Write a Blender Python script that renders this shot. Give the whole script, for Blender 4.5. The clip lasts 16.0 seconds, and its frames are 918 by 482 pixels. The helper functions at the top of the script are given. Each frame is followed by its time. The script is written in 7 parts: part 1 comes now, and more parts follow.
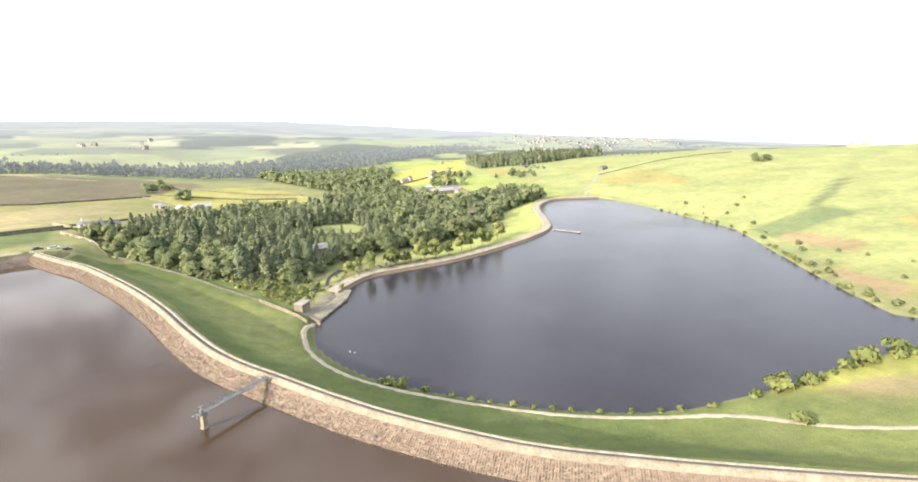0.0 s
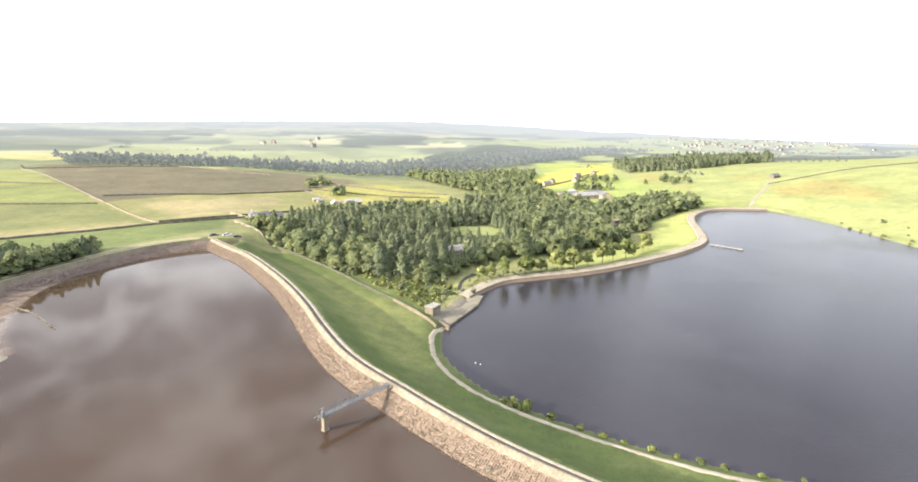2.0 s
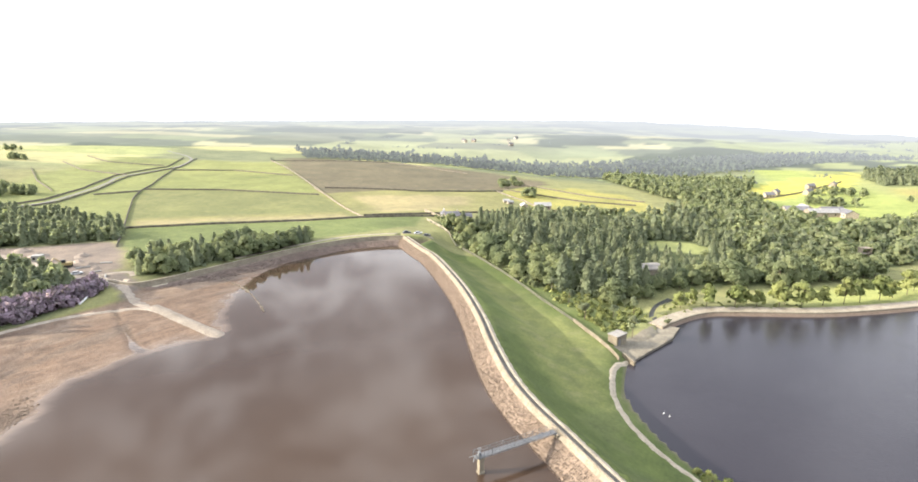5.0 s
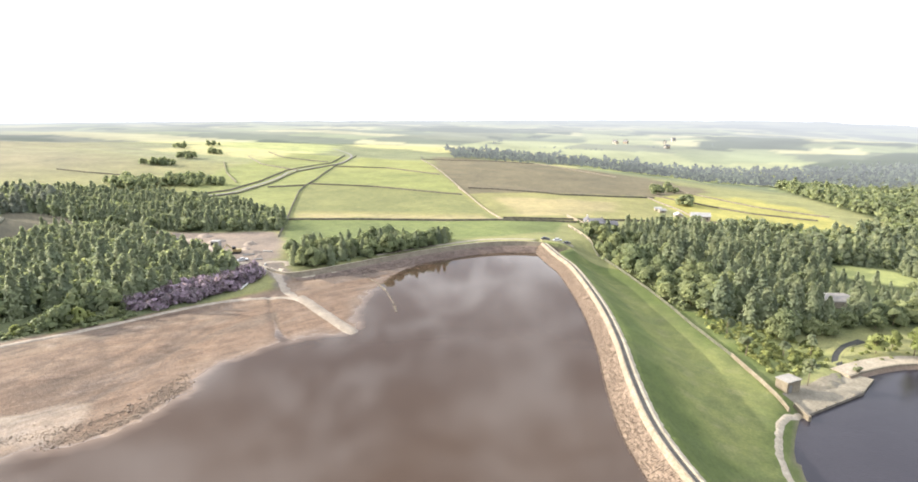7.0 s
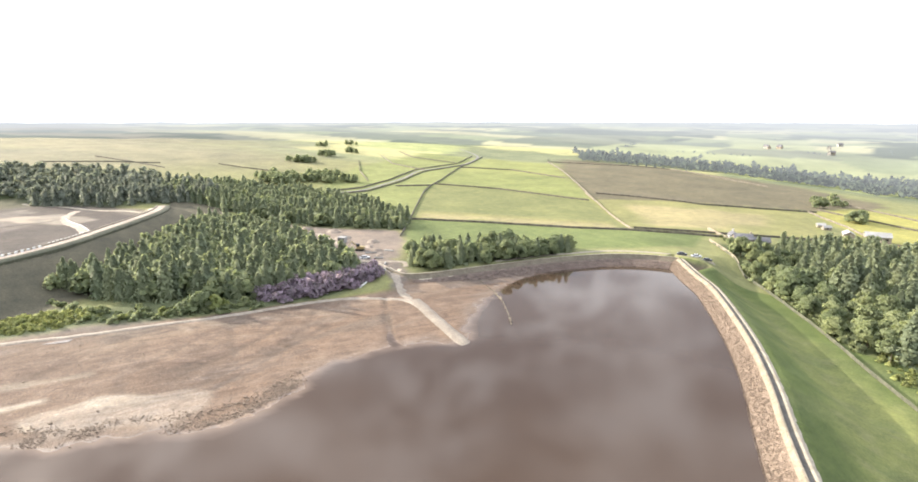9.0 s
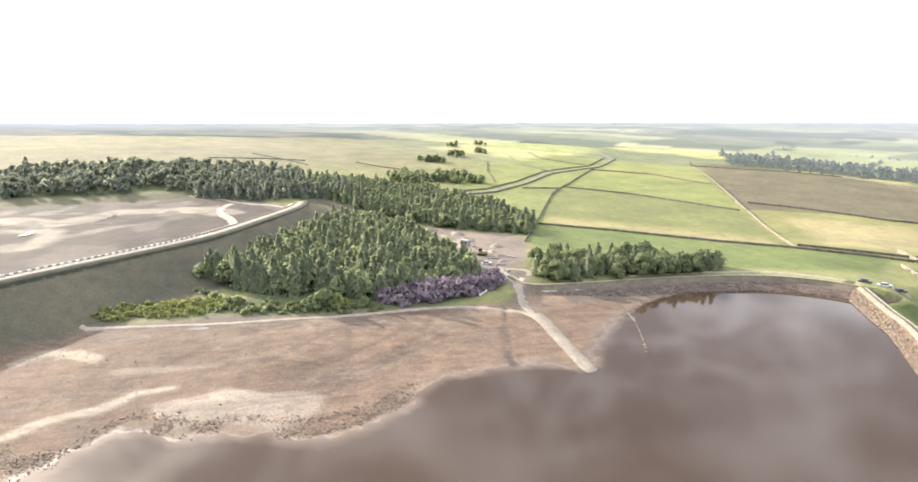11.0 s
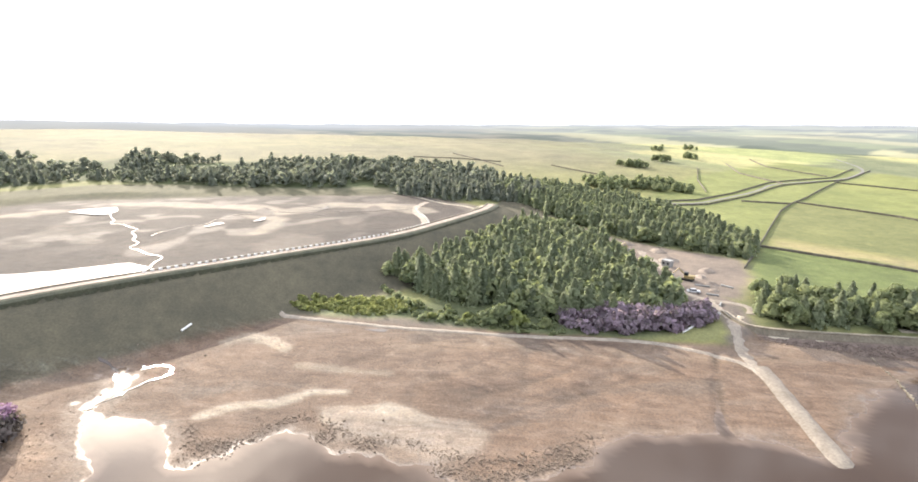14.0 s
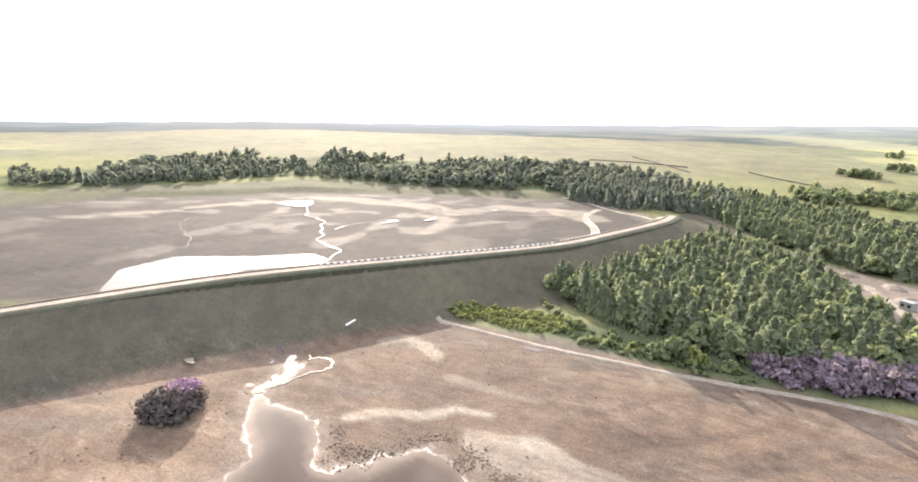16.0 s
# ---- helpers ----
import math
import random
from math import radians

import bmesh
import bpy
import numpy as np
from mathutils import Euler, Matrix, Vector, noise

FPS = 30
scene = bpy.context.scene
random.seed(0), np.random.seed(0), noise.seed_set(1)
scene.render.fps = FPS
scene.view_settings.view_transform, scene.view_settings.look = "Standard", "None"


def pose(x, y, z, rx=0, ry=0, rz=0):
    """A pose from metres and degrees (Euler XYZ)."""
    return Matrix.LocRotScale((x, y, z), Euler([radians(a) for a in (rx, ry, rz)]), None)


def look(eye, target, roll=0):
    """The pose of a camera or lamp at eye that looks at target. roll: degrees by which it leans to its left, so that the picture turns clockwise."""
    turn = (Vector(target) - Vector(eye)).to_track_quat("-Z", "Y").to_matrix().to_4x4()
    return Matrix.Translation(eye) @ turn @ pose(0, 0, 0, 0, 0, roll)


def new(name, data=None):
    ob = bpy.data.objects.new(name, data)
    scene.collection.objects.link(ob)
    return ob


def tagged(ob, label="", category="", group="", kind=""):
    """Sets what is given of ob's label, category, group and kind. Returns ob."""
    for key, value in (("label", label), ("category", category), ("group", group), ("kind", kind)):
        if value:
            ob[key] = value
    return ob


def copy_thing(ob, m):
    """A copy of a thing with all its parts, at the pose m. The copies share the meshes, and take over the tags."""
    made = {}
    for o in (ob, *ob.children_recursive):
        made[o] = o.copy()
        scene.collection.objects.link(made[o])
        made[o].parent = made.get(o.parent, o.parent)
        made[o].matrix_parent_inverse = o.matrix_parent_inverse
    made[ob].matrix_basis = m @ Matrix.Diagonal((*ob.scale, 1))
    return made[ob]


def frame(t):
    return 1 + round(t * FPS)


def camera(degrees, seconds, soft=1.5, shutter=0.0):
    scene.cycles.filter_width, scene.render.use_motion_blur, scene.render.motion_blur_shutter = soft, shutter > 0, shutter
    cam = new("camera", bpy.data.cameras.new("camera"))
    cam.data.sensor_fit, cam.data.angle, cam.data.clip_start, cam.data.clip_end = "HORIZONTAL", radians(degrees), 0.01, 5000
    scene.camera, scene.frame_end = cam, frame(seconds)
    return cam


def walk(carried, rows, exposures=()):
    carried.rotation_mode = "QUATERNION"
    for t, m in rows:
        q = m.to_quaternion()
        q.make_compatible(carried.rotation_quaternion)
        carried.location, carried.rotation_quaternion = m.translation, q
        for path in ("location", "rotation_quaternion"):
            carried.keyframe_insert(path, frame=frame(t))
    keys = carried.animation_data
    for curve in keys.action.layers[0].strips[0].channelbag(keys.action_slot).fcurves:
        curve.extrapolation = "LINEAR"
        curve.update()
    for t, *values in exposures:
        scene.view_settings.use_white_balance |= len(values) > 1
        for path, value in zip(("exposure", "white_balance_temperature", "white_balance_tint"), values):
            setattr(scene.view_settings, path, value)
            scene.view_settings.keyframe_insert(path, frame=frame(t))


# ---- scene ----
cam = camera(81.4, 16.0, soft=1.75)
PATH = (
    (0.0, pose(-3.78, -11.55, 69.09, 76.97, 0.12, -17.84)),
    (0.5, pose(-2.84, -8.99, 69.13, 76.98, 0.05, -14.14)),
    (1.0, pose(-1.92, -6.54, 69.24, 76.99, -0.01, -10.34)),
    (1.5, pose(-1.13, -4.31, 69.35, 77.04, 0.03, -6.44)),
    (2.0, pose(-0.53, -2.14, 69.57, 77.06, 0.05, -2.54)),
    (2.5, pose(-0.00, 0.00, 69.91, 77.07, -0.03, 1.38)),
    (3.0, pose(0.20, 2.13, 70.29, 77.08, -0.03, 4.80)),
    (3.5, pose(0.32, 4.51, 70.54, 77.11, -0.01, 7.97)),
    (6.0, pose(-1.33, 17.77, 71.82, 76.86, 0.08, 25.67)),
    (6.5, pose(-1.85, 20.02, 72.02, 76.88, 0.07, 29.69)),
    (7.0, pose(-2.66, 22.02, 72.12, 76.96, 0.07, 33.68)),
    (7.5, pose(-3.48, 24.20, 72.13, 77.03, 0.03, 37.20)),
    (8.0, pose(-4.79, 26.44, 72.17, 77.05, -0.03, 40.51)),
    (8.5, pose(-6.74, 28.66, 71.86, 77.09, -0.07, 43.67)),
    (9.0, pose(-9.07, 30.69, 71.88, 77.12, -0.10, 47.08)),
    (11.5, pose(-21.97, 39.71, 71.40, 77.20, 0.05, 63.93)),
    (12.0, pose(-24.78, 41.23, 71.22, 77.24, 0.06, 67.15)),
    (12.5, pose(-27.66, 42.34, 71.12, 77.29, 0.04, 70.30)),
    (13.0, pose(-30.48, 43.26, 71.07, 77.32, -0.02, 73.68)),
    (13.5, pose(-33.34, 44.15, 71.12, 77.34, -0.06, 77.37)),
    (14.0, pose(-36.11, 44.82, 71.35, 77.34, -0.11, 81.35)),
    (14.5, pose(-38.96, 45.60, 71.67, 77.28, -0.11, 85.69)),
    (15.0, pose(-41.76, 46.27, 71.86, 77.32, -0.12, 90.22)),
    (15.5, pose(-44.43, 46.87, 72.13, 77.32, -0.11, 95.05)),
    (16.0, pose(-47.32, 47.06, 72.28, 77.38, -0.05, 99.90)),
)
walk(cam, PATH, exposures=((0.0, 1.09, 6300, 11), (7.0, 1.15, 6250, 12), (12.5, 1.09, 6200, 12), (16.0, 1.02, 6200, 15)))

# ---- daylight: low hazy evening sun, pale sky with thin broken cloud ----
SUN_YAW, SUN_EL = 113.0, 21.0
sun_dir = Vector((-math.sin(radians(SUN_YAW)) * math.cos(radians(SUN_EL)),
                  math.cos(radians(SUN_YAW)) * math.cos(radians(SUN_EL)), math.sin(radians(SUN_EL))))
world = bpy.data.worlds.new("evening_sky")
scene.world = world
world.use_nodes = True
wt = world.node_tree
wn, wl = wt.nodes, wt.links
wn.clear()
sky = wn.new("ShaderNodeTexSky")
sky.sky_type, sky.sun_disc = "NISHITA", False
sky.sun_elevation, sky.sun_rotation = radians(SUN_EL), math.atan2(sun_dir.x, sun_dir.y)
sky.air_density, sky.dust_density, sky.ozone_density, sky.altitude = 1.0, 7.0, 1.0, 300
w_out, w_bg = wn.new("ShaderNodeOutputWorld"), wn.new("ShaderNodeBackground")
w_co = wn.new("ShaderNodeTexCoord")
w_sep = wn.new("ShaderNodeSeparateXYZ")
wl.new(w_co.outputs["Generated"], w_sep.inputs[0])


def w_math(op, a, b=0.0, clamp=False):
    q = wn.new("ShaderNodeMath")
    q.operation, q.use_clamp = op, clamp
    for k, v in enumerate((a, b)):
        if isinstance(v, (int, float)):
            q.inputs[k].default_value = v
        else:
            wl.new(v, q.inputs[k])
    return q.outputs[0]


def w_blend(mode, a, b, fac=1.0):
    q = wn.new("ShaderNodeMix")
    q.data_type, q.blend_type = "RGBA", mode
    for key, v in (("A", a), ("B", b), ("Factor", fac)):
        if isinstance(v, tuple):
            q.inputs[key].default_value = (*v, 1)
        elif isinstance(v, (int, float)):
            q.inputs[key].default_value = v
        else:
            wl.new(v, q.inputs[key])
    return q.outputs["Result"]


# a level deck of thin broken cloud
w_up = w_math("ADD", w_math("MAXIMUM", w_sep.outputs["Z"], 0.0), 0.14)
w_deck = wn.new("ShaderNodeCombineXYZ")
wl.new(w_math("DIVIDE", w_sep.outputs["X"], w_up), w_deck.inputs[0])
wl.new(w_math("DIVIDE", w_sep.outputs["Y"], w_up), w_deck.inputs[1])
w_noise = wn.new("ShaderNodeTexNoise")
w_noise.inputs["Scale"].default_value, w_noise.inputs["Detail"].default_value = 2.8, 7.0
w_noise.inputs["Roughness"].default_value, w_noise.inputs["Distortion"].default_value = 0.56, 0.35
wl.new(w_deck.outputs[0], w_noise.inputs["Vector"])
w_ramp = wn.new("ShaderNodeValToRGB")
w_ramp.color_ramp.elements[0].position, w_ramp.color_ramp.elements[1].position = 0.43, 0.62
w_ramp.color_ramp.elements[0].color, w_ramp.color_ramp.elements[1].color = (0.60, 0.63, 0.70, 1), (2.05, 2.02, 1.98, 1)
wl.new(w_noise.outputs["Fac"], w_ramp.inputs["Fac"])
w_base = w_blend("ADD", w_blend("MIX", (0.0, 0.0, 0.0), sky.outputs[0], 0.45), (3.6, 3.55, 3.4))
w_cloud = w_blend("MULTIPLY", w_base, w_ramp.outputs["Color"])
# the deck is thickest to look through near the horizon and brightest overhead
w_low = wn.new("ShaderNodeMapRange")
w_low.inputs["From Min"].default_value, w_low.inputs["From Max"].default_value = 0.30, 0.10
wl.new(w_sep.outputs["Z"], w_low.inputs["Value"])
w_pale = w_blend("MIX", w_cloud, (7.6, 7.75, 8.0), w_low.outputs[0])
w_high = wn.new("ShaderNodeMapRange")
w_high.inputs["From Min"].default_value, w_high.inputs["From Max"].default_value = 0.45, 1.0
w_high.inputs["To Min"].default_value, w_high.inputs["To Max"].default_value = 1.0, 1.75
wl.new(w_sep.outputs["Z"], w_high.inputs["Value"])
w_full = wn.new("ShaderNodeVectorMath")
w_full.operation = "SCALE"
wl.new(w_pale, w_full.inputs[0])
wl.new(w_high.outputs[0], w_full.inputs["Scale"])
# wide bright haze round the sun
w_dot = wn.new("ShaderNodeVectorMath")
w_dot.operation = "DOT_PRODUCT"
w_dot.inputs[1].default_value = sun_dir
wl.new(w_co.outputs["Generated"], w_dot.inputs[0])
w_near = w_math("POWER", w_math("MAXIMUM", w_dot.outputs["Value"], 0.0), 26.0)
w_sun = w_blend("ADD", w_full.outputs[0], (13.0, 12.2, 11.0), w_near)
w_bg.inputs["Strength"].default_value = 0.125
wl.new(w_sun, w_bg.inputs["Color"])
wl.new(w_bg.outputs[0], w_out.inputs["Surface"])
sun = new("sun", bpy.data.lights.new("sun", "SUN"))
sun.data.energy, sun.data.angle, sun.data.color = 5.0, radians(0.6), (1.0, 0.88, 0.70)
sun.matrix_world = look((0, 0, 300), Vector((0, 0, 300)) - sun_dir)

# ---- materials ----
def nodes_of(name):
    m = bpy.data.materials.new(name)
    m.use_nodes = True
    nt = m.node_tree
    return m, nt.nodes, nt.links, nt.nodes["Principled BSDF"]


def noise_node(n, l, scale, detail=5.0, rough=0.6, coords="Object", stretch=None):
    co = n.new("ShaderNodeTexCoord")
    tex = n.new("ShaderNodeTexNoise")
    tex.inputs["Scale"].default_value, tex.inputs["Detail"].default_value = scale, detail
    tex.inputs["Roughness"].default_value = rough
    if stretch:
        mp = n.new("ShaderNodeMapping")
        mp.inputs["Scale"].default_value = stretch
        l.new(co.outputs[coords], mp.inputs["Vector"])
        l.new(mp.outputs[0], tex.inputs["Vector"])
    else:
        l.new(co.outputs[coords], tex.inputs["Vector"])
    return tex


def ramp_node(n, l, src, stops):
    r = n.new("ShaderNodeValToRGB")
    while len(r.color_ramp.elements) < len(stops):
        r.color_ramp.elements.new(0.5)
    for e, (p, c) in zip(r.color_ramp.elements, stops):
        e.position, e.color = p, (*c, 1) if len(c) == 3 else c
    l.new(src, r.inputs["Fac"])
    return r


def mix_node(n, l, a, b, fac, mode="MIX"):
    m = n.new("ShaderNodeMix")
    m.data_type, m.blend_type = "RGBA", mode
    for key, v in (("A", a), ("B", b)):
        if isinstance(v, tuple):
            m.inputs[key].default_value = (*v, 1)
        else:
            l.new(v, m.inputs[key])
    if isinstance(fac, (int, float)):
        m.inputs["Factor"].default_value = fac
    else:
        l.new(fac, m.inputs["Factor"])
    return m.outputs["Result"]


def bump_node(n, l, b, height, strength, distance):
    bp = n.new("ShaderNodeBump")
    bp.inputs["Strength"].default_value, bp.inputs["Distance"].default_value = strength, distance
    l.new(height, bp.inputs["Height"])
    l.new(bp.outputs[0], b.inputs["Normal"])


def grainy(name, c1, c2, scale, rough=0.9, fine=8.0, bump=0.05, spread=(0.35, 0.68), vary=0.25, metal=0.0, stretch=None):
    """Two-tone surface: blotches at one scale, grain at a finer one, slight change from piece to piece."""
    m, n, l, b = nodes_of(name)
    big = noise_node(n, l, scale, 6.0, 0.6, stretch=stretch)
    small = noise_node(n, l, scale * fine, 4.0, 0.7)
    col = ramp_node(n, l, big.outputs["Fac"], [(spread[0], c1), (spread[1], c2)]).outputs[0]
    gr = ramp_node(n, l, small.outputs["Fac"], [(0.3, (0.68,) * 3), (0.72, (1.25,) * 3)]).outputs[0]
    col = mix_node(n, l, col, gr, 1.0, "MULTIPLY")
    info = n.new("ShaderNodeObjectInfo")
    rnd = ramp_node(n, l, info.outputs["Random"], [(0.0, (1 - vary,) * 3), (1.0, (1 + vary * 0.6,) * 3)]).outputs[0]
    col = mix_node(n, l, col, rnd, 1.0, "MULTIPLY")
    l.new(col, b.inputs["Base Color"])
    b.inputs["Roughness"].default_value, b.inputs["Metallic"].default_value = rough, metal
    bump_node(n, l, b, small.outputs["Fac"], 0.6, bump)
    return m


def land_material():
    """Ground: land-cover colour per point, tufts and blotches at several scales, wet sheen where the cover is wet."""
    m, n, l, b = nodes_of("land")
    at = n.new("ShaderNodeAttribute")
    at.attribute_name = "cover"
    big = noise_node(n, l, 0.035, 6.0, 0.62)
    mid = noise_node(n, l, 0.22, 6.0, 0.65)
    fine = noise_node(n, l, 1.6, 5.0, 0.7)
    col = at.outputs["Color"]
    for tex, lo, hi, d in ((big, 0.30, 0.72, 0.22), (mid, 0.28, 0.74, 0.20), (fine, 0.25, 0.75, 0.28)):
        v = ramp_node(n, l, tex.outputs["Fac"], [(lo, (1 - d, 1 - d * 0.9, 1 - d * 0.8)), (hi, (1 + d, 1 + d * 0.9, 1 + d * 0.7))]).outputs[0]
        col = mix_node(n, l, col, v, 1.0, "MULTIPLY")
    # drying mud: streaks drawn out along the old waterlines, fine cracks and pale crusts
    bare = n.new("ShaderNodeAttribute")
    bare.attribute_name = "bare"
    co, turn, squeeze = n.new("ShaderNodeTexCoord"), n.new("ShaderNodeMapping"), n.new("ShaderNodeMapping")
    turn.inputs["Rotation"].default_value = (0, 0, radians(18))
    squeeze.inputs["Scale"].default_value = (0.22, 0.07, 0.2)
    l.new(co.outputs["Object"], turn.inputs["Vector"])
    l.new(turn.outputs[0], squeeze.inputs["Vector"])
    streak = n.new("ShaderNodeTexNoise")
    streak.inputs["Scale"].default_value, streak.inputs["Detail"].default_value, streak.inputs["Roughness"].default_value = 1.0, 7.0, 0.68
    streak.inputs["Distortion"].default_value = 1.6
    l.new(squeeze.outputs[0], streak.inputs["Vector"])
    lines = ramp_node(n, l, streak.outputs["Fac"], [(0.28, (0.62, 0.60, 0.60)), (0.45, (0.92, 0.90, 0.89)), (0.57, (1.04, 1.05, 1.07)), (0.72, (1.38, 1.42, 1.5))]).outputs[0]
    crust = noise_node(n, l, 0.5, 9.0, 0.74)
    spots = ramp_node(n, l, crust.outputs["Fac"], [(0.30, (0.66, 0.64, 0.62)), (0.37, (0.97, 0.97, 0.97)), (0.58, (1.0, 1.0, 1.0)), (0.66, (1.34, 1.38, 1.42))]).outputs[0]
    lines = mix_node(n, l, lines, spots, 1.0, "MULTIPLY")
    grit = noise_node(n, l, 2.6, 7.0, 0.78)
    lines = mix_node(n, l, lines, ramp_node(n, l, grit.outputs["Fac"], [(0.34, (0.60, 0.58, 0.57)), (0.46, (0.96, 0.96, 0.96)), (0.60, (1.08, 1.08, 1.08)), (0.68, (1.30, 1.32, 1.34))]).outputs[0], 1.0, "MULTIPLY")
    col = mix_node(n, l, col, mix_node(n, l, col, lines, 1.0, "MULTIPLY"), bare.outputs["Fac"])
    l.new(col, b.inputs["Base Color"])
    damp = n.new("ShaderNodeMath")
    damp.operation = "MULTIPLY"
    damp.inputs[1].default_value = 0.13
    l.new(bare.outputs["Fac"], damp.inputs[0])
    most = n.new("ShaderNodeMath")
    most.operation = "MAXIMUM"
    l.new(damp.outputs[0], most.inputs[0])
    l.new(at.outputs["Alpha"], most.inputs[1])
    wet = n.new("ShaderNodeMapRange")
    wet.inputs["To Min"].default_value, wet.inputs["To Max"].default_value = 0.95, 0.22
    l.new(most.outputs[0], wet.inputs["Value"])
    l.new(wet.outputs[0], b.inputs["Roughness"])
    gloss = n.new("ShaderNodeMapRange")
    gloss.inputs["To Min"].default_value, gloss.inputs["To Max"].default_value = 0.15, 0.5
    l.new(most.outputs[0], gloss.inputs["Value"])
    l.new(gloss.outputs[0], b.inputs["Specular IOR Level"])
    bump_node(n, l, b, fine.outputs["Fac"], 0.8, 0.35)
    flat = n.new("ShaderNodeMapRange")
    flat.inputs["To Min"].default_value, flat.inputs["To Max"].default_value = 0.8, 0.15
    l.new(at.outputs["Alpha"], flat.inputs["Value"])
    l.new(flat.outputs[0], n["Bump"].inputs["Strength"])
    return m


def leaf_material(name, c1, c2, island=False, see=0.25):
    m, n, l, b = nodes_of(name)
    if island:
        rnd = n.new("ShaderNodeNewGeometry").outputs["Random Per Island"]
    else:
        rnd = n.new("ShaderNodeObjectInfo").outputs["Random"]
    base = ramp_node(n, l, rnd, [(0.0, c1), (1.0, c2)]).outputs[0]
    tex = noise_node(n, l, 0.9, 4.0, 0.7)
    v = ramp_node(n, l, tex.outputs["Fac"], [(0.3, (0.8,) * 3), (0.7, (1.35,) * 3)]).outputs[0]
    col = mix_node(n, l, base, v, 1.0, "MULTIPLY")
    l.new(col, b.inputs["Base Color"])
    b.inputs["Roughness"].default_value = 0.75
    b.inputs["Specular IOR Level"].default_value = 0.2
    b.inputs["Sheen Weight"].default_value, b.inputs["Sheen Roughness"].default_value = 0.05, 0.55
    b.inputs["Sheen Tint"].default_value = (0.95, 0.97, 1.0, 1)
    tr = n.new("ShaderNodeBsdfTranslucent")
    l.new(mix_node(n, l, col, (1.42, 1.42, 1.20), 1.0, "MULTIPLY"), tr.inputs["Color"])
    ms = n.new("ShaderNodeMixShader")
    ms.inputs[0].default_value = see
    l.new(b.outputs[0], ms.inputs[1])
    l.new(tr.outputs[0], ms.inputs[2])
    l.new(ms.outputs[0], n["Material Output"].inputs["Surface"])
    return m


def water_material(name, c1, c2, ripple, rough, gusty=0.0, bed=None):
    """Peaty water: murky body colour under a clear, slightly rippled surface."""
    m, n, l, b = nodes_of(name)
    tex = noise_node(n, l, 0.012, 4.0, 0.6)
    body = ramp_node(n, l, tex.outputs["Fac"], [(0.3, c1), (0.7, c2)]).outputs[0]
    if bed:
        at = n.new("ShaderNodeAttribute")
        at.attribute_name = "shallow"
        body = mix_node(n, l, body, bed, at.outputs["Fac"])
    l.new(body, b.inputs["Base Color"])
    b.inputs["Roughness"].default_value, b.inputs["IOR"].default_value = rough, 1.33
    wave = noise_node(n, l, 1.1, 3.0, 0.6, stretch=(1.0, 1.6, 1.0))
    # wind ruffles some stretches more than others
    wind = noise_node(n, l, 0.02, 3.0, 0.5)
    gust = n.new("ShaderNodeMapRange")
    gust.inputs["From Min"].default_value, gust.inputs["From Max"].default_value = 0.45, 0.68
    gust.inputs["To Min"].default_value, gust.inputs["To Max"].default_value = ripple, ripple * 3.0 + gusty
    l.new(wind.outputs["Fac"], gust.inputs["Value"])
    bump_node(n, l, b, wave.outputs["Fac"], ripple, 0.12)
    l.new(gust.outputs[0], n["Bump"].inputs["Strength"])
    return m


LAND = land_material()
PEAT_WATER = water_material("peaty_water", (0.046, 0.031, 0.022), (0.062, 0.043, 0.030), 0.03, 0.03, bed=(0.15, 0.112, 0.085))
DARK_WATER = water_material("dark_water", (0.0235, 0.0215, 0.0275), (0.030, 0.028, 0.035), 0.30, 0.17)
POND_WATER = water_material("pond_water", (0.10, 0.09, 0.08), (0.12, 0.10, 0.09), 0.10, 0.10)
PITCHING = grainy("stone_pitching", (0.140, 0.105, 0.076), (0.205, 0.158, 0.118), 1.1, 0.9, 3.5, 0.10)
PALE_STONE = grainy("pale_masonry", (0.180, 0.155, 0.113), (0.261, 0.230, 0.171), 0.3, 0.9, 6.0, 0.04)
DRY_STONE = grainy("dry_stone", (0.10, 0.09, 0.075), (0.20, 0.18, 0.14), 0.4, 0.95, 5.0, 0.08)
DARK_ROAD = grainy("dark_road", (0.085, 0.080, 0.070), (0.135, 0.128, 0.112), 0.25, 0.9, 8.0, 0.02)
ASPHALT = grainy("worn_road", (0.16, 0.155, 0.145), (0.24, 0.23, 0.21), 0.25, 0.9, 8.0, 0.02)
GRAVEL = grainy("gravel_path", (0.27, 0.235, 0.175), (0.38, 0.34, 0.265), 0.3, 0.95, 8.0, 0.03)
TRACK = grainy("pale_track", (0.235, 0.20, 0.16), (0.33, 0.29, 0.235), 0.3, 0.95, 6.0, 0.03)
YARD = grainy("sandy_yard", (0.135, 0.122, 0.092), (0.225, 0.203, 0.155), 0.22, 0.95, 7.0, 0.03)
DIRT = grainy("dirt_track", (0.22, 0.18, 0.145), (0.33, 0.28, 0.23), 0.3, 0.95, 6.0, 0.05)
CONCRETE = grainy("concrete", (0.26, 0.25, 0.225), (0.38, 0.365, 0.33), 0.5, 0.85, 8.0, 0.02)
STEEL = grainy("galvanised_steel", (0.16, 0.17, 0.175), (0.24, 0.25, 0.26), 0.8, 0.55, 6.0, 0.005, metal=0.3)
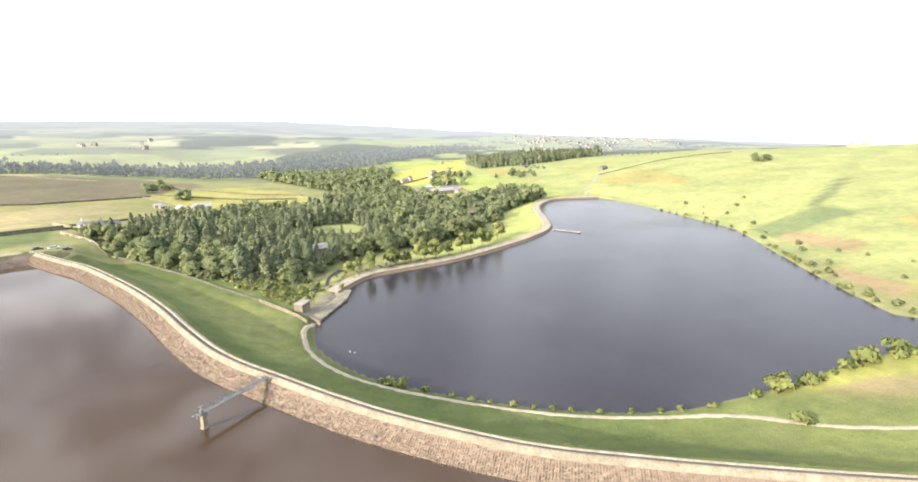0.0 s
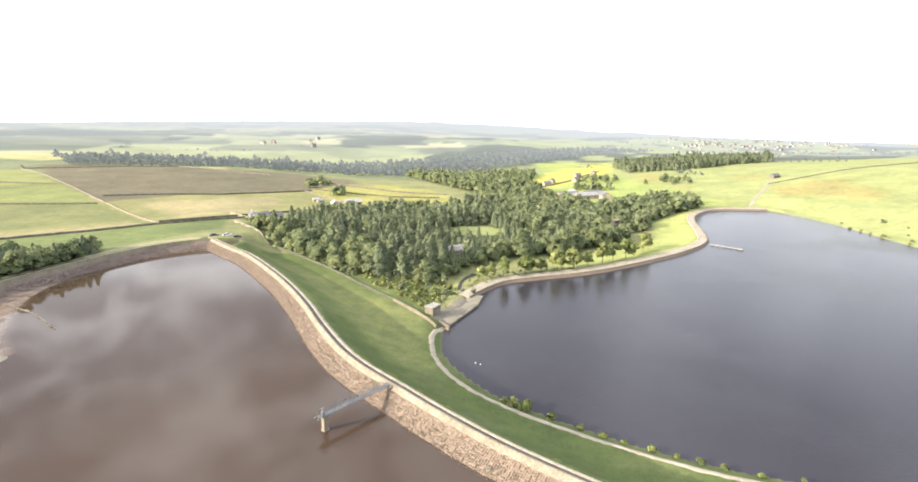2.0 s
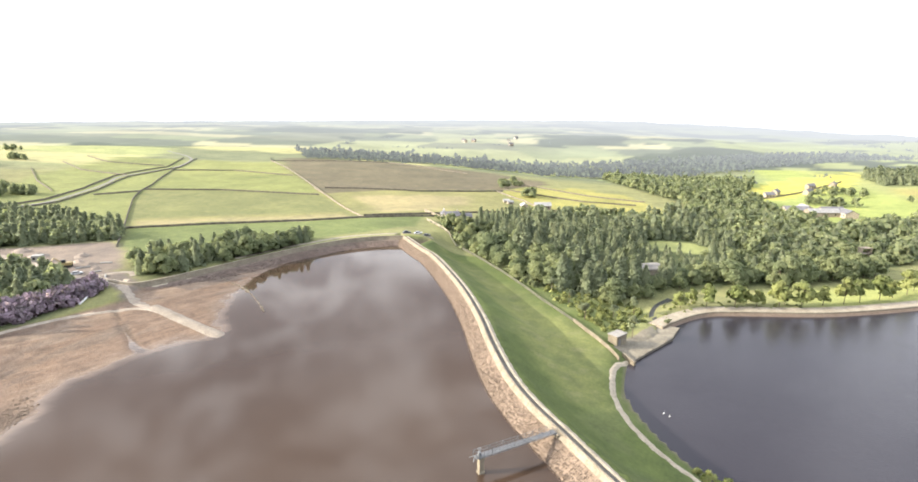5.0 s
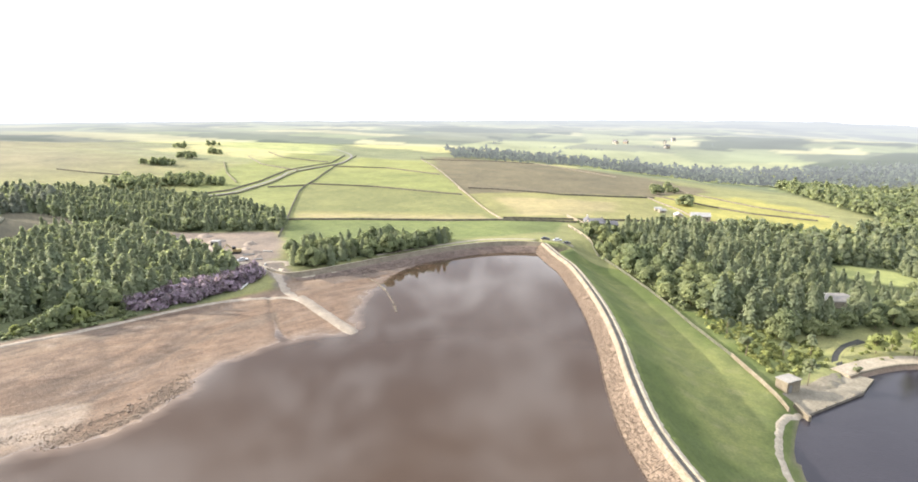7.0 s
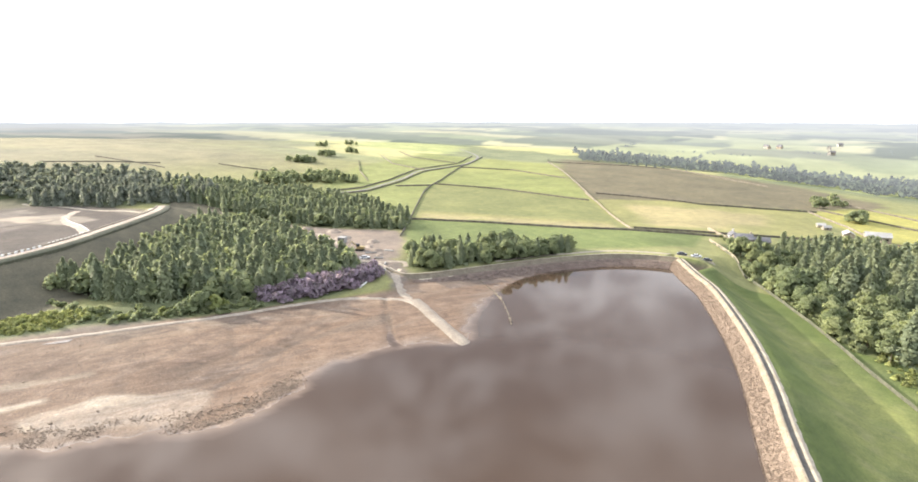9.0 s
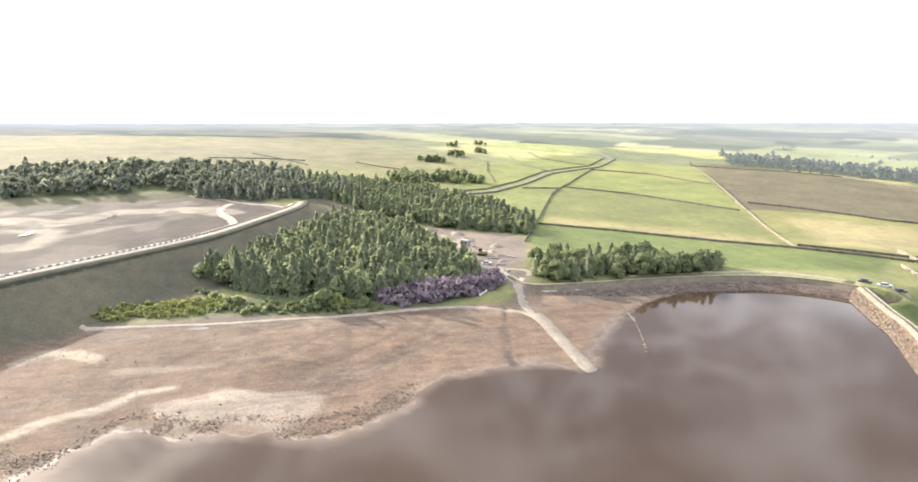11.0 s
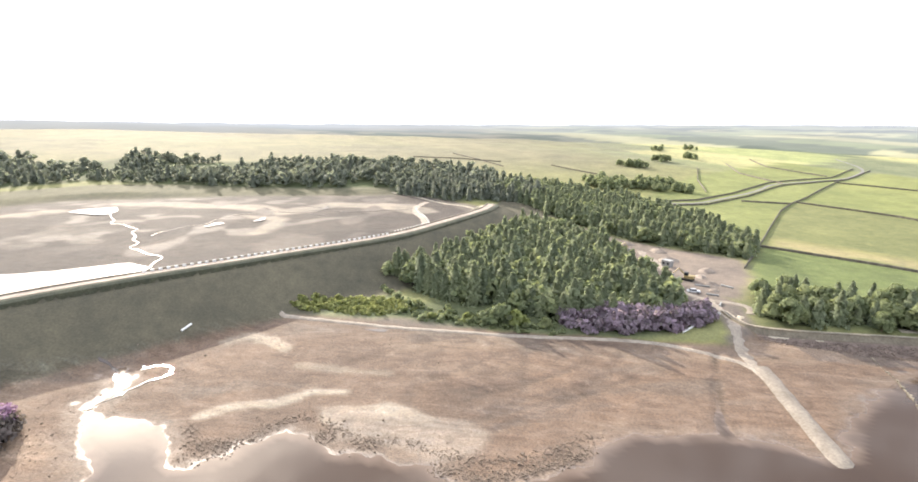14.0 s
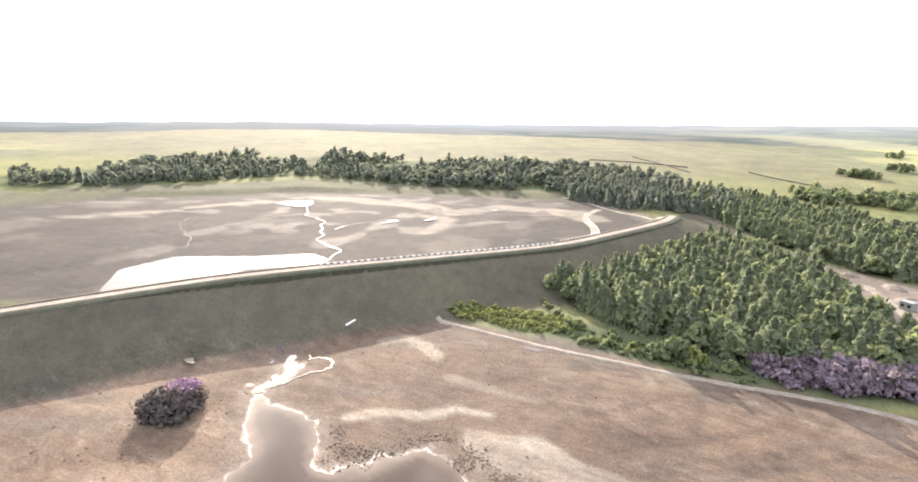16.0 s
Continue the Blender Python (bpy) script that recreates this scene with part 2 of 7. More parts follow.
WHITE_PAINT = grainy("white_paint", (0.68, 0.68, 0.66), (0.82, 0.82, 0.80), 0.8, 0.6, 6.0, 0.005)
SLATE = grainy("slate_roof", (0.09, 0.09, 0.10), (0.17, 0.17, 0.18), 0.6, 0.7, 6.0, 0.03)
PALE_ROOF = grainy("sheet_roof", (0.26, 0.26, 0.25), (0.36, 0.36, 0.35), 0.3, 0.6, 6.0, 0.02)
HOUSE_STONE = grainy("house_stone", (0.26, 0.22, 0.17), (0.40, 0.35, 0.28), 0.7, 0.9, 6.0, 0.03)
DARK_GLASS = grainy("dark_glass", (0.02, 0.022, 0.025), (0.03, 0.033, 0.036), 1.0, 0.15, 4.0, 0.0)
BARK = grainy("bark", (0.10, 0.075, 0.05), (0.20, 0.16, 0.12), 1.5, 0.95, 6.0, 0.05)
CONIFER = leaf_material("conifer_needles", (0.152, 0.183, 0.112), (0.240, 0.268, 0.156), see=0.42)
BROADLEAF = leaf_material("broad_leaves", (0.163, 0.198, 0.104), (0.256, 0.284, 0.140), see=0.42)
PALE_LEAF = leaf_material("pale_birch_leaves", (0.190, 0.225, 0.080), (0.275, 0.300, 0.112), see=0.4)
CONIFER_FAR = leaf_material("conifer_mass", (0.152, 0.183, 0.112), (0.240, 0.268, 0.156), True, 0.42)
BROAD_FAR = leaf_material("broadleaf_mass", (0.163, 0.198, 0.106), (0.256, 0.284, 0.142), True, 0.42)
RHODO = leaf_material("rhododendron", (0.190, 0.168, 0.172), (0.400, 0.310, 0.390), True, 0.45)
# leaf colour darkened because the mound stands against the sun
BACKLIT_LEAF = leaf_material("backlit_leaves", (0.105, 0.090, 0.080), (0.150, 0.126, 0.115), True, 0.3)
PINK = leaf_material("pink_flowers", (0.24, 0.150, 0.225), (0.33, 0.205, 0.30), True, 0.15)
# pitching stone darkened to stand for the north bank's shade
SHADED_PITCHING = grainy("shaded_pitching", (0.105, 0.080, 0.066), (0.165, 0.128, 0.105), 0.35, 0.9, 5.0, 0.1)
DARK_WALL_STONE = grainy("dark_wall_stone", (0.055, 0.060, 0.040), (0.105, 0.105, 0.075), 0.8, 0.95, 5.0, 0.05)
BLACK_STONE = grainy("drain_black_stone", (0.020, 0.022, 0.018), (0.045, 0.045, 0.036), 0.8, 0.6, 5.0, 0.03)
TURF = grainy("dam_turf", (0.075, 0.080, 0.052), (0.115, 0.118, 0.075), 0.3, 0.95, 6.0, 0.05)
TYRE = grainy("tyre", (0.02, 0.02, 0.02), (0.035, 0.035, 0.035), 2.0, 0.9, 4.0, 0.0)
CAR_DARK = grainy("dark_car_paint", (0.03, 0.035, 0.045), (0.05, 0.055, 0.07), 1.0, 0.3, 4.0, 0.0)
CAR_PALE = grainy("silver_car_paint", (0.50, 0.51, 0.52), (0.62, 0.63, 0.64), 1.0, 0.3, 4.0, 0.0)
PLANT_YELLOW = grainy("plant_yellow", (0.30, 0.235, 0.10), (0.40, 0.31, 0.13), 1.0, 0.5, 4.0, 0.0)
PALE_FAR = leaf_material("scrub_leaves", (0.225, 0.255, 0.092), (0.320, 0.335, 0.130), True, 0.4)


# haze before the far shore's wood is mixed into this greyer leaf colour
HAZED_LEAF = leaf_material("hazed_woodland", (0.150, 0.172, 0.135), (0.210, 0.228, 0.175), True, 0.45)

# ---- plan: lines and areas of the place, metres ----
CREST_A = ((-107.4, 251.2), (-91.4, 232.5), (-79, 218.7), (-57.4, 186.1), (-43.2, 160.6), (-32.9, 138.8), (-24.5, 122.7), (-17.1, 112), (-10.5, 104.4), (1.4, 90.5), (13.5, 78.1), (32.2, 62.8), (48.2, 53.8), (64.2, 45.8), (87.1, 35.3), (127.1, 18.3), (232.1, -24.6))
CREST_N = ((-107.4, 251.2), (-119, 246.4), (-131.7, 234.6), (-144.4, 210.2), (-153.5, 184), (-161.6, 159.5), (-168.5, 149.2), (-179.9, 150))
CREST_B = ((-128.7, -116.5), (-172.7, -73.5), (-192.1, -52.9), (-208.8, -28.7), (-229.5, 6), (-256.9, 49.5), (-287.6, 77.3), (-317.3, 100.9),
    (-334.8, 109.2))
TOE_PATH = ((4.2, 170.5), (-1.3, 162.6), (-2.2, 152.8), (-0.5, 139.2), (5.9, 125.1), (16.3, 113), (27.7, 103.3), (39.8, 95), (51.6, 87.7),
    (63.7, 82.3), (76.6, 78.4), (87, 75.5), (95.3, 71.7), (110.4, 62.2), (121.4, 56.2), (154.4, 39.2), (204.4, 19.2))
LOW_SHORE = ((2.3, 170.5), (1.1, 150), (6, 135.4), (14.8, 121.3), (25.8, 111.6), (41.9, 99.5), (60.2, 89.7), (73.5, 84.9), (84.9, 82.9), (105.7, 83.6),
    (126.9, 86.3), (153.8, 89.7), (178.8, 91.2), (240.6, 93.1), (260.6, 101.1), (203.1, 107.1), (204.6, 126.1), (215.8, 153.6),
    (235.9, 195.6), (260.5, 247.1), (263.4, 289.8), (264.1, 342.3), (254, 390.9), (216.3, 392.5), (191.9, 373.1), (178.2, 348.5),
    (166.6, 314.1), (155, 286.8), (134, 266.1), (104, 246.1), (72.1, 229.3), (44.7, 221), (29.6, 215.7), (19.5, 205.1), (13.9, 196.2))
MID_WATER = ((-101.7, 236.3), (-86.9, 220.4), (-66.3, 190.6), (-49.3, 163.3), (-38.8, 142.4), (-29.5, 123.5), (-20, 110.4), (-11.5, 99.5), (-2.9, 90.1), (6.8, 80.1), (16.7, 71), (27.5, 61.2), (62.2, 37.6), (92.4, 21.5), (151.2, -32.1), (61.2, -122.1), (-55.9, -72.5), (-100.9, -17.5), (-121.9, -7.5), (-131.9, -9), (-139, -15.3), (-149, -18.4), (-154.1, -21), (-161, -17.5), (-174.1, -23.8), (-175.5, -21.2), (-160.9, -14.4), (-151, -16.9), (-146.9, -11.7), (-144.7, -3.5), (-136.7, 3.1), (-130.2, 5.2), (-127.7, 9.7), (-129.5, 16.2), (-135.3, 21.1), (-136.2, 25.6), (-133.1, 31.6), (-127.2, 36.5), (-125.1, 44.4), (-117.2, 54.5), (-113.6, 59.5), (-113.4, 66), (-115.4, 74), (-118.5, 82), (-123.5, 87.5), (-125.2, 93), (-124.2, 100), (-122.6, 107.5), (-120.8, 115), (-117.2, 121.4), (-113.2, 125.2), (-112.6, 130), (-119, 136.6), (-125.6, 144.6), (-130.4, 154.5), (-134.6, 166), (-138.2, 178), (-140, 189), (-139, 201), (-135.2, 209.7), (-123.6, 222))
MUD = ((-140.6, 219.7), (-156.5, 180.3), (-166.7, 152.1), (-156.5, 140), (-162.6, 124.8), (-170, 103), (-176.6, 78.1), (-184.3, 53.8),
    (-193, 30.1), (-199.6, 14.1), (-191.5, -6), (-177.3, -25.4), (-167.1, -50.4), (-155.2, -62.1), (-137.2, -73.1), (-107.2, -95.1),
    (-17.2, -165.1), (161.9, -61.6), (81.9, 58.4), (-56.3, 134.5))
UPPER_BED = ((-178.6, -78.7), (-195, -57.1), (-212.7, -30.8), (-233.7, 3.9), (-261.3, 48.4), (-291.5, 75.4), (-323.6, 98.2), (-349.6, 109.4),
    (-384.6, 89.2), (-408, 64.9), (-417.1, -26.6), (-413.9, -136.3), (-387.7, -180.2), (-363.8, -245.4), (-319.8, -279.4), (-260.8, -271.4),
    (-168.6, -156.7))
SUNLIT_FOOT = ((-4, 172), (-4, 152), (1, 132), (-12, 130), (-24, 148), (-38, 172), (-62, 212), (-96, 256), (-92, 262), (-58, 226), (-30, 196))
UPPER_POND = ((-184.2, -91.7), (-192.7, -98.4), (-216.2, -112), (-237.6, -104.4), (-243.7, -72.6), (-252.3, -51.2), (-243.5, -40.5), (-235.7, -44.7),
    (-224.9, -65.9), (-204, -76.5))
WOOD_MAIN = ((-110, 300.5), (-65, 250.5), (-36.5, 217), (-5.3, 216), (18, 242), (66, 263), (106, 293), (140, 340), (165, 372),
    (204, 403), (212, 428), (196, 452), (155, 438), (128, 404), (115, 440), (103, 475), (102, 540), (85, 572), (44.6, 506.7), (40.1, 439.3), (4.2, 396.7), (-54.4, 383.4), (-91.4, 337.9))
WOOD_STRIP = ((-178, 157.7), (-168.5, 157.8), (-154.4, 194.5), (-144.3, 225.4), (-152.6, 232.6), (-169, 213.8), (-191.8, 172.5))
WOOD_WEST = ((-181.4, 99.1), (-176.5, 134), (-195.2, 142.3), (-225.5, 144.9), (-275, 142.8), (-319.4, 123.8), (-344.8, 107.6), (-298.3, 83.1),
    (-263, 58.1), (-226.5, 46.7), (-204, 66.3), (-189.7, 85.7))
WOOD_ROAD = ((-236.3, 203.1), (-275.4, 167.8), (-327.4, 143.4), (-393.6, 122.5), (-445.9, 154.9), (-392.8, 212.8), (-312.6, 224.2), (-254.4, 218.5))
WOOD_FAR_SHORE = ((-357.4, -327.6), (-395.4, -269.6), (-470, -167.2), (-433, 30.3), (-413.7, 103.3), (-417, 140.8), (-493.8, 140.4), (-553.9, 14.1),
    (-591, -182.8), (-526.7, -307.4), (-407.4, -377.6))
WOOD_BLOCK = ((-372, 104), (-358, 122), (-362, 150), (-385, 165), (-440, 150), (-450, 90), (-425, 55), (-400, 62))
WOOD_PLANTATION = ((262, 722), (328, 692), (428, 741), (500, 770), (556, 874), (372, 930), (282, 835))
WOOD_VALLEY = ((85, 572), (80, 592), (118, 650), (138, 750), (66.4, 794), (-49.9, 816.8), (-12.9, 672.4), (10, 590), (44.6, 508))
WORKS = ((-195, 145.1), (-223.4, 146.8), (-272.8, 147.4), (-309.2, 129.5), (-327.5, 141.5), (-275.5, 165.9), (-236.4, 199.4), (-212.6, 184.9),
    (-188.8, 162.9))
SLOPE_FIELD = ((-224, 191.5), (-258.3, 224.3), (-197.5, 263.7), (-153, 295), (-121.9, 316.3), (-115, 283.4), (-135.3, 249.5), (-149.6, 232.4),
    (-170.7, 215.4), (-192.4, 176.1))
FIELD_BIG = ((-258.1, 224.1), (-197.3, 263.5), (-152.9, 294.8), (-229.3, 367.5), (-312.3, 357), (-371.1, 339), (-336.9, 296.1))
FIELD_MID = ((-229.1, 367.1), (-311.9, 356.6), (-370.6, 338.6), (-387.4, 361), (-424.2, 416.5), (-329, 461), (-298.4, 444.7))
FIELD_TOP = ((-422.9, 415.3), (-328, 459.6), (-297.5, 445.1), (-422.5, 571.2), (-525.5, 562.6), (-463.8, 465.3))
FIELD_LANE = ((-257.4, 223.6), (-335.7, 295.2), (-386.3, 360.1), (-457.3, 457.9), (-526.7, 546.2), (-613.9, 527.2), (-508.2, 345), (-407.8, 245.4),
    (-307.1, 228.4))
FIELD_ROUGH = ((-153.7, 296.2), (-230.5, 372.1), (-174, 434), (-114.5, 473.3), (-86.8, 387.9), (-113, 326.3))
HEATHER = ((-230.4, 373.9), (-174, 434), (-114.3, 487), (-79.7, 581.2), (-183.3, 659.5), (-459, 639.4), (-360.7, 508.3))
FIELD_YELLOW = ((-112.3, 475.1), (-102.3, 517.5), (-54.4, 559), (-9.3, 539.7), (34.1, 438.8), (4.2, 403.3), (-30.1, 391.4), (-68.5, 407.9))
FIELD_RAPE = ((88.3, 611.2), (162, 767.6), (303.8, 922.1), (238.2, 733.8), (130.8, 581.7))
CLEARING = ((7.4, 318.1), (15.5, 330), (33.4, 331), (43.3, 319.9), (35.2, 303.9), (13.3, 302.9))
RIGHT_HEATH = ((89, 81), (103.7, 82.7), (154, 88.9), (247, 90.9), (247, 59.9), (144.7, 51.3), (116.7, 62.3), (100.5, 71.1))
HUT_YARD = ((-0.7, 172.3), (1.4, 183.1), (8.4, 193.1), (15.4, 200.1), (20, 204.1), (13.9, 195.7), (2.7, 170.5))


# drainage rills over the drained mud, and how deeply each is marked
RILLS = ((((-146, 95.4), (-142, 87), (-138.4, 78.4), (-136, 70), (-133.4, 60.6)), 0.8), (((-141.8, 91.9), (-138, 83), (-134, 74.2), (-130, 65), (-127.3, 57)), 0.8),
         (((-152, 89.5), (-149, 81), (-146.3, 74.8), (-142.7, 62.4)), 0.7), (((-136.5, 92.7), (-133.5, 79.6), (-130.8, 67.8)), 0.6),
         (((-165, 82.8), (-158, 80), (-152.2, 78.1), (-142.5, 76)), 0.6), (((-151.4, 51.2), (-144, 50), (-137.2, 50.2)), 0.55),
         (((-146.7, 104.2), (-141.8, 91.9), (-139.8, 83.4)), 0.8), (((-163.5, 74.7), (-156.9, 65.2), (-150.9, 52.5)), 0.45),
         (((-150, 100), (-144, 88), (-141, 76), (-137, 66)), 0.7), (((-156, 96), (-150, 84), (-147, 70), (-146, 60)), 0.5),
         (((-160, 108), (-152, 100), (-146.7, 104.2)), 0.4), (((-168, 60), (-160, 55), (-150, 58), (-143, 64)), 0.4))


def dense(line, step=2.5):
    """Points at even steps along a smooth curve through the corners of a line."""
    p = np.array(line, float)
    p = np.vstack([2 * p[0] - p[1], p, 2 * p[-1] - p[-2]])
    out = []
    for a, b, c, d in zip(p[:-3], p[1:-2], p[2:-1], p[3:]):
        k = max(2, int(np.linalg.norm(c - b) / step))
        for s in np.arange(k) / k:
            out.append(0.5 * (2 * b + (c - a) * s + (2 * a - 5 * b + 4 * c - d) * s * s + (3 * b - a - 3 * c + d) * s ** 3))
    out.append(p[-2])
    return np.array(out)


def line_distance(px, py, line, closed=False):
    """Distance to a line, and on which side: positive to the left of its way."""
    p = np.array(line, float)
    q = np.roll(p, -1, 0) if closed else p[1:]
    p = p if closed else p[:-1]
    best, side = np.full(px.shape, 1e12), np.ones(px.shape)
    for (ax, ay), (bx, by) in zip(p, q):
        dx, dy = bx - ax, by - ay
        s = np.clip(((px - ax) * dx + (py - ay) * dy) / (dx * dx + dy * dy + 1e-12), 0, 1)
        d = (px - ax - s * dx) ** 2 + (py - ay - s * dy) ** 2
        near = d < best
        side = np.where(near, np.sign(dx * (py - ay) - dy * (px - ax)), side)
        best = np.where(near, d, best)
    return np.sqrt(best), side


def inside(px, py, poly):
    p = np.array(poly, float)
    res = np.zeros(px.shape, bool)
    for (ax, ay), (bx, by) in zip(p, np.roll(p, -1, 0)):
        if ay != by:
            res ^= ((ay > py) != (by > py)) & (px < (bx - ax) * (py - ay) / (by - ay) + ax)
    return res


def depth_in(px, py, poly):
    """Signed distance: positive inside an area, negative outside."""
    d, _ = line_distance(px, py, poly, True)
    return np.where(inside(px, py, poly), d, -d)


def smooth(x, a, b):
    t = np.clip((x - a) / (b - a), 0, 1)
    return t * t * (3 - 2 * t)


def wobble(px, py, scale, seed=0.0):
    """Gentle unevenness from a few crossing waves."""
    h = np.zeros(px.shape)
    for k in range(7):
        a = 2.4 * k + seed
        f = (1 + 0.63 * k) / scale
        h += np.sin((px * math.cos(a) + py * math.sin(a)) * f + 1.7 * k + seed + 1.3 * np.sin((px * math.sin(a) - py * math.cos(a)) * f * 0.6 + k)) / (1 + 0.6 * k)
    return h / 2.6


# control heights for the open land, set to fit the camera's view: east, north, height
SPOTS = np.array(((-120, 272, 12.9), (-112, 330, 10.5), (-172, 328, 11.5), (-253, 222, 13.3), (-476, 493, 18), (-186, 155, 13), (-66, 430, 3.5), (157, 530, -3),
                  (340, 720, 2), (120, 350, -2), (-2, 186, 2), (95, 278, 0), (33, 313, 2.5), (-55, 280, 6), (-250, 125, 13.2), (-290, 108, 14), (-225, 85, 13), (-345, 118, 21), (-395, 215, 16.5), (-425, -25, 22),
                  (-325, -270, 22), (-505, 30, 30), (276, 300, 4), (365, 280, 17), (525, 300, 33), (705, 340, 44), (425, 480, 22), (277, 450, 5), (163, 60, 5),
                  (303, 20, 18), (245, 150, 3), (-195, 410, 12.5), (-300, 580, 18), (-140, 600, 6), (65, 760, -14), (-140, 880, -16), (-660, 270, 32), (-850, 850, 34)))
FAR_SPOTS = np.array(((0, 1500, 16), (300, 2000, -14), (800, 1350, -26), (1050, 1800, -4), (1300, 1000, -14), (-600, 1600, 20), (-1300, 1600, 44), (-1500, 700, 42), (-1500, -100, 48),
                      (-1000, -500, 66), (-400, -700, 45), (300, -500, 40), (1000, -300, 50), (-2300, 2300, 44), (0, 3500, 28), (1500, 3200, -95), (3500, 1500, -140),
                      (-3500, 800, 36), (-3000, -2500, 46), (0, -3500, 60), (3500, -2500, -60), (-4800, 4800, 10), (4800, 4800, -120), (0, 4900, 30), (-4900, 0, 22)))


def thin_plate():
    s = np.vstack([SPOTS, FAR_SPOTS])
    r = np.hypot(s[:, None, 0] - s[None, :, 0], s[:, None, 1] - s[None, :, 1])
    k = np.sqrt(r * r + 900)
    n = len(s)
    a = np.zeros((n + 1, n + 1))
    a[:n, :n], a[:n, n], a[n, :n] = k, 1, 1
    return s, np.linalg.solve(a, np.append(s[:, 2], 0))


PLATE, PLATE_W = thin_plate()
CREST_Z, CREST_B_Z, LOW_Z, MID_Z, POND_Z = 13.5, 24.7, 0.0, 10.35, 17.7
CREST_A_LINE, CREST_N_LINE, CREST_B_LINE = dense(CREST_A, 4), dense(CREST_N, 4), dense(CREST_B, 5)
TOE_LINE = dense(TOE_PATH, 4)
BANK_C_LINE = dense(LOW_SHORE[22:], 4)
LOW_LINE, MID_LINE = dense(LOW_SHORE + LOW_SHORE[:1], 5), dense(MID_WATER + MID_WATER[:1], 4)


def land_height(px, py):
    """Height of the ground sheet."""
    px, py = np.asarray(px, float), np.asarray(py, float)
    z = np.full(px.shape, PLATE_W[-1])
    for (sx, sy, _), w in zip(PLATE, PLATE_W):
        z += w * np.sqrt((px - sx) ** 2 + (py - sy) ** 2 + 900)
    away = np.hypot(px, py - 150)
    z += wobble(px, py, 170, 3.0) * 7.0 * smooth(away, 1100, 2000)
    z += wobble(px, py, 60) * (0.6 + 3.0 * smooth(away, 500, 1500)) + wobble(px, py, 14, 2.0) * 0.18
    # lower reservoir
    dl = depth_in(px, py, LOW_LINE)
    z = np.where(dl > -45, z * smooth(-dl, 4, 45) + (0.25 - 0.045 * np.minimum(dl, 0)) * (1 - smooth(-dl, 4, 45)), z)
    z = np.where(dl > -1.5, np.minimum(z, -0.30 * (dl + 1.0) + 0.15), z)
    # long low bank round the far side of the lower lake
    dk, _ = line_distance(px, py, BANK_C_LINE)
    zk = np.where(dk < 3.4, -0.8, np.where(dk < 7.4, 1.15, np.maximum(1.75 - 0.16 * (dk - 7), -1.5)))
    wk = (1 - smooth(dk, 16, 34)) * (dl < 0.5)
    z = z * (1 - wk) + np.where(dl > -1.5, np.minimum(zk, 0.2), zk) * wk
    # curved dam between the two lakes: crest, then a slope that eases towards its toe
    da, sa = line_distance(px, py, CREST_A_LINE)
    dt, _ = line_distance(px, py, TOE_LINE)
    down = sa > 0
    fl = 2.1 + 0.045 * np.minimum(dt, 65)
    prof = np.where(da < 3.5, CREST_Z, CREST_Z - 0.58 * (da - 3.0))
    prof = 0.5 * (prof + fl + np.sqrt((prof - fl) ** 2 + 1.5))
    prof = np.where(da < 3.5, CREST_Z, prof - 0.15) + wobble(px, py, 9, 4.0) * 0.25 * smooth(da, 10, 18)
    run = np.clip((da - 3.0) / np.maximum(da + dt - 4.0, 1.0), 0, 1)
    even = CREST_Z - (CREST_Z - 2.1) * (1 - (1 - run) ** 2.0)
    we = (1 - smooth(da + dt, 40, 54)) * (da > 3.5)
    prof = prof * (1 - we) + np.maximum(even, 2.0) * we
    gone = smooth(px, 60, 130)
    prof = prof * (1 - gone) + np.maximum(prof, np.minimum(z, CREST_Z)) * gone
    wa = np.where(down, 1 - smooth(da, 38, 60), 1.0) * (da < 60) * (dl < 0)
    wa *= smooth((px + 108.9) * 0.634 - (py - 250) * 0.773, -16, -2)
    shore = smooth(-dl, 0, 6)
    z = np.where(down & (wa > 0), z * (1 - wa) + (prof * shore + 0.3 * (1 - shore)) * wa, z)
    # banks of the middle reservoir and its drained mud
    dn, sn = line_distance(px, py, CREST_N_LINE)
    near_n = 1 - smooth(dn, 3, 30)
    z = z * (1 - near_n) + CREST_Z * near_n * 1.0
    dm, dw = depth_in(px, py, MUD), depth_in(px, py, MID_LINE)
    lap = 1 - smooth(np.abs(dw), 3, 14)
    mud = MID_Z + np.where(dw > 0, -0.05 * np.minimum(dw, 5) - 0.16 * np.maximum(dw - 5, 0), 0.035 * np.maximum(-dw - 4, 0) + 0.022 * np.minimum(-dw, 4) + 0.02)
    mud += wobble(px, py, 7, 1.0) * 0.10 * smooth(-dw, 0.5, 6) + wobble(px, py, 2.6, 3.0) * 0.05 * smooth(-dw, 0.5, 6)
    mud += (wobble(px, py, 3.4, 2.2) * 0.075 + wobble(px, py, 1.5, 5.1) * 0.055) * lap
    mud = np.minimum(mud, MID_Z + 2.2)
    wm = smooth(dm, -5, 3) * np.where(down & (da < 90) & (px > -111), 0.0, 1.0)
    z = np.where(dm > -5, z * (1 - wm) + mud * wm, z)
    bank = (~down & (da < 40) & (py < 262) & (px > -113)) | ((sn > 0) & (dn < 40) & (px < -95) & (py > 152))
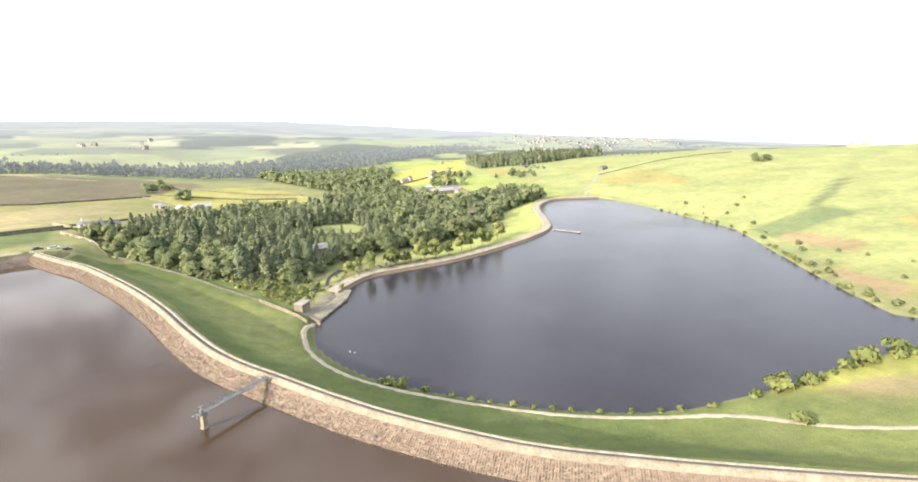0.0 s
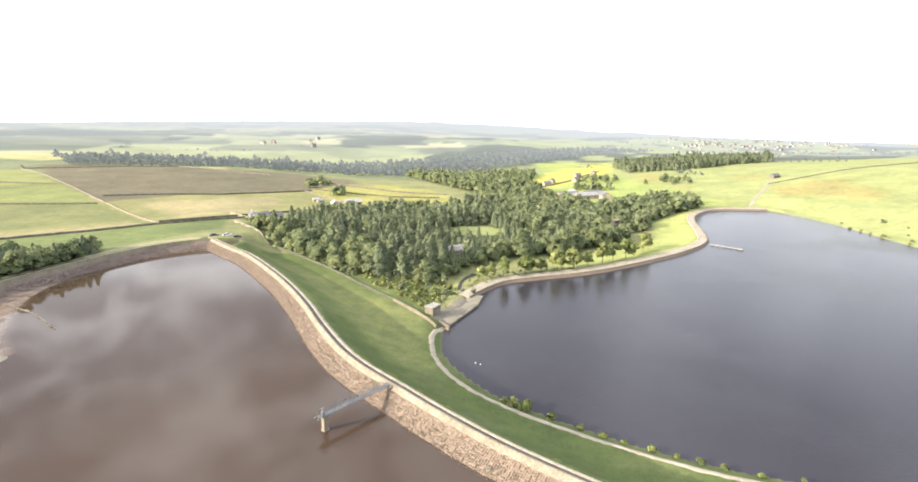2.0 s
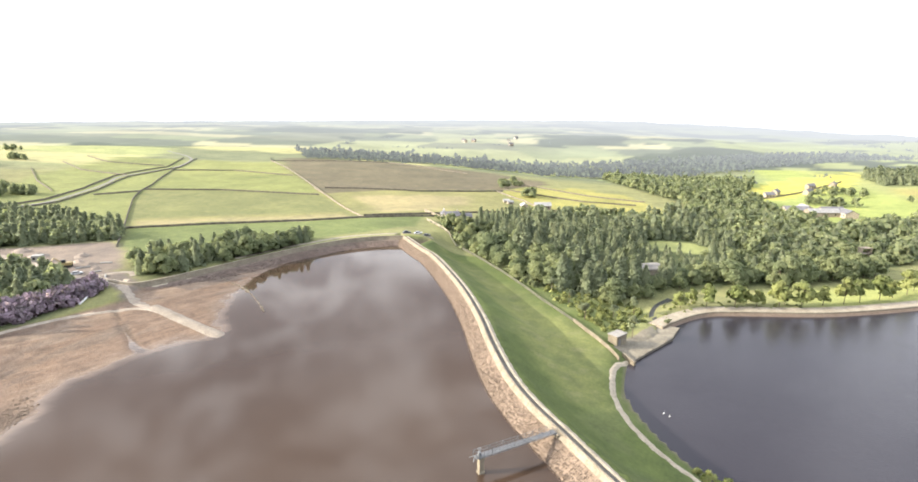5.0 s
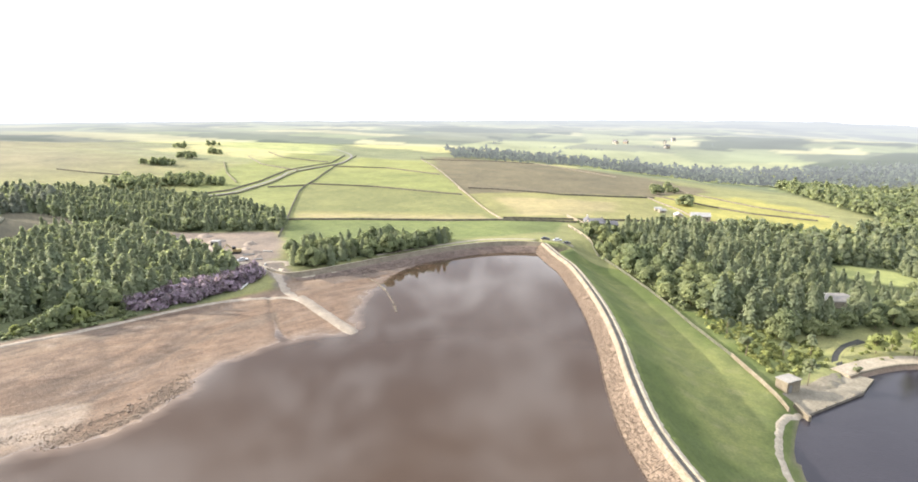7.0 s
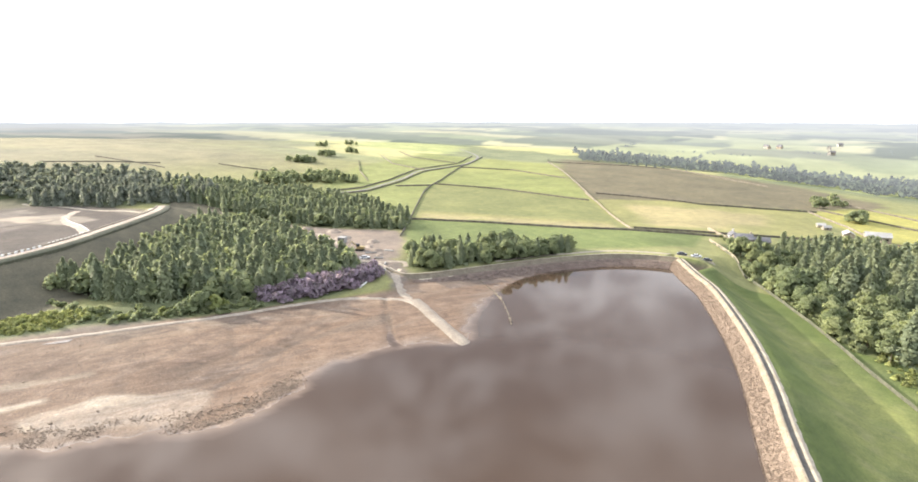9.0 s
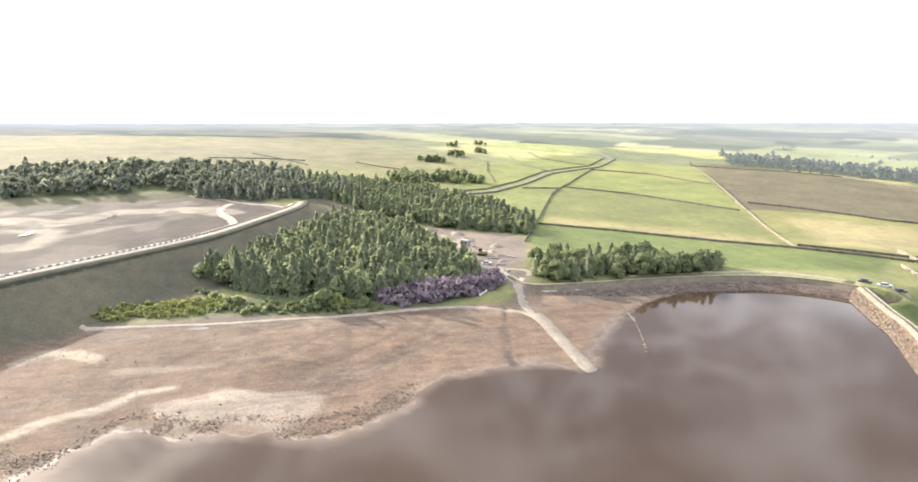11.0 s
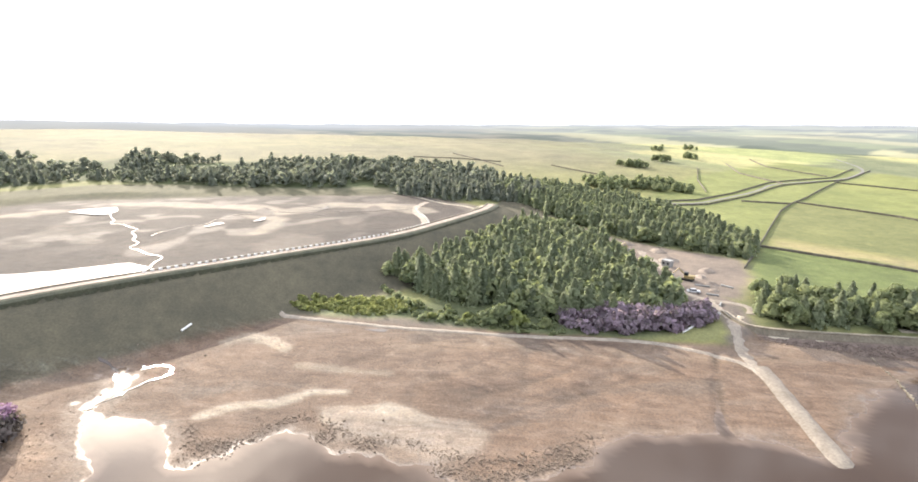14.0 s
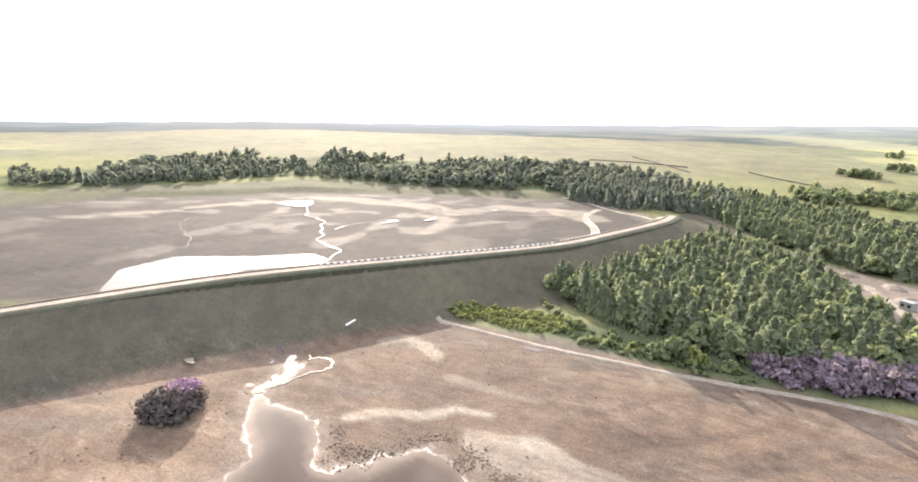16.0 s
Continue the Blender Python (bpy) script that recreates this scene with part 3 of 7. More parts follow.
    dc = np.minimum(np.where(~down, da, 99), np.where(sn > 0, dn, 99))
    fall = np.where(dc == dn, 0.27, 0.80)
    drop = np.where(dc == dn, 1.6, 0.9)
    z = np.where(bank & (dc < 26), np.maximum(np.minimum(z, CREST_Z - fall * (dc - 1.0) - drop), np.minimum(z, np.where((dw < 0) & (py < 205), mud, MID_Z - 0.5))), z)
    z = np.where(bank & (dc < 26) & (dw < 0), np.maximum(z, np.minimum(CREST_Z - fall * (dc - 1.0) - drop, CREST_Z)), z)
    # straight dam that holds the drained upper lake
    db, sb = line_distance(px, py, CREST_B_LINE)
    pb = np.where(db < 3, CREST_B_Z, CREST_B_Z - 0.45 * (db - 3))
    down_b = sb < 0
    z = np.where(down_b & (db < 60), np.maximum(z, pb - 0.0), z)
    du = depth_in(px, py, UPPER_BED)
    dp = depth_in(px, py, UPPER_POND)
    bed = POND_Z + np.where(dp > 0, -0.1 * dp, np.minimum(0.022 * -dp, 3.2)) + wobble(px, py, 16, 5.0) * 0.5 * smooth(-dp, 2, 25)
    wu = smooth(du, -14, 2)
    z = np.where(du > -14, z * (1 - wu) + bed * wu, z)
    z = np.where(~down_b & (db < 25), np.maximum(z, CREST_B_Z - 0.42 * np.maximum(db - 3, 0)), z)
    z = np.where(db < 3.2, CREST_B_Z - 0.05, z)
    # bed of the middle lake, ditch and mound on the drained part
    z = np.where((dw > 3) & ~(down & (da < 60)), np.minimum(z, MID_Z - 0.3 - 0.1 * dw), z)
    z += 0.9 * np.exp(-(((px + 139) / 8) ** 2 + ((py + 31) / 10) ** 2))
    for line, deep in RILLS:
        z -= 0.16 * deep * np.exp(-(line_distance(px, py, line)[0] / 0.9) ** 2)
    cut = line_distance(px, py, ((-158, 134), (-148.5, 127), (-140.5, 121.8), (-133, 117.5), (-127, 113.5), (-122, 112)))[0]
    z -= 0.55 * np.exp(-((cut + 0.5 * wobble(px, py, 5, 1.0)) / 0.75) ** 2)
    # ground tucked under the masonry of the dam crests
    z = np.where((da < 3.4) | ((dn < 2.6) & (px < -95)), np.minimum(z, CREST_Z - 0.35), z)
    return z


# ---- the ground: one sheet to the horizon ----
def grid_lines(lo, hi, step, reach):
    mid = list(np.arange(lo, hi + step / 2, step))
    up, d, v = [], step, hi
    while v < reach:
        d *= 1.11
        v += d
        up.append(min(v, reach))
    dn, d, v = [], step, lo
    while v > -reach:
        d *= 1.11
        v -= d
        dn.append(max(v, -reach))
    return np.array(dn[::-1] + mid + up)


def sheet(name, xs, ys, zz, material):
    nx, ny = len(xs), len(ys)
    gx, gy = np.meshgrid(xs, ys)
    me = bpy.data.meshes.new(name)
    i = np.arange((ny - 1) * nx).reshape(ny - 1, nx)[:, :-1].ravel()
    faces = np.stack([i, i + 1, i + nx + 1, i + nx], 1)
    me.vertices.add(nx * ny)
    me.vertices.foreach_set("co", np.stack([gx, gy, zz], -1).ravel())
    me.loops.add(faces.size)
    me.loops.foreach_set("vertex_index", faces.ravel())
    me.polygons.add(len(faces))
    me.polygons.foreach_set("loop_start", np.arange(len(faces)) * 4)
    me.update(calc_edges=True)
    me.polygons.foreach_set("use_smooth", np.ones(len(faces), bool))
    me.materials.append(material)
    return new(name, me), gx, gy


def land_cover(px, py, z):
    """Base colour of what grows or lies on the ground, and how wet it is."""
    col = np.zeros(px.shape + (4,))
    jit = wobble(px, py, 5, 7.0) * 1.6

    def lay(area, rgb, soft=3.0, wet=0.0, strength=1.0):
        w = smooth(depth_in(px, py, area) + jit, -soft, soft) * strength
        col[...] = col * (1 - w[..., None]) + np.array((*rgb, wet)) * w[..., None]

    def lay_line(line, half, rgb, wet=0.0, strength=1.0, fade=1.2):
        w = (1 - smooth(line_distance(px, py, line)[0] + 0.5 * jit, half, half + fade)) * strength
        lay_mask(w, rgb, wet)

    def lay_mask(w, rgb, wet=0.0):
        col[...] = col * (1 - w[..., None]) + np.array((*rgb, wet)) * w[..., None]

    col[...] = (0.21, 0.215, 0.075, 0)
    # patchwork of distant fields
    cell = np.floor((px * 0.9 + py * 0.35) / 170 + 0.35 * wobble(px, py, 300)) * 12.9 + np.floor((py * 0.9 - px * 0.35) / 120 + 0.35 * wobble(px, py, 260, 3.0)) * 78.2
    pick = np.abs(np.sin(cell) * 43758.5) % 1.0
    far = smooth(np.hypot(px, py), 620, 760)
    tones = np.array(((0.20, 0.24, 0.09), (0.27, 0.30, 0.10), (0.16, 0.18, 0.09), (0.34, 0.33, 0.15), (0.12, 0.15, 0.08)))
    pat = tones[(pick * 5).astype(int) % 5]
    col[..., :3] = col[..., :3] * (1 - far[..., None]) + pat * far[..., None]
    moor = smooth(-px, 350, 650) * (1 - smooth(py, 250, 500))
    lay_mask(moor * 0.85, (0.170, 0.155, 0.105))
    du = depth_in(px, py, UPPER_BED)
    lay_mask(smooth(du, -48, -40) * ((px < -330) | (py < -140)) * (py < 95), (0.125, 0.12, 0.075))
    # bright pasture on the hill beyond the lower lake
    hill = smooth(px, 215, 260) * smooth(py, 95, 120) * (1 - smooth(np.hypot(px, py), 850, 1150))
    lay_mask(hill, (0.255, 0.280, 0.085))
    lay_mask(hill * smooth(wobble(px, py, 45, 1.0), 0.25, 0.6) * (1 - smooth(px, 330, 480)), (0.26, 0.23, 0.085))
    lay_mask(np.maximum(smooth(px, 150, 190) * smooth(py, 395, 430), smooth(px, 98, 112) * smooth(py, 425, 445) * (1 - smooth(py, 760, 800))) * (1 - hill), (0.26, 0.31, 0.06))
    for area, rgb in ((SLOPE_FIELD, (0.132, 0.166, 0.047)), (FIELD_BIG, (0.163, 0.174, 0.057)), (FIELD_MID, (0.176, 0.198, 0.053)), (FIELD_TOP, (0.202, 0.220, 0.057)),
                      (FIELD_LANE, (0.185, 0.207, 0.057)), (FIELD_ROUGH, (0.203, 0.198, 0.081)), (HEATHER, (0.132, 0.116, 0.074)),
                      (FIELD_YELLOW, (0.275, 0.262, 0.075)), (FIELD_RAPE, (0.42, 0.39, 0.07)), (RIGHT_HEATH, (0.28, 0.28, 0.07))):
        lay(area, rgb)
    rush = smooth(depth_in(px, py, FIELD_BIG) + 8 * wobble(px, py, 12, 2.0), 0, 6) * (1 - smooth(line_distance(px, py, FIELD_BIG[:3])[0], 10, 34))
    lay_mask(rush * 0.7, (0.30, 0.25, 0.14))
    rough = smooth(depth_in(px, py, FIELD_ROUGH) - 18 + 10 * wobble(px, py, 20, 4.0), 0, 12)
    lay_mask(rough * 0.6, (0.33, 0.27, 0.15))
    brown = smooth(depth_in(px, py, RIGHT_HEATH) + 6 * wobble(px, py, 14, 3.0) - 5, 0, 6) * smooth(px, 112, 130)
    lay_mask(brown * 0.8, (0.25, 0.195, 0.115))
    for wood in (WOOD_MAIN, WOOD_STRIP, WOOD_WEST, WOOD_ROAD, WOOD_FAR_SHORE, WOOD_BLOCK, WOOD_PLANTATION, WOOD_VALLEY):
        lay(wood, (0.075, 0.095, 0.035), 5.0)
    lay(CLEARING, (0.25, 0.28, 0.08))
    lay(((-33, 216), (-14, 192), (-6, 180), (-2, 186), (7, 197), (8.5, 213), (4, 219), (-12, 218)), (0.205, 0.232, 0.068))
    # hillside patches beyond the lower lake
    lay(((262, 217), (338, 222), (330, 247), (268, 243)), (0.15, 0.19, 0.07))
    lay(((262, 172), (280, 180), (276, 224), (258, 214)), (0.25, 0.195, 0.105))
    lay(((216, 122), (234, 126), (238, 162), (224, 158)), (0.25, 0.195, 0.105))
    # gully's shade painted as a dark line
    lay_line(((326, 250), (365, 268), (411, 295)), 3.0, (0.11, 0.13, 0.055), 0.0, 0.8)
    dk, _ = line_distance(px, py, BANK_C_LINE)
    lawn = (depth_in(px, py, LOW_LINE) < 0) * smooth(dk, 5, 8) * (1 - smooth(dk, 26, 34)) * smooth(px, 40, 90) * (1 - inside(px, py, WOOD_MAIN)) * (px < 205)
    lay_mask(lawn, (0.30, 0.33, 0.075))
    lay(WORKS, (0.185, 0.152, 0.128))
    lay_line(((-203, 14), (-196, 30), (-188, 50), (-180, 70)), 3.5, (0.175, 0.145, 0.12), 0.0, 1.0, 3.0)
    lay(((-221, 14), (-226, 24), (-222, 36), (-206, 56), (-196, 56), (-193, 42), (-201, 18)), (0.22, 0.25, 0.10))
    lay(((-203, 143), (-190, 142), (-178, 146), (-164, 141), (-152, 134), (-146, 136), (-158, 148), (-170, 153), (-184, 160), (-200, 158)), (0.165, 0.138, 0.118), 2.0)
    lay(HUT_YARD, (0.205, 0.188, 0.140), 1.5)
    # rough ground between the west wood and the shore, tree shade painted in
    lay(((-206, 66), (-198, 44), (-184, 62), (-177, 80), (-170, 97), (-166, 118), (-171, 140), (-178, 138), (-184, 100)), (0.115, 0.135, 0.058))
    # dams
    da, sa = line_distance(px, py, CREST_A_LINE)
    grass = (sa > 0) * (1 - smooth(da, 40, 55)) * (py < 255) * (1 - inside(px, py, WOOD_MAIN))
    # slope grass darkened towards its shaded tone
    lay_mask(grass, (0.097, 0.130, 0.030))
    # east end brightened in colour for the sun on it
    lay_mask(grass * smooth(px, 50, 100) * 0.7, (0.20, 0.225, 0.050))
    lay_mask(grass * smooth(wobble(px, py, 7, 6.0), 0.1, 0.6) * 0.35, (0.150, 0.165, 0.060))
    # rough tussocky grass over the dam's broad foot by the hut, brightened as sunlit
    sunlit_rough = smooth(depth_in(px, py, SUNLIT_FOOT) + 4 * wobble(px, py, 11, 1.0) + 2 * wobble(px, py, 4, 7.0), -3, 7)
    lay_mask(grass * sunlit_rough, (0.176, 0.196, 0.049))
    lay_mask(grass * sunlit_rough * smooth(wobble(px, py, 3.0, 3.0), 0.1, 0.6) * 0.5, (0.115, 0.135, 0.046))
    lay_mask(grass * sunlit_rough * smooth(wobble(px, py, 2.2, 8.0), 0.25, 0.6) * 0.35, (0.235, 0.225, 0.098))
    lay_mask(grass * smooth(wobble(px, py, 4, 2.0), 0.2, 0.6) * 0.30, (0.105, 0.140, 0.045))
    db, sb = line_distance(px, py, CREST_B_LINE)
    lay_mask((sb < 0) * (1 - smooth(db, 32, 40)), (0.104, 0.096, 0.068))
    lay(UPPER_BED, (0.064, 0.054, 0.048), 9.0, 0.04)
    ub = smooth(depth_in(px, py, UPPER_BED), 0, 4)
    lay_mask(ub * smooth(wobble(px * 0.6, py, 20, 5.0), 0.35, 0.65) * 0.45, (0.17, 0.148, 0.124), 0.1)
    lay_mask(ub * smooth(-px, 265, 300) * smooth(wobble(px, py * 0.7, 9, 1.0), 0.35, 0.6) * 0.5, (0.22, 0.195, 0.165), 0.2)
    for strand, half in ((((-297, -217), (-304, -203), (-318, -191), (-327, -174)), 4), (((-342, -171), (-355, -157), (-366, -136)), 5),
                         (((-392, -112), (-385, -76), (-370, -34), (-352, -9), (-372, 18)), 7), (((-343, -28), (-331, -9), (-300, -12)), 4), (((-372, 18), (-360, 48), (-340, 70)), 8)):
        lay_mask(ub * (1 - smooth(line_distance(px, py, strand)[0] + 3 * wobble(px, py, 9, 2.0), half - 2, half + 4)) * 0.85, (0.245, 0.212, 0.170), 0.1)
    lay_mask(ub * smooth(wobble(px * 0.8, py, 12, 8.0), 0.4, 0.65), (0.085, 0.07, 0.06), 0.2)
    # mud, damp near the water
    dw = depth_in(px, py, MID_LINE)
    dm = depth_in(px, py, MUD)
    wm = smooth(dm + jit * 0.6, -2, 1.5) * np.where((sa > 0) & (da < 90) & (px > -111), 0.0, 1.0)
    lay_mask(wm, (0.158, 0.111, 0.081), 0.0)
    lay_mask(wm * smooth(wobble(px * 1.0, py * 0.35, 9, 2.5), 0.1, 0.6), (0.215, 0.157, 0.114), 0.0)
    lay_mask(wm * smooth(wobble(px * 1.2, py * 0.4, 6, 8.5), 0.35, 0.7) * 0.8, (0.145, 0.112, 0.088), 0.1)
    # tree shade painted as a dark strip under the shore track, lighter gaps across
    foot = line_distance(px, py, ((-197, 12), (-189, 30), (-181, 50), (-172, 76), (-166, 97), (-161, 111), (-154, 121)))[0]
    lay_mask(wm * (1 - smooth(foot + 0.8 * jit, 2.5, 7.5)) * 0.3, (0.125, 0.10, 0.082), 0.1)
    for qx, qy in ((-178, 58), (-174, 70), (-170, 80), (-167, 87), (-165, 93), (-162, 100), (-160, 106), (-157, 113), (-155, 118)):
        lay_line(((qx - 2, qy - 2), (qx + 5, qy + 2.5)), 0.4, (0.27, 0.225, 0.18), 0.0, 0.25)
    for line, strength in RILLS:
        near = line_distance(px, py, line)[0] + 0.8 * np.abs(wobble(px, py, 3, 6.0))
        lay_mask(wm * (1 - smooth(near, 0.5, 1.9)) * strength * 0.7, (0.088, 0.069, 0.056), 0.15)
    # pale crusts by the upper dam's foot
    lay_line(((-184.4, 1.9), (-186.6, 7.4), (-182.7, 13.4), (-175, 19)), 1.6, (0.33, 0.275, 0.21), 0.2, 0.8)
    lay_line(((-165, 24), (-161, 36), (-157, 46)), 0.8, (0.28, 0.23, 0.175), 0.0, 0.6)
    pale = np.minimum(line_distance(px, py, ((-145, 6), (-148, 13), (-148, 21), (-151.5, 29), (-150, 36)))[0], line_distance(px, py, ((-141, 35), (-140, 44), (-133, 53)))[0] - 2.5)
    lay_mask(wm * (1 - smooth(pale + 0.7 * jit, 0.6, 2.2)), (0.30, 0.255, 0.20), 0.12)
    shallows = ((-144.9, 30.6), (-132.3, 35.5), (-128.4, 43.2), (-124.0, 49.6), (-121.7, 54.9), (-123.3, 60.5), (-129.6, 66.2), (-134.1, 60.8), (-137.6, 51.1), (-141.1, 41.4))
    lay_mask(wm * smooth(depth_in(px, py, shallows) + jit, -1.5, 2.0), (0.225, 0.182, 0.145), 0.25)
    # ditch colour darkened to strengthen its shade
    ditch = line_distance(px, py, ((-156, 132), (-148, 127), (-140, 122.5), (-133, 118), (-127, 114), (-121, 112)))[0]
    lay_mask(wm * (1 - smooth(ditch + 0.5 * wobble(px, py, 5, 1.0), 0.2, 1.1)) * 0.9, (0.075, 0.058, 0.045), 0.1)
    lay_mask(wm * (1 - smooth(-dw + 1.2 * wobble(px, py, 6, 4.4), 1.0, 6.0)) * 0.55, (0.165, 0.128, 0.100), 0.45)
    lay_mask(wm * (1 - smooth(-dw, 3, 7)) * (1 - smooth(z - MID_Z + 0.02 * wobble(px, py, 4, 1.4), 0.0, 0.045)), (0.150, 0.116, 0.094), 0.8)
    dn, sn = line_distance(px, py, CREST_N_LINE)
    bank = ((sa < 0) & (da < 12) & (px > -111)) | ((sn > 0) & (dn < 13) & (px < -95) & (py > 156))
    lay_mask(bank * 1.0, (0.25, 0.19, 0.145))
    # north bank's ground painted darker for its shade
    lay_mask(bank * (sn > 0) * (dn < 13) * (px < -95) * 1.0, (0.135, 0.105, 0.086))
    lay_mask((sb < 0) * (1 - smooth(db + 0.4 * jit, 30.0, 32.0)), (0.104, 0.096, 0.068))
    dl = depth_in(px, py, LOW_LINE)
    lay_mask(smooth(dl, -1.2, 0.5), (0.16, 0.13, 0.10), 0.3)
    grey = col[..., :3].mean(-1, keepdims=True)
    keep = np.where(col[..., 1:2] > col[..., 0:1] * 1.02, 0.78, 0.92)
    col[..., :3] = grey + (col[..., :3] - grey) * keep
    return col


XS, YS = grid_lines(-440, 262, 2.0, 4700), grid_lines(-130, 410, 2.0, 4700)
# finer over the drained bed and its shore
XS, YS = np.unique(np.concatenate([XS, np.arange(-180, -100, 1.0)])), np.unique(np.concatenate([YS, np.arange(-40, 200, 1.0)]))
GX, GY = np.meshgrid(XS, YS)
GZ = land_height(GX, GY)
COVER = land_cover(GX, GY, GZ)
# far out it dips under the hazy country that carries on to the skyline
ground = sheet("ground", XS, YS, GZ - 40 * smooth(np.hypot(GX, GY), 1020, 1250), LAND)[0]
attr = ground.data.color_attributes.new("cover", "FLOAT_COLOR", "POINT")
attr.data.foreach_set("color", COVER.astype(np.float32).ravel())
BARE = np.maximum(smooth(depth_in(GX, GY, MUD), -1, 2) * (GX < -100), 0.6 * smooth(depth_in(GX, GY, UPPER_BED), -1, 3))
bare_attr = ground.data.attributes.new("bare", "FLOAT", "POINT")
bare_attr.data.foreach_set("value", BARE.astype(np.float32).ravel())
tagged(ground, "rolling moorland ground with pasture, heather, mud and woods", "ground", kind="structure")


def sheet_z(x, y):
    """Height on the ground sheet, between its grid lines."""
    x, y = np.asarray(x, float), np.asarray(y, float)
    i = np.clip(np.searchsorted(XS, x) - 1, 0, len(XS) - 2)
    j = np.clip(np.searchsorted(YS, y) - 1, 0, len(YS) - 2)
    u, v = (x - XS[i]) / (XS[i + 1] - XS[i]), (y - YS[j]) / (YS[j + 1] - YS[j])
    return (GZ[j, i] * (1 - u) + GZ[j, i + 1] * u) * (1 - v) + (GZ[j + 1, i] * (1 - u) + GZ[j + 1, i + 1] * u) * v


def water_sheet(name, area, z, material, label, grow=4.0):
    """A level lake surface that reaches a little under its banks."""
    p = np.array(area, float)
    me = bpy.data.meshes.new(name)
    bm = bmesh.new()
    n = len(p)
    nxt, prv = np.roll(p, -1, 0), np.roll(p, 1, 0)
    t = nxt - prv
    t /= np.linalg.norm(t, axis=1)[:, None] + 1e-9
    out = np.stack([t[:, 1], -t[:, 0]], 1)
    area2 = np.sum(p[:, 0] * nxt[:, 1] - nxt[:, 0] * p[:, 1])
    q = p + out * grow * (1 if area2 > 0 else -1)
    vs = [bm.verts.new((x, y, z)) for x, y in q]
    f = bm.faces.new(vs)
    if f.normal.z < 0:
        f.normal_flip()
    bmesh.ops.triangulate(bm, faces=[f])
    bmesh.ops.recalc_face_normals(bm, faces=bm.faces)
    if sum(face.normal.z for face in bm.faces) < 0:
        bmesh.ops.reverse_faces(bm, faces=bm.faces)
    bm.to_mesh(me)
    bm.free()
    me.materials.append(material)
    return tagged(new(name, me), label, "water", kind="structure")


lower_lake = water_sheet("water", LOW_SHORE, LOW_Z, DARK_WATER, "dark slate-blue reservoir water, nearly still", 3.0)
MID_BASIN = ((-104, 247), (-78, 213), (-57, 181), (-33, 135), (-11, 101.5), (31, 60), (90, 30), (160, -30), (60, -125), (-70, -80), (-150, -40), (-185, -40), (-185, 60), (-165, 110), (-160, 165), (-141, 212), (-129, 234))


def lake_sheet(area, z, step, material, label):
    """A level lake surface in a fine mesh that knows how shallow it is."""
    gx, gy = np.meshgrid(np.arange(-186, 162, step), np.arange(-126, 250, step))
    ok = inside(gx, gy, area)
    nx = gx.shape[1]
    i = np.arange(gx.size).reshape(gx.shape)[:-1, :-1].ravel()
    faces = np.stack([i, i + 1, i + nx + 1, i + nx], 1)
    faces = faces[ok.ravel()[faces].all(1)]
    keep, back = np.unique(faces, return_inverse=True)
    x, y = gx.ravel()[keep], gy.ravel()[keep]
    me = bpy.data.meshes.new("water")
    me.from_pydata(np.column_stack([x, y, np.full(len(x), z)]).tolist(), [], back.reshape(-1, 4).tolist())
    at = me.attributes.new("shallow", "FLOAT", "POINT")
    at.data.foreach_set("value", np.exp(-np.maximum(z - sheet_z(x, y), 0) / 0.09).astype(np.float32))
    me.materials.append(material)
    return tagged(new("water", me), label, "water", kind="structure")


middle_lake = lake_sheet(MID_BASIN, MID_Z, 1.25, PEAT_WATER, "brown peaty reservoir water reflecting broken cloud")
pond = water_sheet("water", UPPER_POND, POND_Z, POND_WATER, "bright shallow pool in the drained upper lake", 3.0)

# ---- building helpers ----
def part(name, bm, material, parent=None, label=""):
    """Links a bmesh, or (vertices, faces), as one mesh object, under a thing where one is given."""
    me = bpy.data.meshes.new(name)
    if isinstance(bm, tuple):
        me.from_pydata(bm[0], [], bm[1])
        me.update()
    else:
        bm.to_mesh(me)
        bm.free()
    me.materials.append(material)
    ob = new(name, me)
    if parent is not None:
        ob.parent = parent
    if label:
        ob["label"] = label
    return ob


def holder(name, x, y, z, turn=0.0):
    e = new(name)
    e.matrix_basis = pose(x, y, z, 0, 0, turn)
    return e


def box(bm, x, y, z, sx, sy, sz, bevel=0.0, turn=0.0):
    """A box whose base is centred at x, y, z."""
    m = Matrix.Translation((x, y, z + sz / 2)) @ Matrix.Rotation(turn, 4, "Z") @ Matrix.Diagonal((sx, sy, sz, 1))
    r = bmesh.ops.create_cube(bm, size=1, matrix=m)
    if bevel:
        es = list({e for v in r["verts"] for e in v.link_edges})
        bmesh.ops.bevel(bm, geom=es, offset=bevel, segments=1, affect="EDGES")


def bar(bm, a, b, r=0.05, sides=6, r2=None):
    """A round bar from a to b."""
    a, b = Vector(a), Vector(b)
    d = b - a
    m = Matrix.Translation((a + b) / 2) @ d.to_track_quat("Z", "Y").to_matrix().to_4x4()
    bmesh.ops.create_cone(bm, cap_ends=True, segments=sides, radius1=r, radius2=r if r2 is None else r2, depth=d.length, matrix=m)


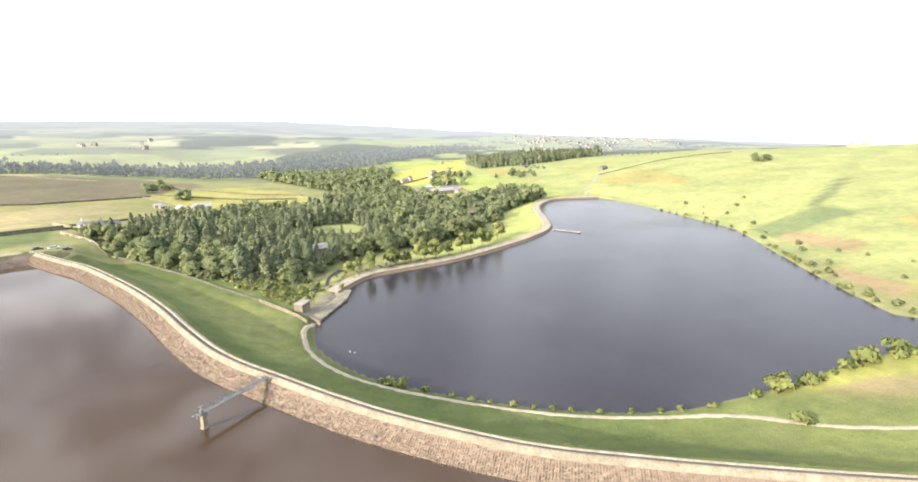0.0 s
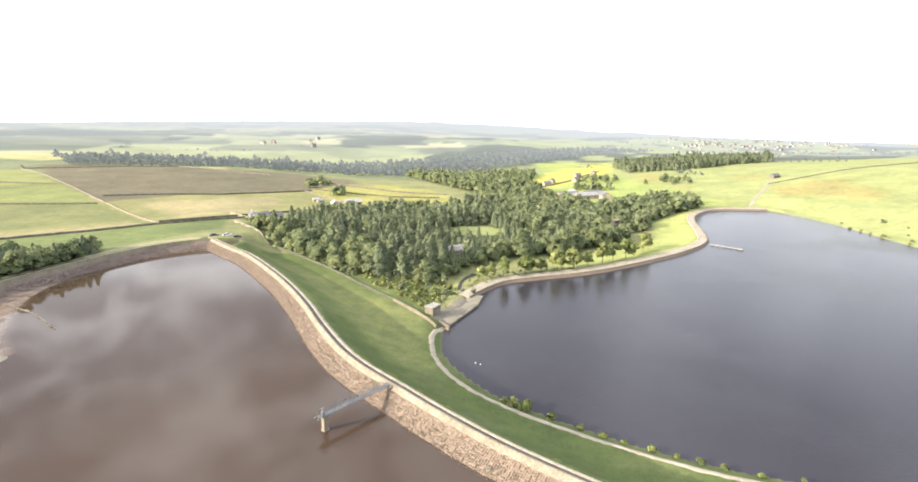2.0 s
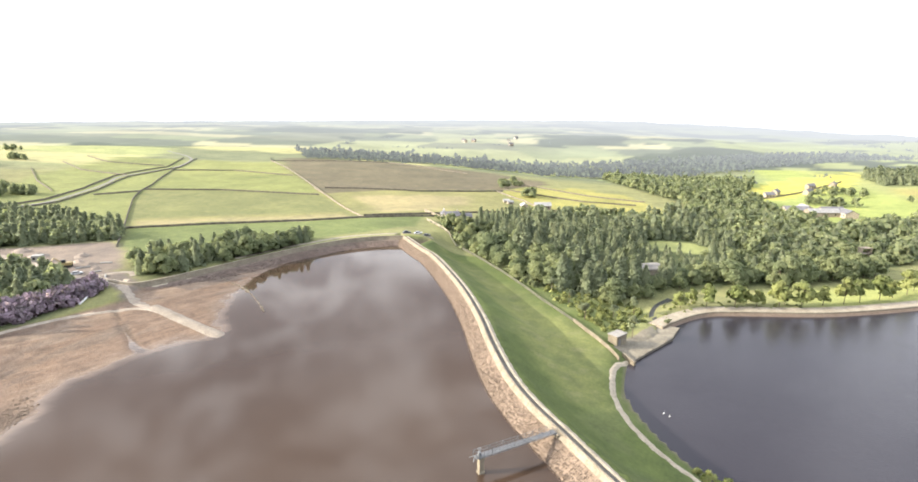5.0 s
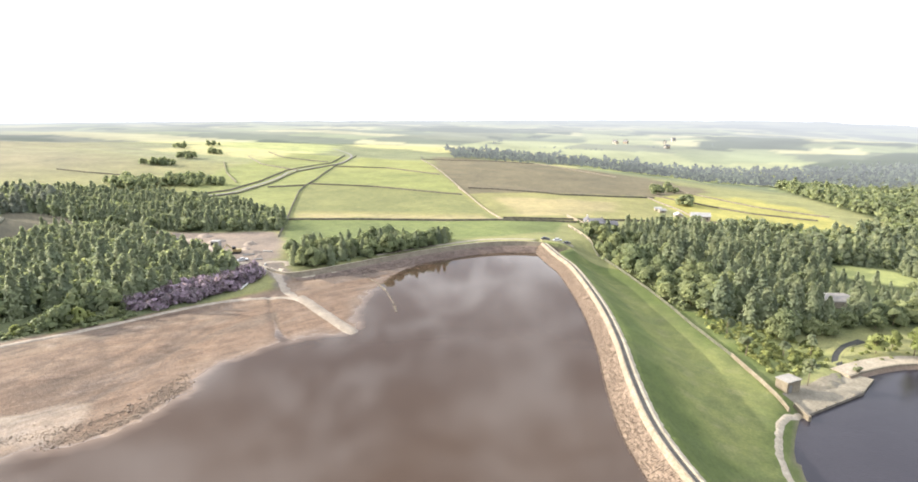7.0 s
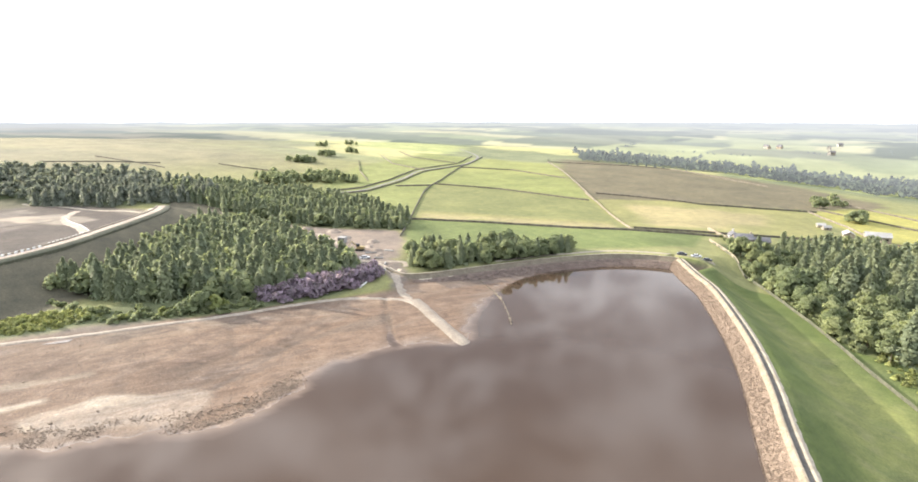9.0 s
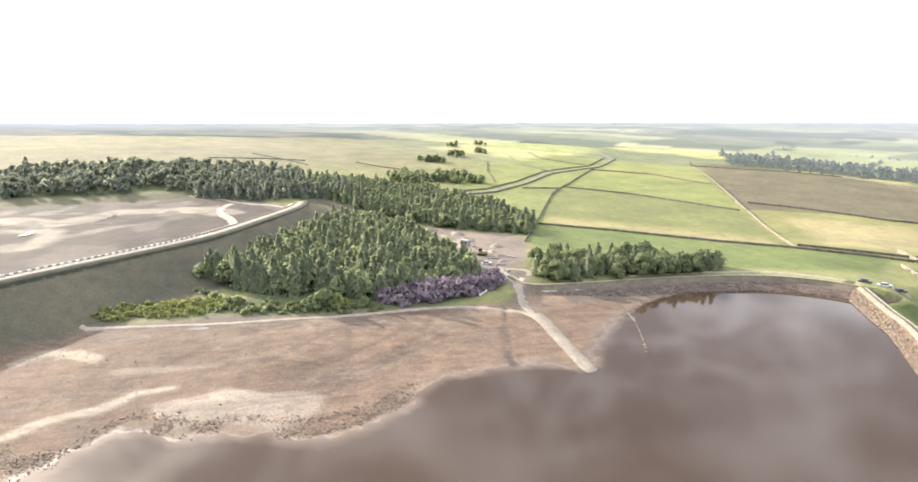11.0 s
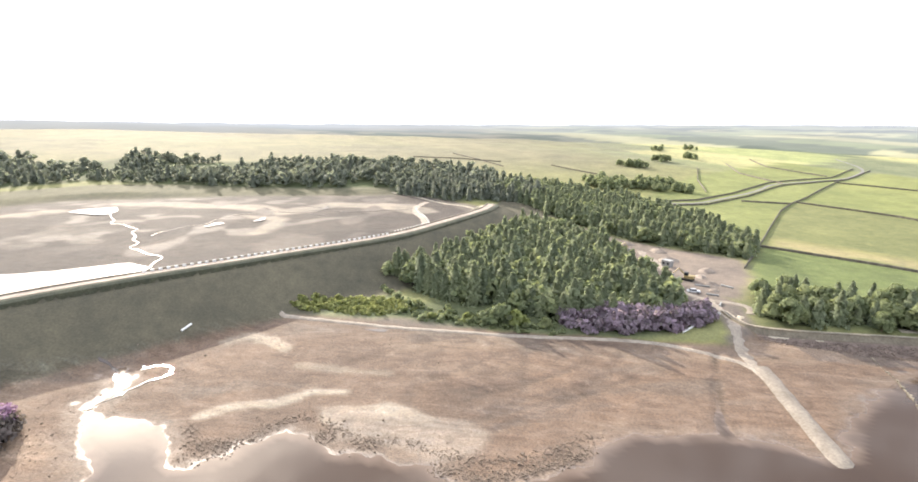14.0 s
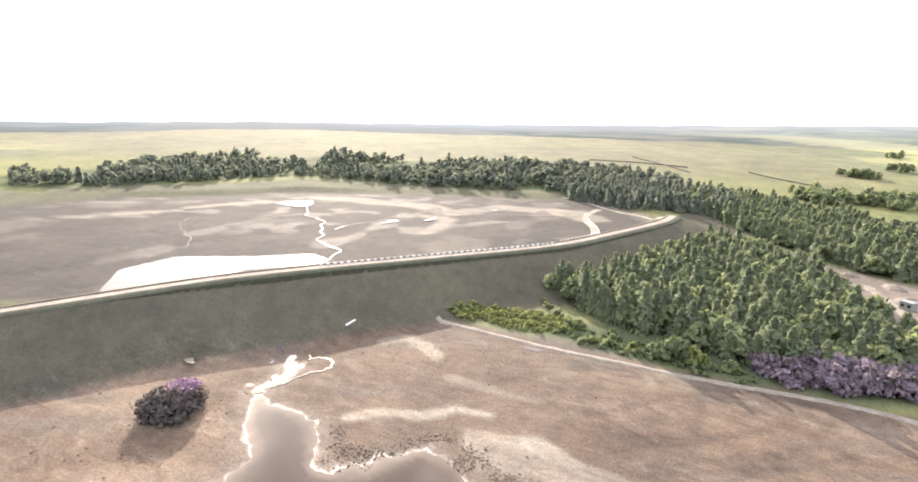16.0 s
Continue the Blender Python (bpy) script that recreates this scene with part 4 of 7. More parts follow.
def resample(line, step):
    p = np.array(line, float)
    d = np.concatenate([[0], np.cumsum(np.linalg.norm(np.diff(p, axis=0), axis=1))])
    s = np.linspace(0, d[-1], max(2, int(d[-1] / step) + 1))
    return np.stack([np.interp(s, d, p[:, k]) for k in range(p.shape[1])], 1)


def side_of(p):
    t = np.gradient(p[:, :2], axis=0)
    t /= np.linalg.norm(t, axis=1)[:, None] + 1e-9
    return np.stack([-t[:, 1], t[:, 0]], 1)


def swept(line, profile, rough=0.0, step=2.0):
    """A closed section, given as (offset to the left, height), carried along a line."""
    p = resample(line, step)
    left = side_of(p)
    n, k = len(p), len(profile)
    rng = np.random.default_rng(len(p) * 7 + k)
    verts = np.zeros((n, k, 3))
    for j, (o, z) in enumerate(profile):
        jo = rng.normal(0, rough, n) if rough else 0.0
        verts[:, j, :2] = p[:, :2] + left * (o + jo)[:, None] if rough else p[:, :2] + left * o
        verts[:, j, 2] = z + (rng.normal(0, rough * 0.5, n) if rough else 0.0)
        if p.shape[1] > 2:
            verts[:, j, 2] += p[:, 2]
    faces = [(i * k + j, (i + 1) * k + j, (i + 1) * k + (j + 1) % k, i * k + (j + 1) % k) for i in range(n - 1) for j in range(k)]
    faces += [tuple(range(k)), tuple((n - 1) * k + j for j in range(k - 1, -1, -1))]
    bm = bmesh.new()
    vs = [bm.verts.new(v) for v in verts.reshape(-1, 3)]
    for f in faces:
        bm.faces.new([vs[i] for i in f])
    bmesh.ops.recalc_face_normals(bm, faces=bm.faces)
    return bm


def draped(line, width, lift=0.10, step=1.5, across=4, ragged=0.25, seed=1):
    """A thin slab that lies on the ground along a line, with uneven edges."""
    p = resample(line, step)
    left = side_of(p)
    rng = np.random.default_rng(seed)
    n = len(p)
    verts, faces = [], []
    wl, wr = width / 2 + rng.normal(0, ragged, n), width / 2 + rng.normal(0, ragged, n)
    for j in range(across + 1):
        s = j / across
        o = -wr + (wl + wr) * s
        q = p + left * o[:, None]
        crown = lift if 0 < j < across else -0.25
        verts.append(np.column_stack([q, sheet_z(q[:, 0], q[:, 1]) + crown]))
    verts = np.stack(verts, 1)
    k = across + 1
    for i in range(n - 1):
        for j in range(across):
            faces.append((i * k + j, (i + 1) * k + j, (i + 1) * k + j + 1, i * k + j + 1)[::-1])
    return [tuple(v) for v in verts.reshape(-1, 3)], faces


# ---- the curved dam and the embankment that joins it ----
def stones_on(line, o1, z1, o2, z2, count, size, seed, jitter=0.06):
    """Loose blocks bedded in a slope between two offsets of a line."""
    rng = np.random.default_rng(seed)
    p = resample(line, 0.5)
    left = side_of(p)
    idx = rng.integers(0, len(p), count)
    s = rng.random(count)
    o, z = o1 + (o2 - o1) * s, z1 + (z2 - z1) * s
    c = p[idx] + left[idx] * o[:, None]
    corner = np.array([(x, y, w) for w in (-1, 1) for y in (-1, 1) for x in (-1, 1)], float) * 0.5
    dims = size * rng.uniform(0.55, 1.35, (count, 3)) * np.array((1.2, 1.0, 0.45))
    ang = rng.uniform(0, math.pi, count)
    v = corner[None] * dims[:, None] * rng.uniform(0.7, 1.1, (count, 8, 3))
    x = v[..., 0] * np.cos(ang)[:, None] - v[..., 1] * np.sin(ang)[:, None] + c[:, :1]
    y = v[..., 0] * np.sin(ang)[:, None] + v[..., 1] * np.cos(ang)[:, None] + c[:, 1:2]
    zz = v[..., 2] + (z + rng.normal(0, jitter, count))[:, None]
    quad = np.array(((0, 2, 3, 1), (4, 5, 7, 6), (0, 1, 5, 4), (2, 6, 7, 3), (0, 4, 6, 2), (1, 3, 7, 5)))
    faces = (quad[None] + (np.arange(count) * 8)[:, None, None]).reshape(-1, 4)
    return np.stack([x, y, zz], -1).reshape(-1, 3).tolist(), faces.tolist()


def dam(name, line, sign, label, foot, run, stone):
    """Crest of an embankment dam: pitched stone towards the water, smooth face, parapet, road and verge."""
    top = holder(name, line[len(line) // 2][0], line[len(line) // 2][1], CREST_Z)
    inv = Matrix.Translation(top.location).inverted()
    low = MID_Z - 0.9
    g = -sign
    pieces = (("stone_pitching", [(g * run, low), (g * run, low - 1), (g * 1.0, low - 1), (g * 1.0, foot)], stone, 0.05),
              ("masonry_face", [(g * 1.1, foot - 0.3), (g * 1.1, foot + 0.10), (g * 0.35, CREST_Z + 0.1), (g * 0.35, foot - 0.3)], PALE_STONE, 0.0),
              ("coping", [(g * 0.4, CREST_Z - 0.5), (g * 0.4, CREST_Z + 0.40), (0.0, CREST_Z + 0.40), (0.0, CREST_Z - 0.5)], PALE_STONE, 0.0),
              ("road", [(0.0, CREST_Z - 0.6), (0.0, CREST_Z), (-g * 0.6, CREST_Z + 0.03), (-g * 1.2, CREST_Z), (-g * 1.2, CREST_Z - 0.6)], DARK_ROAD, 0.0),
              ("kerb", [(-g * 1.2, CREST_Z - 0.6), (-g * 1.2, CREST_Z + 0.10), (-g * 1.7, CREST_Z + 0.08), (-g * 2.6, CREST_Z - 0.45), (-g * 2.6, CREST_Z - 0.9)], GRAVEL, 0.0))
    for nm, prof, mat, rough in pieces:
        ob = part(nm, swept(line, prof, rough), mat, top)
        ob.matrix_parent_inverse = inv
    tagged(top, label, "dam")
    return top


dam_a = dam("dam", CREST_A_LINE, 1, "curved earth dam with pinkish stone pitching, pale parapet and crest road", 12.98, 6.4, PITCHING)
dam_n = dam("dam", CREST_N_LINE, -1, "straight stone-faced embankment with a narrow crest road", 12.0, 11.5, SHADED_PITCHING)
blocks = part("pitching_stones", stones_on(CREST_A_LINE[:110], -5.5, MID_Z - 0.05, -1.2, 12.9, 26000, 0.17, 4, 0.012), PITCHING)
tagged(blocks, "rough pinkish pitching stones bedded along the dam", "stones", kind="stuff")
blocks = part("pitching_stones", stones_on(CREST_N_LINE, 10.0, MID_Z - 0.15, 2.2, 11.9, 3500, 0.30, 5, 0.04), SHADED_PITCHING)
tagged(blocks, "rough brown pitching stones, shade in their colour, along the embankment", "stones", kind="stuff")

# bank round the lower lake: dark pitching, pale wall and path
bank_c = holder("embankment", 100, 255, 1.75)
inv_c = Matrix.Translation(bank_c.location).inverted()
for nm, prof, mat in (("stone_pitching", [(0.6, -1.0), (-1.5, 0.85), (-1.5, -1.5), (0.6, -1.5)], PITCHING),
                      ("wall", [(-1.5, 0.2), (-1.6, 1.25), (-2.1, 1.3), (-2.1, 0.2)], PALE_STONE),
                      ("path", [(-2.1, 0.3), (-2.1, 1.28), (-6.4, 1.62), (-7.6, 0.9)], GRAVEL)):
    ob = part(nm, swept(BANK_C_LINE, prof, 0.0, 2.5), mat, bank_c)
    ob.matrix_parent_inverse = inv_c
tagged(bank_c, "low curved lake embankment with pale wall and gravel path", "embankment")

# ---- tracks and roads ----
def road(name, line, width, mat, label, lift=0.10, ragged=0.2, seed=1, across=4):
    ob = part(name, draped(dense(line, 3), width, lift, 1.5, across, ragged, seed), mat)
    for f in ob.data.polygons:
        f.use_smooth = True
    return tagged(ob, label, "path" if "path" in name else "road", kind="structure")


road("path", TOE_PATH, 2.5, GRAVEL, "pale gravel path along the dam's toe", 0.12, 0.15, 2)
MUD_TRACK = ((-200, 13.5), (-192, 30.5), (-184, 50), (-175.5, 75), (-170, 97), (-166, 112), (-161, 123), (-150, 135), (-141, 135.5))
road("road", MUD_TRACK, 2.5, TRACK, "pale dirt track along the edge of the drained mud", 0.22, 0.12, 3)
road("road", ((-204, 145), (-197, 147.5), (-190, 153), (-183, 161), (-176, 157)), 3.6, TRACK, "pale lane crossing the works junction", 0.14, 0.15, 14)
road("road", ((-258, 162), (-230, 158), (-203, 149), (-192, 151), (-176, 149.5), (-158, 140.5), (-146, 136.5)), 4.5, TRACK, "dirt haul road down from the works to the shore", 0.12, 0.4, 4)
road("road", ((-147, 138.5), (-128, 132.5), (-111, 127.3), (-105, 125.4)), 5.2, TRACK, "pale rough stone ramp running into the water", 0.45, 0.10, 5)
road("road", ((-175, 153), (-172, 150), (-163, 153.5), (-158, 166)), 3.0, GRAVEL, "pale lane bend beside the embankment", 0.12, 0.2, 6)
road("road", ((-158, 190), (-149, 214), (-136, 240), (-122, 252), (-112, 257), (-104, 263), (-99, 269)), 3.8, GRAVEL, "narrow pale lane past the dam's corner", 0.12, 0.1, 7)
LANE = ((-340, 205), (-379, 236), (-380, 270), (-403, 315), (-425, 350), (-455, 390), (-478, 470), (-545, 565), (-640, 620))
road("road", LANE, 4.2, ASPHALT, "grey lane winding up between pastures", 0.12, 0.1, 8)
road("road", ((231, 386), (262, 424), (313, 487), (340, 520)), 4.0, GRAVEL, "pale channel-side track running up from the lake", 0.12, 0.1, 9)
yard = road("road", ((0.2, 172), (2.5, 177), (6, 184), (9.5, 191), (13, 197)), 9.0, YARD, "bare gravel yard beside the valve hut", 0.12, 0.3, 10, 8)


def slab(name, area, top, bottom, mat, label):
    """A level paved area with a straight edge down to the water."""
    bm = bmesh.new()
    a, b = [bm.verts.new((x, y, top)) for x, y in area], [bm.verts.new((x, y, bottom)) for x, y in area]
    bm.faces.new(a)
    bm.faces.new(b[::-1])
    for i in range(len(area)):
        j = (i + 1) % len(area)
        bm.faces.new((a[i], b[i], b[j], a[j]))
    bmesh.ops.recalc_face_normals(bm, faces=bm.faces)
    return tagged(part(name, bm, mat), label, "pavement", kind="structure")


slab("pavement", ((2.8, 168), (8.8, 178.5), (15.2, 189.5), (18, 200), (13, 201), (8.4, 193.1), (1.4, 183.1), (-0.7, 172.3)), 0.62, -1.5, YARD, "sandy gravel apron between the hut and the water")

# ---- distance with painted haze ----
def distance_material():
    """Far country with evening haze painted in: its fields and woods fade into a glow the farther they lie."""
    m, n, l, b = nodes_of("painted_haze_distance")
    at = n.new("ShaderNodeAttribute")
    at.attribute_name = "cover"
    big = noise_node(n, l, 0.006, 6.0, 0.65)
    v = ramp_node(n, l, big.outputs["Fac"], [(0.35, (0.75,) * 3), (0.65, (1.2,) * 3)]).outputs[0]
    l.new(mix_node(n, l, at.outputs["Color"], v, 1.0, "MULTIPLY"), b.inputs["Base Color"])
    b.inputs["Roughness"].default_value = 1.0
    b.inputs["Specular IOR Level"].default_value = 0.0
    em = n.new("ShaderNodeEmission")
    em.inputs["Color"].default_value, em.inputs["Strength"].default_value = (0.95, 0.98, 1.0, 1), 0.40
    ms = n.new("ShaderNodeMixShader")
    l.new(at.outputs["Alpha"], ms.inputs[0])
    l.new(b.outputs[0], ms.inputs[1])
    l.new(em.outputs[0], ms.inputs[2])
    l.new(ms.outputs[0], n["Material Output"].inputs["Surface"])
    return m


DISTANCE = distance_material()


def haze_glow_share(px, py, near):
    """Share of painted haze glow on far country: more with distance, most towards the sun."""
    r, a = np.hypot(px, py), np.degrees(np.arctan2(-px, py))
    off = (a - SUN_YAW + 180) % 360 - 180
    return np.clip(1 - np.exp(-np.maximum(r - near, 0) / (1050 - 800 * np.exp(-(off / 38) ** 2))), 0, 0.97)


def far_country():
    """Rolling country from a kilometre out to the skyline."""
    rr = 950 * 1.022 ** np.arange(76)
    aa = np.linspace(0, 2 * math.pi, 721)
    r, a = np.meshgrid(rr, aa, indexing="ij")
    px, py = -np.sin(a) * r, np.cos(a) * r
    z = land_height(px, py) + 3.5 * smooth(r, 960, 1100) - 3.0 * (1 - smooth(r, 950, 1000)) + 3.0 * smooth(r, 1100, 1600)
    k = len(aa)
    verts = np.stack([px, py, z], -1).reshape(-1, 3)
    i = np.arange((len(rr) - 1) * k).reshape(-1, k)[:, :-1].ravel()
    faces = np.stack([i, i + 1, i + k + 1, i + k], 1)[:, ::-1]
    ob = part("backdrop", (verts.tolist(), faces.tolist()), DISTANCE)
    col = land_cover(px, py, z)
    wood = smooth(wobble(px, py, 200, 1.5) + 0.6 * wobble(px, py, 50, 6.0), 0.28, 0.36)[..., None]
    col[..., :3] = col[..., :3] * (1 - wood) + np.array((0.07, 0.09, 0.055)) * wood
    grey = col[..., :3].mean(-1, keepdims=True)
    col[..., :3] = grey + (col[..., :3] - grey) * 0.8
    # haze is laid into the cover's alpha as a glow
    col[..., 3] = haze_glow_share(px, py, 780)
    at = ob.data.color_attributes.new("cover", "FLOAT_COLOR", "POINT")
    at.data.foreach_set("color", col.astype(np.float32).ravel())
    for f in ob.data.polygons:
        f.use_smooth = True
    return tagged(ob, "pale green hills fading to the skyline under painted haze", "backdrop", kind="structure")


far_country()

# ---- trees ----
def leaf_cards(rng, centre, normal, size, spread=0.5):
    """Small bent leaf sprays at the given centres, facing roughly along the given normals."""
    n = len(centre)
    nrm = normal + rng.normal(0, spread, (n, 3))
    nrm /= np.linalg.norm(nrm, axis=1)[:, None] + 1e-9
    ref = rng.normal(0, 1, (n, 3))
    u = np.cross(nrm, ref)
    u /= np.linalg.norm(u, axis=1)[:, None] + 1e-9
    v = np.cross(nrm, u)
    a = size * rng.uniform(0.6, 1.4, (n, 1))
    b = a * rng.uniform(0.5, 0.9, (n, 1))
    bend = nrm * a * 0.25
    q = np.stack([centre - u * a - v * b * 0.6 - bend, centre + u * a * 0.9 - v * b - bend * 0.5, centre + u * a + v * b * 0.7 - bend, centre - u * a * 0.8 + v * b], 1)
    return q.reshape(-1, 3), np.arange(n * 4).reshape(n, 4)


ICO_V = []
_g = (1 + 5 ** 0.5) / 2
for _a, _b in ((1, _g), (-1, _g), (1, -_g), (-1, -_g)):
    ICO_V += [(0, _a, _b), (_a, _b, 0), (_b, 0, _a)]
ICO_V = np.array(ICO_V) / np.hypot(1, _g)
ICO_F = []
for _i in range(12):
    for _j in range(_i + 1, 12):
        for _k in range(_j + 1, 12):
            if max(np.linalg.norm(ICO_V[_i] - ICO_V[_j]), np.linalg.norm(ICO_V[_j] - ICO_V[_k]), np.linalg.norm(ICO_V[_i] - ICO_V[_k])) < 1.1:
                c = np.cross(ICO_V[_j] - ICO_V[_i], ICO_V[_k] - ICO_V[_i])
                ICO_F.append((_i, _j, _k) if np.dot(c, ICO_V[_i]) > 0 else (_i, _k, _j))


def merge(pieces):
    vs, fs, o = [], [], 0
    for v, f in pieces:
        vs.append(np.asarray(v))
        fs += [tuple(int(i) + o for i in face) for face in f]
        o += len(v)
    return np.vstack(vs), fs


def lump(rng, c, r, squash=0.8):
    return np.asarray(c) + ICO_V * r * rng.uniform(0.75, 1.1, (12, 1)) * np.array((1, 1, squash)), ICO_F


def spruce_crown(seed, h, r, levels, spokes, cards, size):
    """Drooping whorls of needle sprays round a straight stem, over a thin dark core."""
    rng = np.random.default_rng(seed)
    c, nrm = [], []
    for k in range(levels):
        s = (k + rng.uniform(-0.2, 0.2)) / levels
        z = h * (0.10 + 0.90 * s)
        reach = r * (1 - s) ** 0.72 * rng.uniform(0.78, 1.15) + 0.2
        for a in np.arange(spokes) / spokes * 2 * math.pi + rng.uniform(0, 6):
            a += rng.normal(0, 0.18)
            far = reach * rng.uniform(0.7, 1.15)
            for q in (np.arange(cards) + 0.7) / cards:
                c.append((math.cos(a) * far * q, math.sin(a) * far * q, z - 0.28 * far * q + rng.normal(0, 0.12)))
                nrm.append((math.cos(a) * 0.85, math.sin(a) * 0.85, 0.65))
    cards_v, cards_f = leaf_cards(rng, np.array(c), np.array(nrm), size, 0.32)
    ring = []
    zs = np.linspace(0.08, 0.97, 5)
    for s in zs:
        for a in np.arange(6) / 6 * 2 * math.pi:
            ring.append((math.cos(a) * r * 0.62 * (1 - s) ** 0.9, math.sin(a) * r * 0.62 * (1 - s) ** 0.9, h * s))
    ring = np.array(ring) * rng.uniform(0.9, 1.1, (30, 1))
    rf = [(i * 6 + j, i * 6 + (j + 1) % 6, i * 6 + 6 + (j + 1) % 6, i * 6 + 6 + j) for i in range(4) for j in range(6)]
    return merge([(ring, rf), (cards_v, cards_f)])


def round_crown(seed, h, r, lobes, cards, size, base=0.25):
    """Uneven lobes of leaves with gaps between them."""
    rng = np.random.default_rng(seed)
    pieces, c, nrm = [], [], []
    for k in range(lobes):
        a, s = rng.uniform(0, 2 * math.pi), (k + 0.5) / lobes
        z = h * (base + (0.86 - base) * s)
        out = r * (0.62 * math.sin(math.pi * min(0.95, 0.25 + 0.7 * s)) + rng.normal(0, 0.06))
        ctr = np.array((math.cos(a) * out, math.sin(a) * out, z))
        rad = r * rng.uniform(0.44, 0.66) * (1.1 - 0.35 * s) * min(1.0, (9 / lobes) ** 0.3)
        pieces.append(lump(rng, ctr, rad * 0.64))
        d = rng.normal(0, 1, (cards, 3))
        d[:, 2] = np.abs(d[:, 2]) * 0.9 - 0.25
        d /= np.linalg.norm(d, axis=1)[:, None]
        c.append(ctr + d * rad * rng.uniform(0.75, 1.12, (cards, 1)) * np.array((1, 1, 0.85)))
        nrm.append(d)
    pieces.append(leaf_cards(rng, np.vstack(c), np.vstack(nrm), size, 0.6))
    return merge(pieces)


def crown_normals(v):
    """Normals of the crown's rounded outline, so that its leaves take the light as one mass."""
    top, wide = v[:, 2].max(), np.hypot(v[:, 0], v[:, 1]).max()
    n = np.column_stack([v[:, 0], v[:, 1], (v[:, 2] - 0.42 * top) * 0.6 * wide / top + 0.8 * wide])
    n += np.random.default_rng(len(v)).normal(0, 0.28 * wide, n.shape)
    return n / (np.linalg.norm(n, axis=1)[:, None] + 1e-9)


def round_off(ob, normals):
    for f in ob.data.polygons:
        f.use_smooth = True
    ob.data.normals_split_custom_set_from_vertices(normals.tolist())


def trunk_mesh(seed, h, r, lean=0.3, limbs=0):
    rng = np.random.default_rng(seed)
    bm = bmesh.new()
    x, y = rng.normal(0, lean, 2)
    bar(bm, (0, 0, -0.6), (x * 0.5, y * 0.5, h * 0.5), r, 7, r * 0.75)
    bar(bm, (x * 0.5, y * 0.5, h * 0.5), (x, y, h), r * 0.75, 6, r * 0.25)
    for k in range(limbs):
        a, z = rng.uniform(0, 6.28), h * rng.uniform(0.4, 0.75)
        bar(bm, (x * 0.5, y * 0.5, z), (x + math.cos(a) * h * 0.28, y + math.sin(a) * h * 0.28, z + h * 0.2), r * 0.4, 5, r * 0.12)
    return bm


def tree(name, crown, trunk, leaf, label, category="tree"):
    top = holder(name, 0, 0, -200)
    part("trunk", trunk, BARK, top)
    round_off(part("crown", ([tuple(v) for v in crown[0]], crown[1]), leaf, top), crown_normals(crown[0]))
    return tagged(top, label, category)


SPRUCES = [tree("spruce_tree", spruce_crown(10 + k, 13.8 + 0.7 * k, 4.2 + 0.3 * k, 24, 12, 3, 0.66), trunk_mesh(k, 14.0, 0.24, 0.1), CONIFER,
                "tall dark green spruce with drooping branches in the plantation") for k in range(4)]
ROUNDS = [tree("broadleaf_tree", round_crown(30 + k, 11.0, 5.0 + 0.3 * k, 22, 58, 0.44, 0.20), trunk_mesh(20 + k, 8.0, 0.26, 0.4, 3), BROADLEAF,
               "full green broadleaf tree with a rounded uneven crown") for k in range(4)]
BIRCHES = [tree("birch_tree", round_crown(50 + k, 9.0, 2.5 + 0.3 * k, 9, 60, 0.45, 0.30), trunk_mesh(40 + k, 8.0, 0.13, 0.4, 3), PALE_LEAF,
                "slender pale green young tree on open grass") for k in range(3)]
PINES = [tree("pine_tree", round_crown(60 + k, 8.0, 2.0, 5, 45, 0.40, 0.55), trunk_mesh(44 + k, 7.0, 0.14, 0.3, 2), CONIFER,
              "thin straggly pine with bare stem in the scrub") for k in range(2)]
SHRUBS = [tree("shrub", round_crown(70 + k, 2.4, 1.7, 6, 40, 0.33, 0.15), trunk_mesh(60 + k, 1.4, 0.07, 0.1), PALE_LEAF,
               "low bright green shrub growing in grass", "shrub") for k in range(3)]
DARK_SHRUBS = [tree("shrub", round_crown(80 + k, 3.4, 2.3, 7, 45, 0.40, 0.12), trunk_mesh(70 + k, 1.6, 0.08, 0.1), BROADLEAF,
                    "dense mid-green bush on rough ground", "shrub") for k in range(3)]
used = set()


def plant(protos, k, x, y, scale, turn, sink=0.1):
    p = protos[k % len(protos)]
    m = Matrix.Translation((x, y, float(sheet_z(x, y)) - sink)) @ Matrix.Rotation(turn, 4, "Z") @ Matrix.Diagonal((scale, scale, scale * (0.82 + 0.38 * ((k * 37) % 10) / 10), 1))
    if p not in used:
        used.add(p)
        p.matrix_basis = m
        return p
    q = copy_thing(p, m)
    q.matrix_basis = m
    return q


def scatter(area, gap, seed, keep=None):
    """Jittered grid of places inside an area."""
    p = np.array(area)
    rng = np.random.default_rng(seed)
    gx, gy = np.meshgrid(np.arange(p[:, 0].min(), p[:, 0].max(), gap), np.arange(p[:, 1].min(), p[:, 1].max(), gap))
    x, y = gx.ravel() + rng.uniform(-0.42, 0.42, gx.size) * gap, gy.ravel() + rng.uniform(-0.42, 0.42, gx.size) * gap
    ok = inside(x, y, area)
    if keep is not None:
        ok &= keep(x, y)
    return x[ok], y[ok], rng.random(ok.sum()), rng.random(ok.sum()), rng.random(ok.sum())


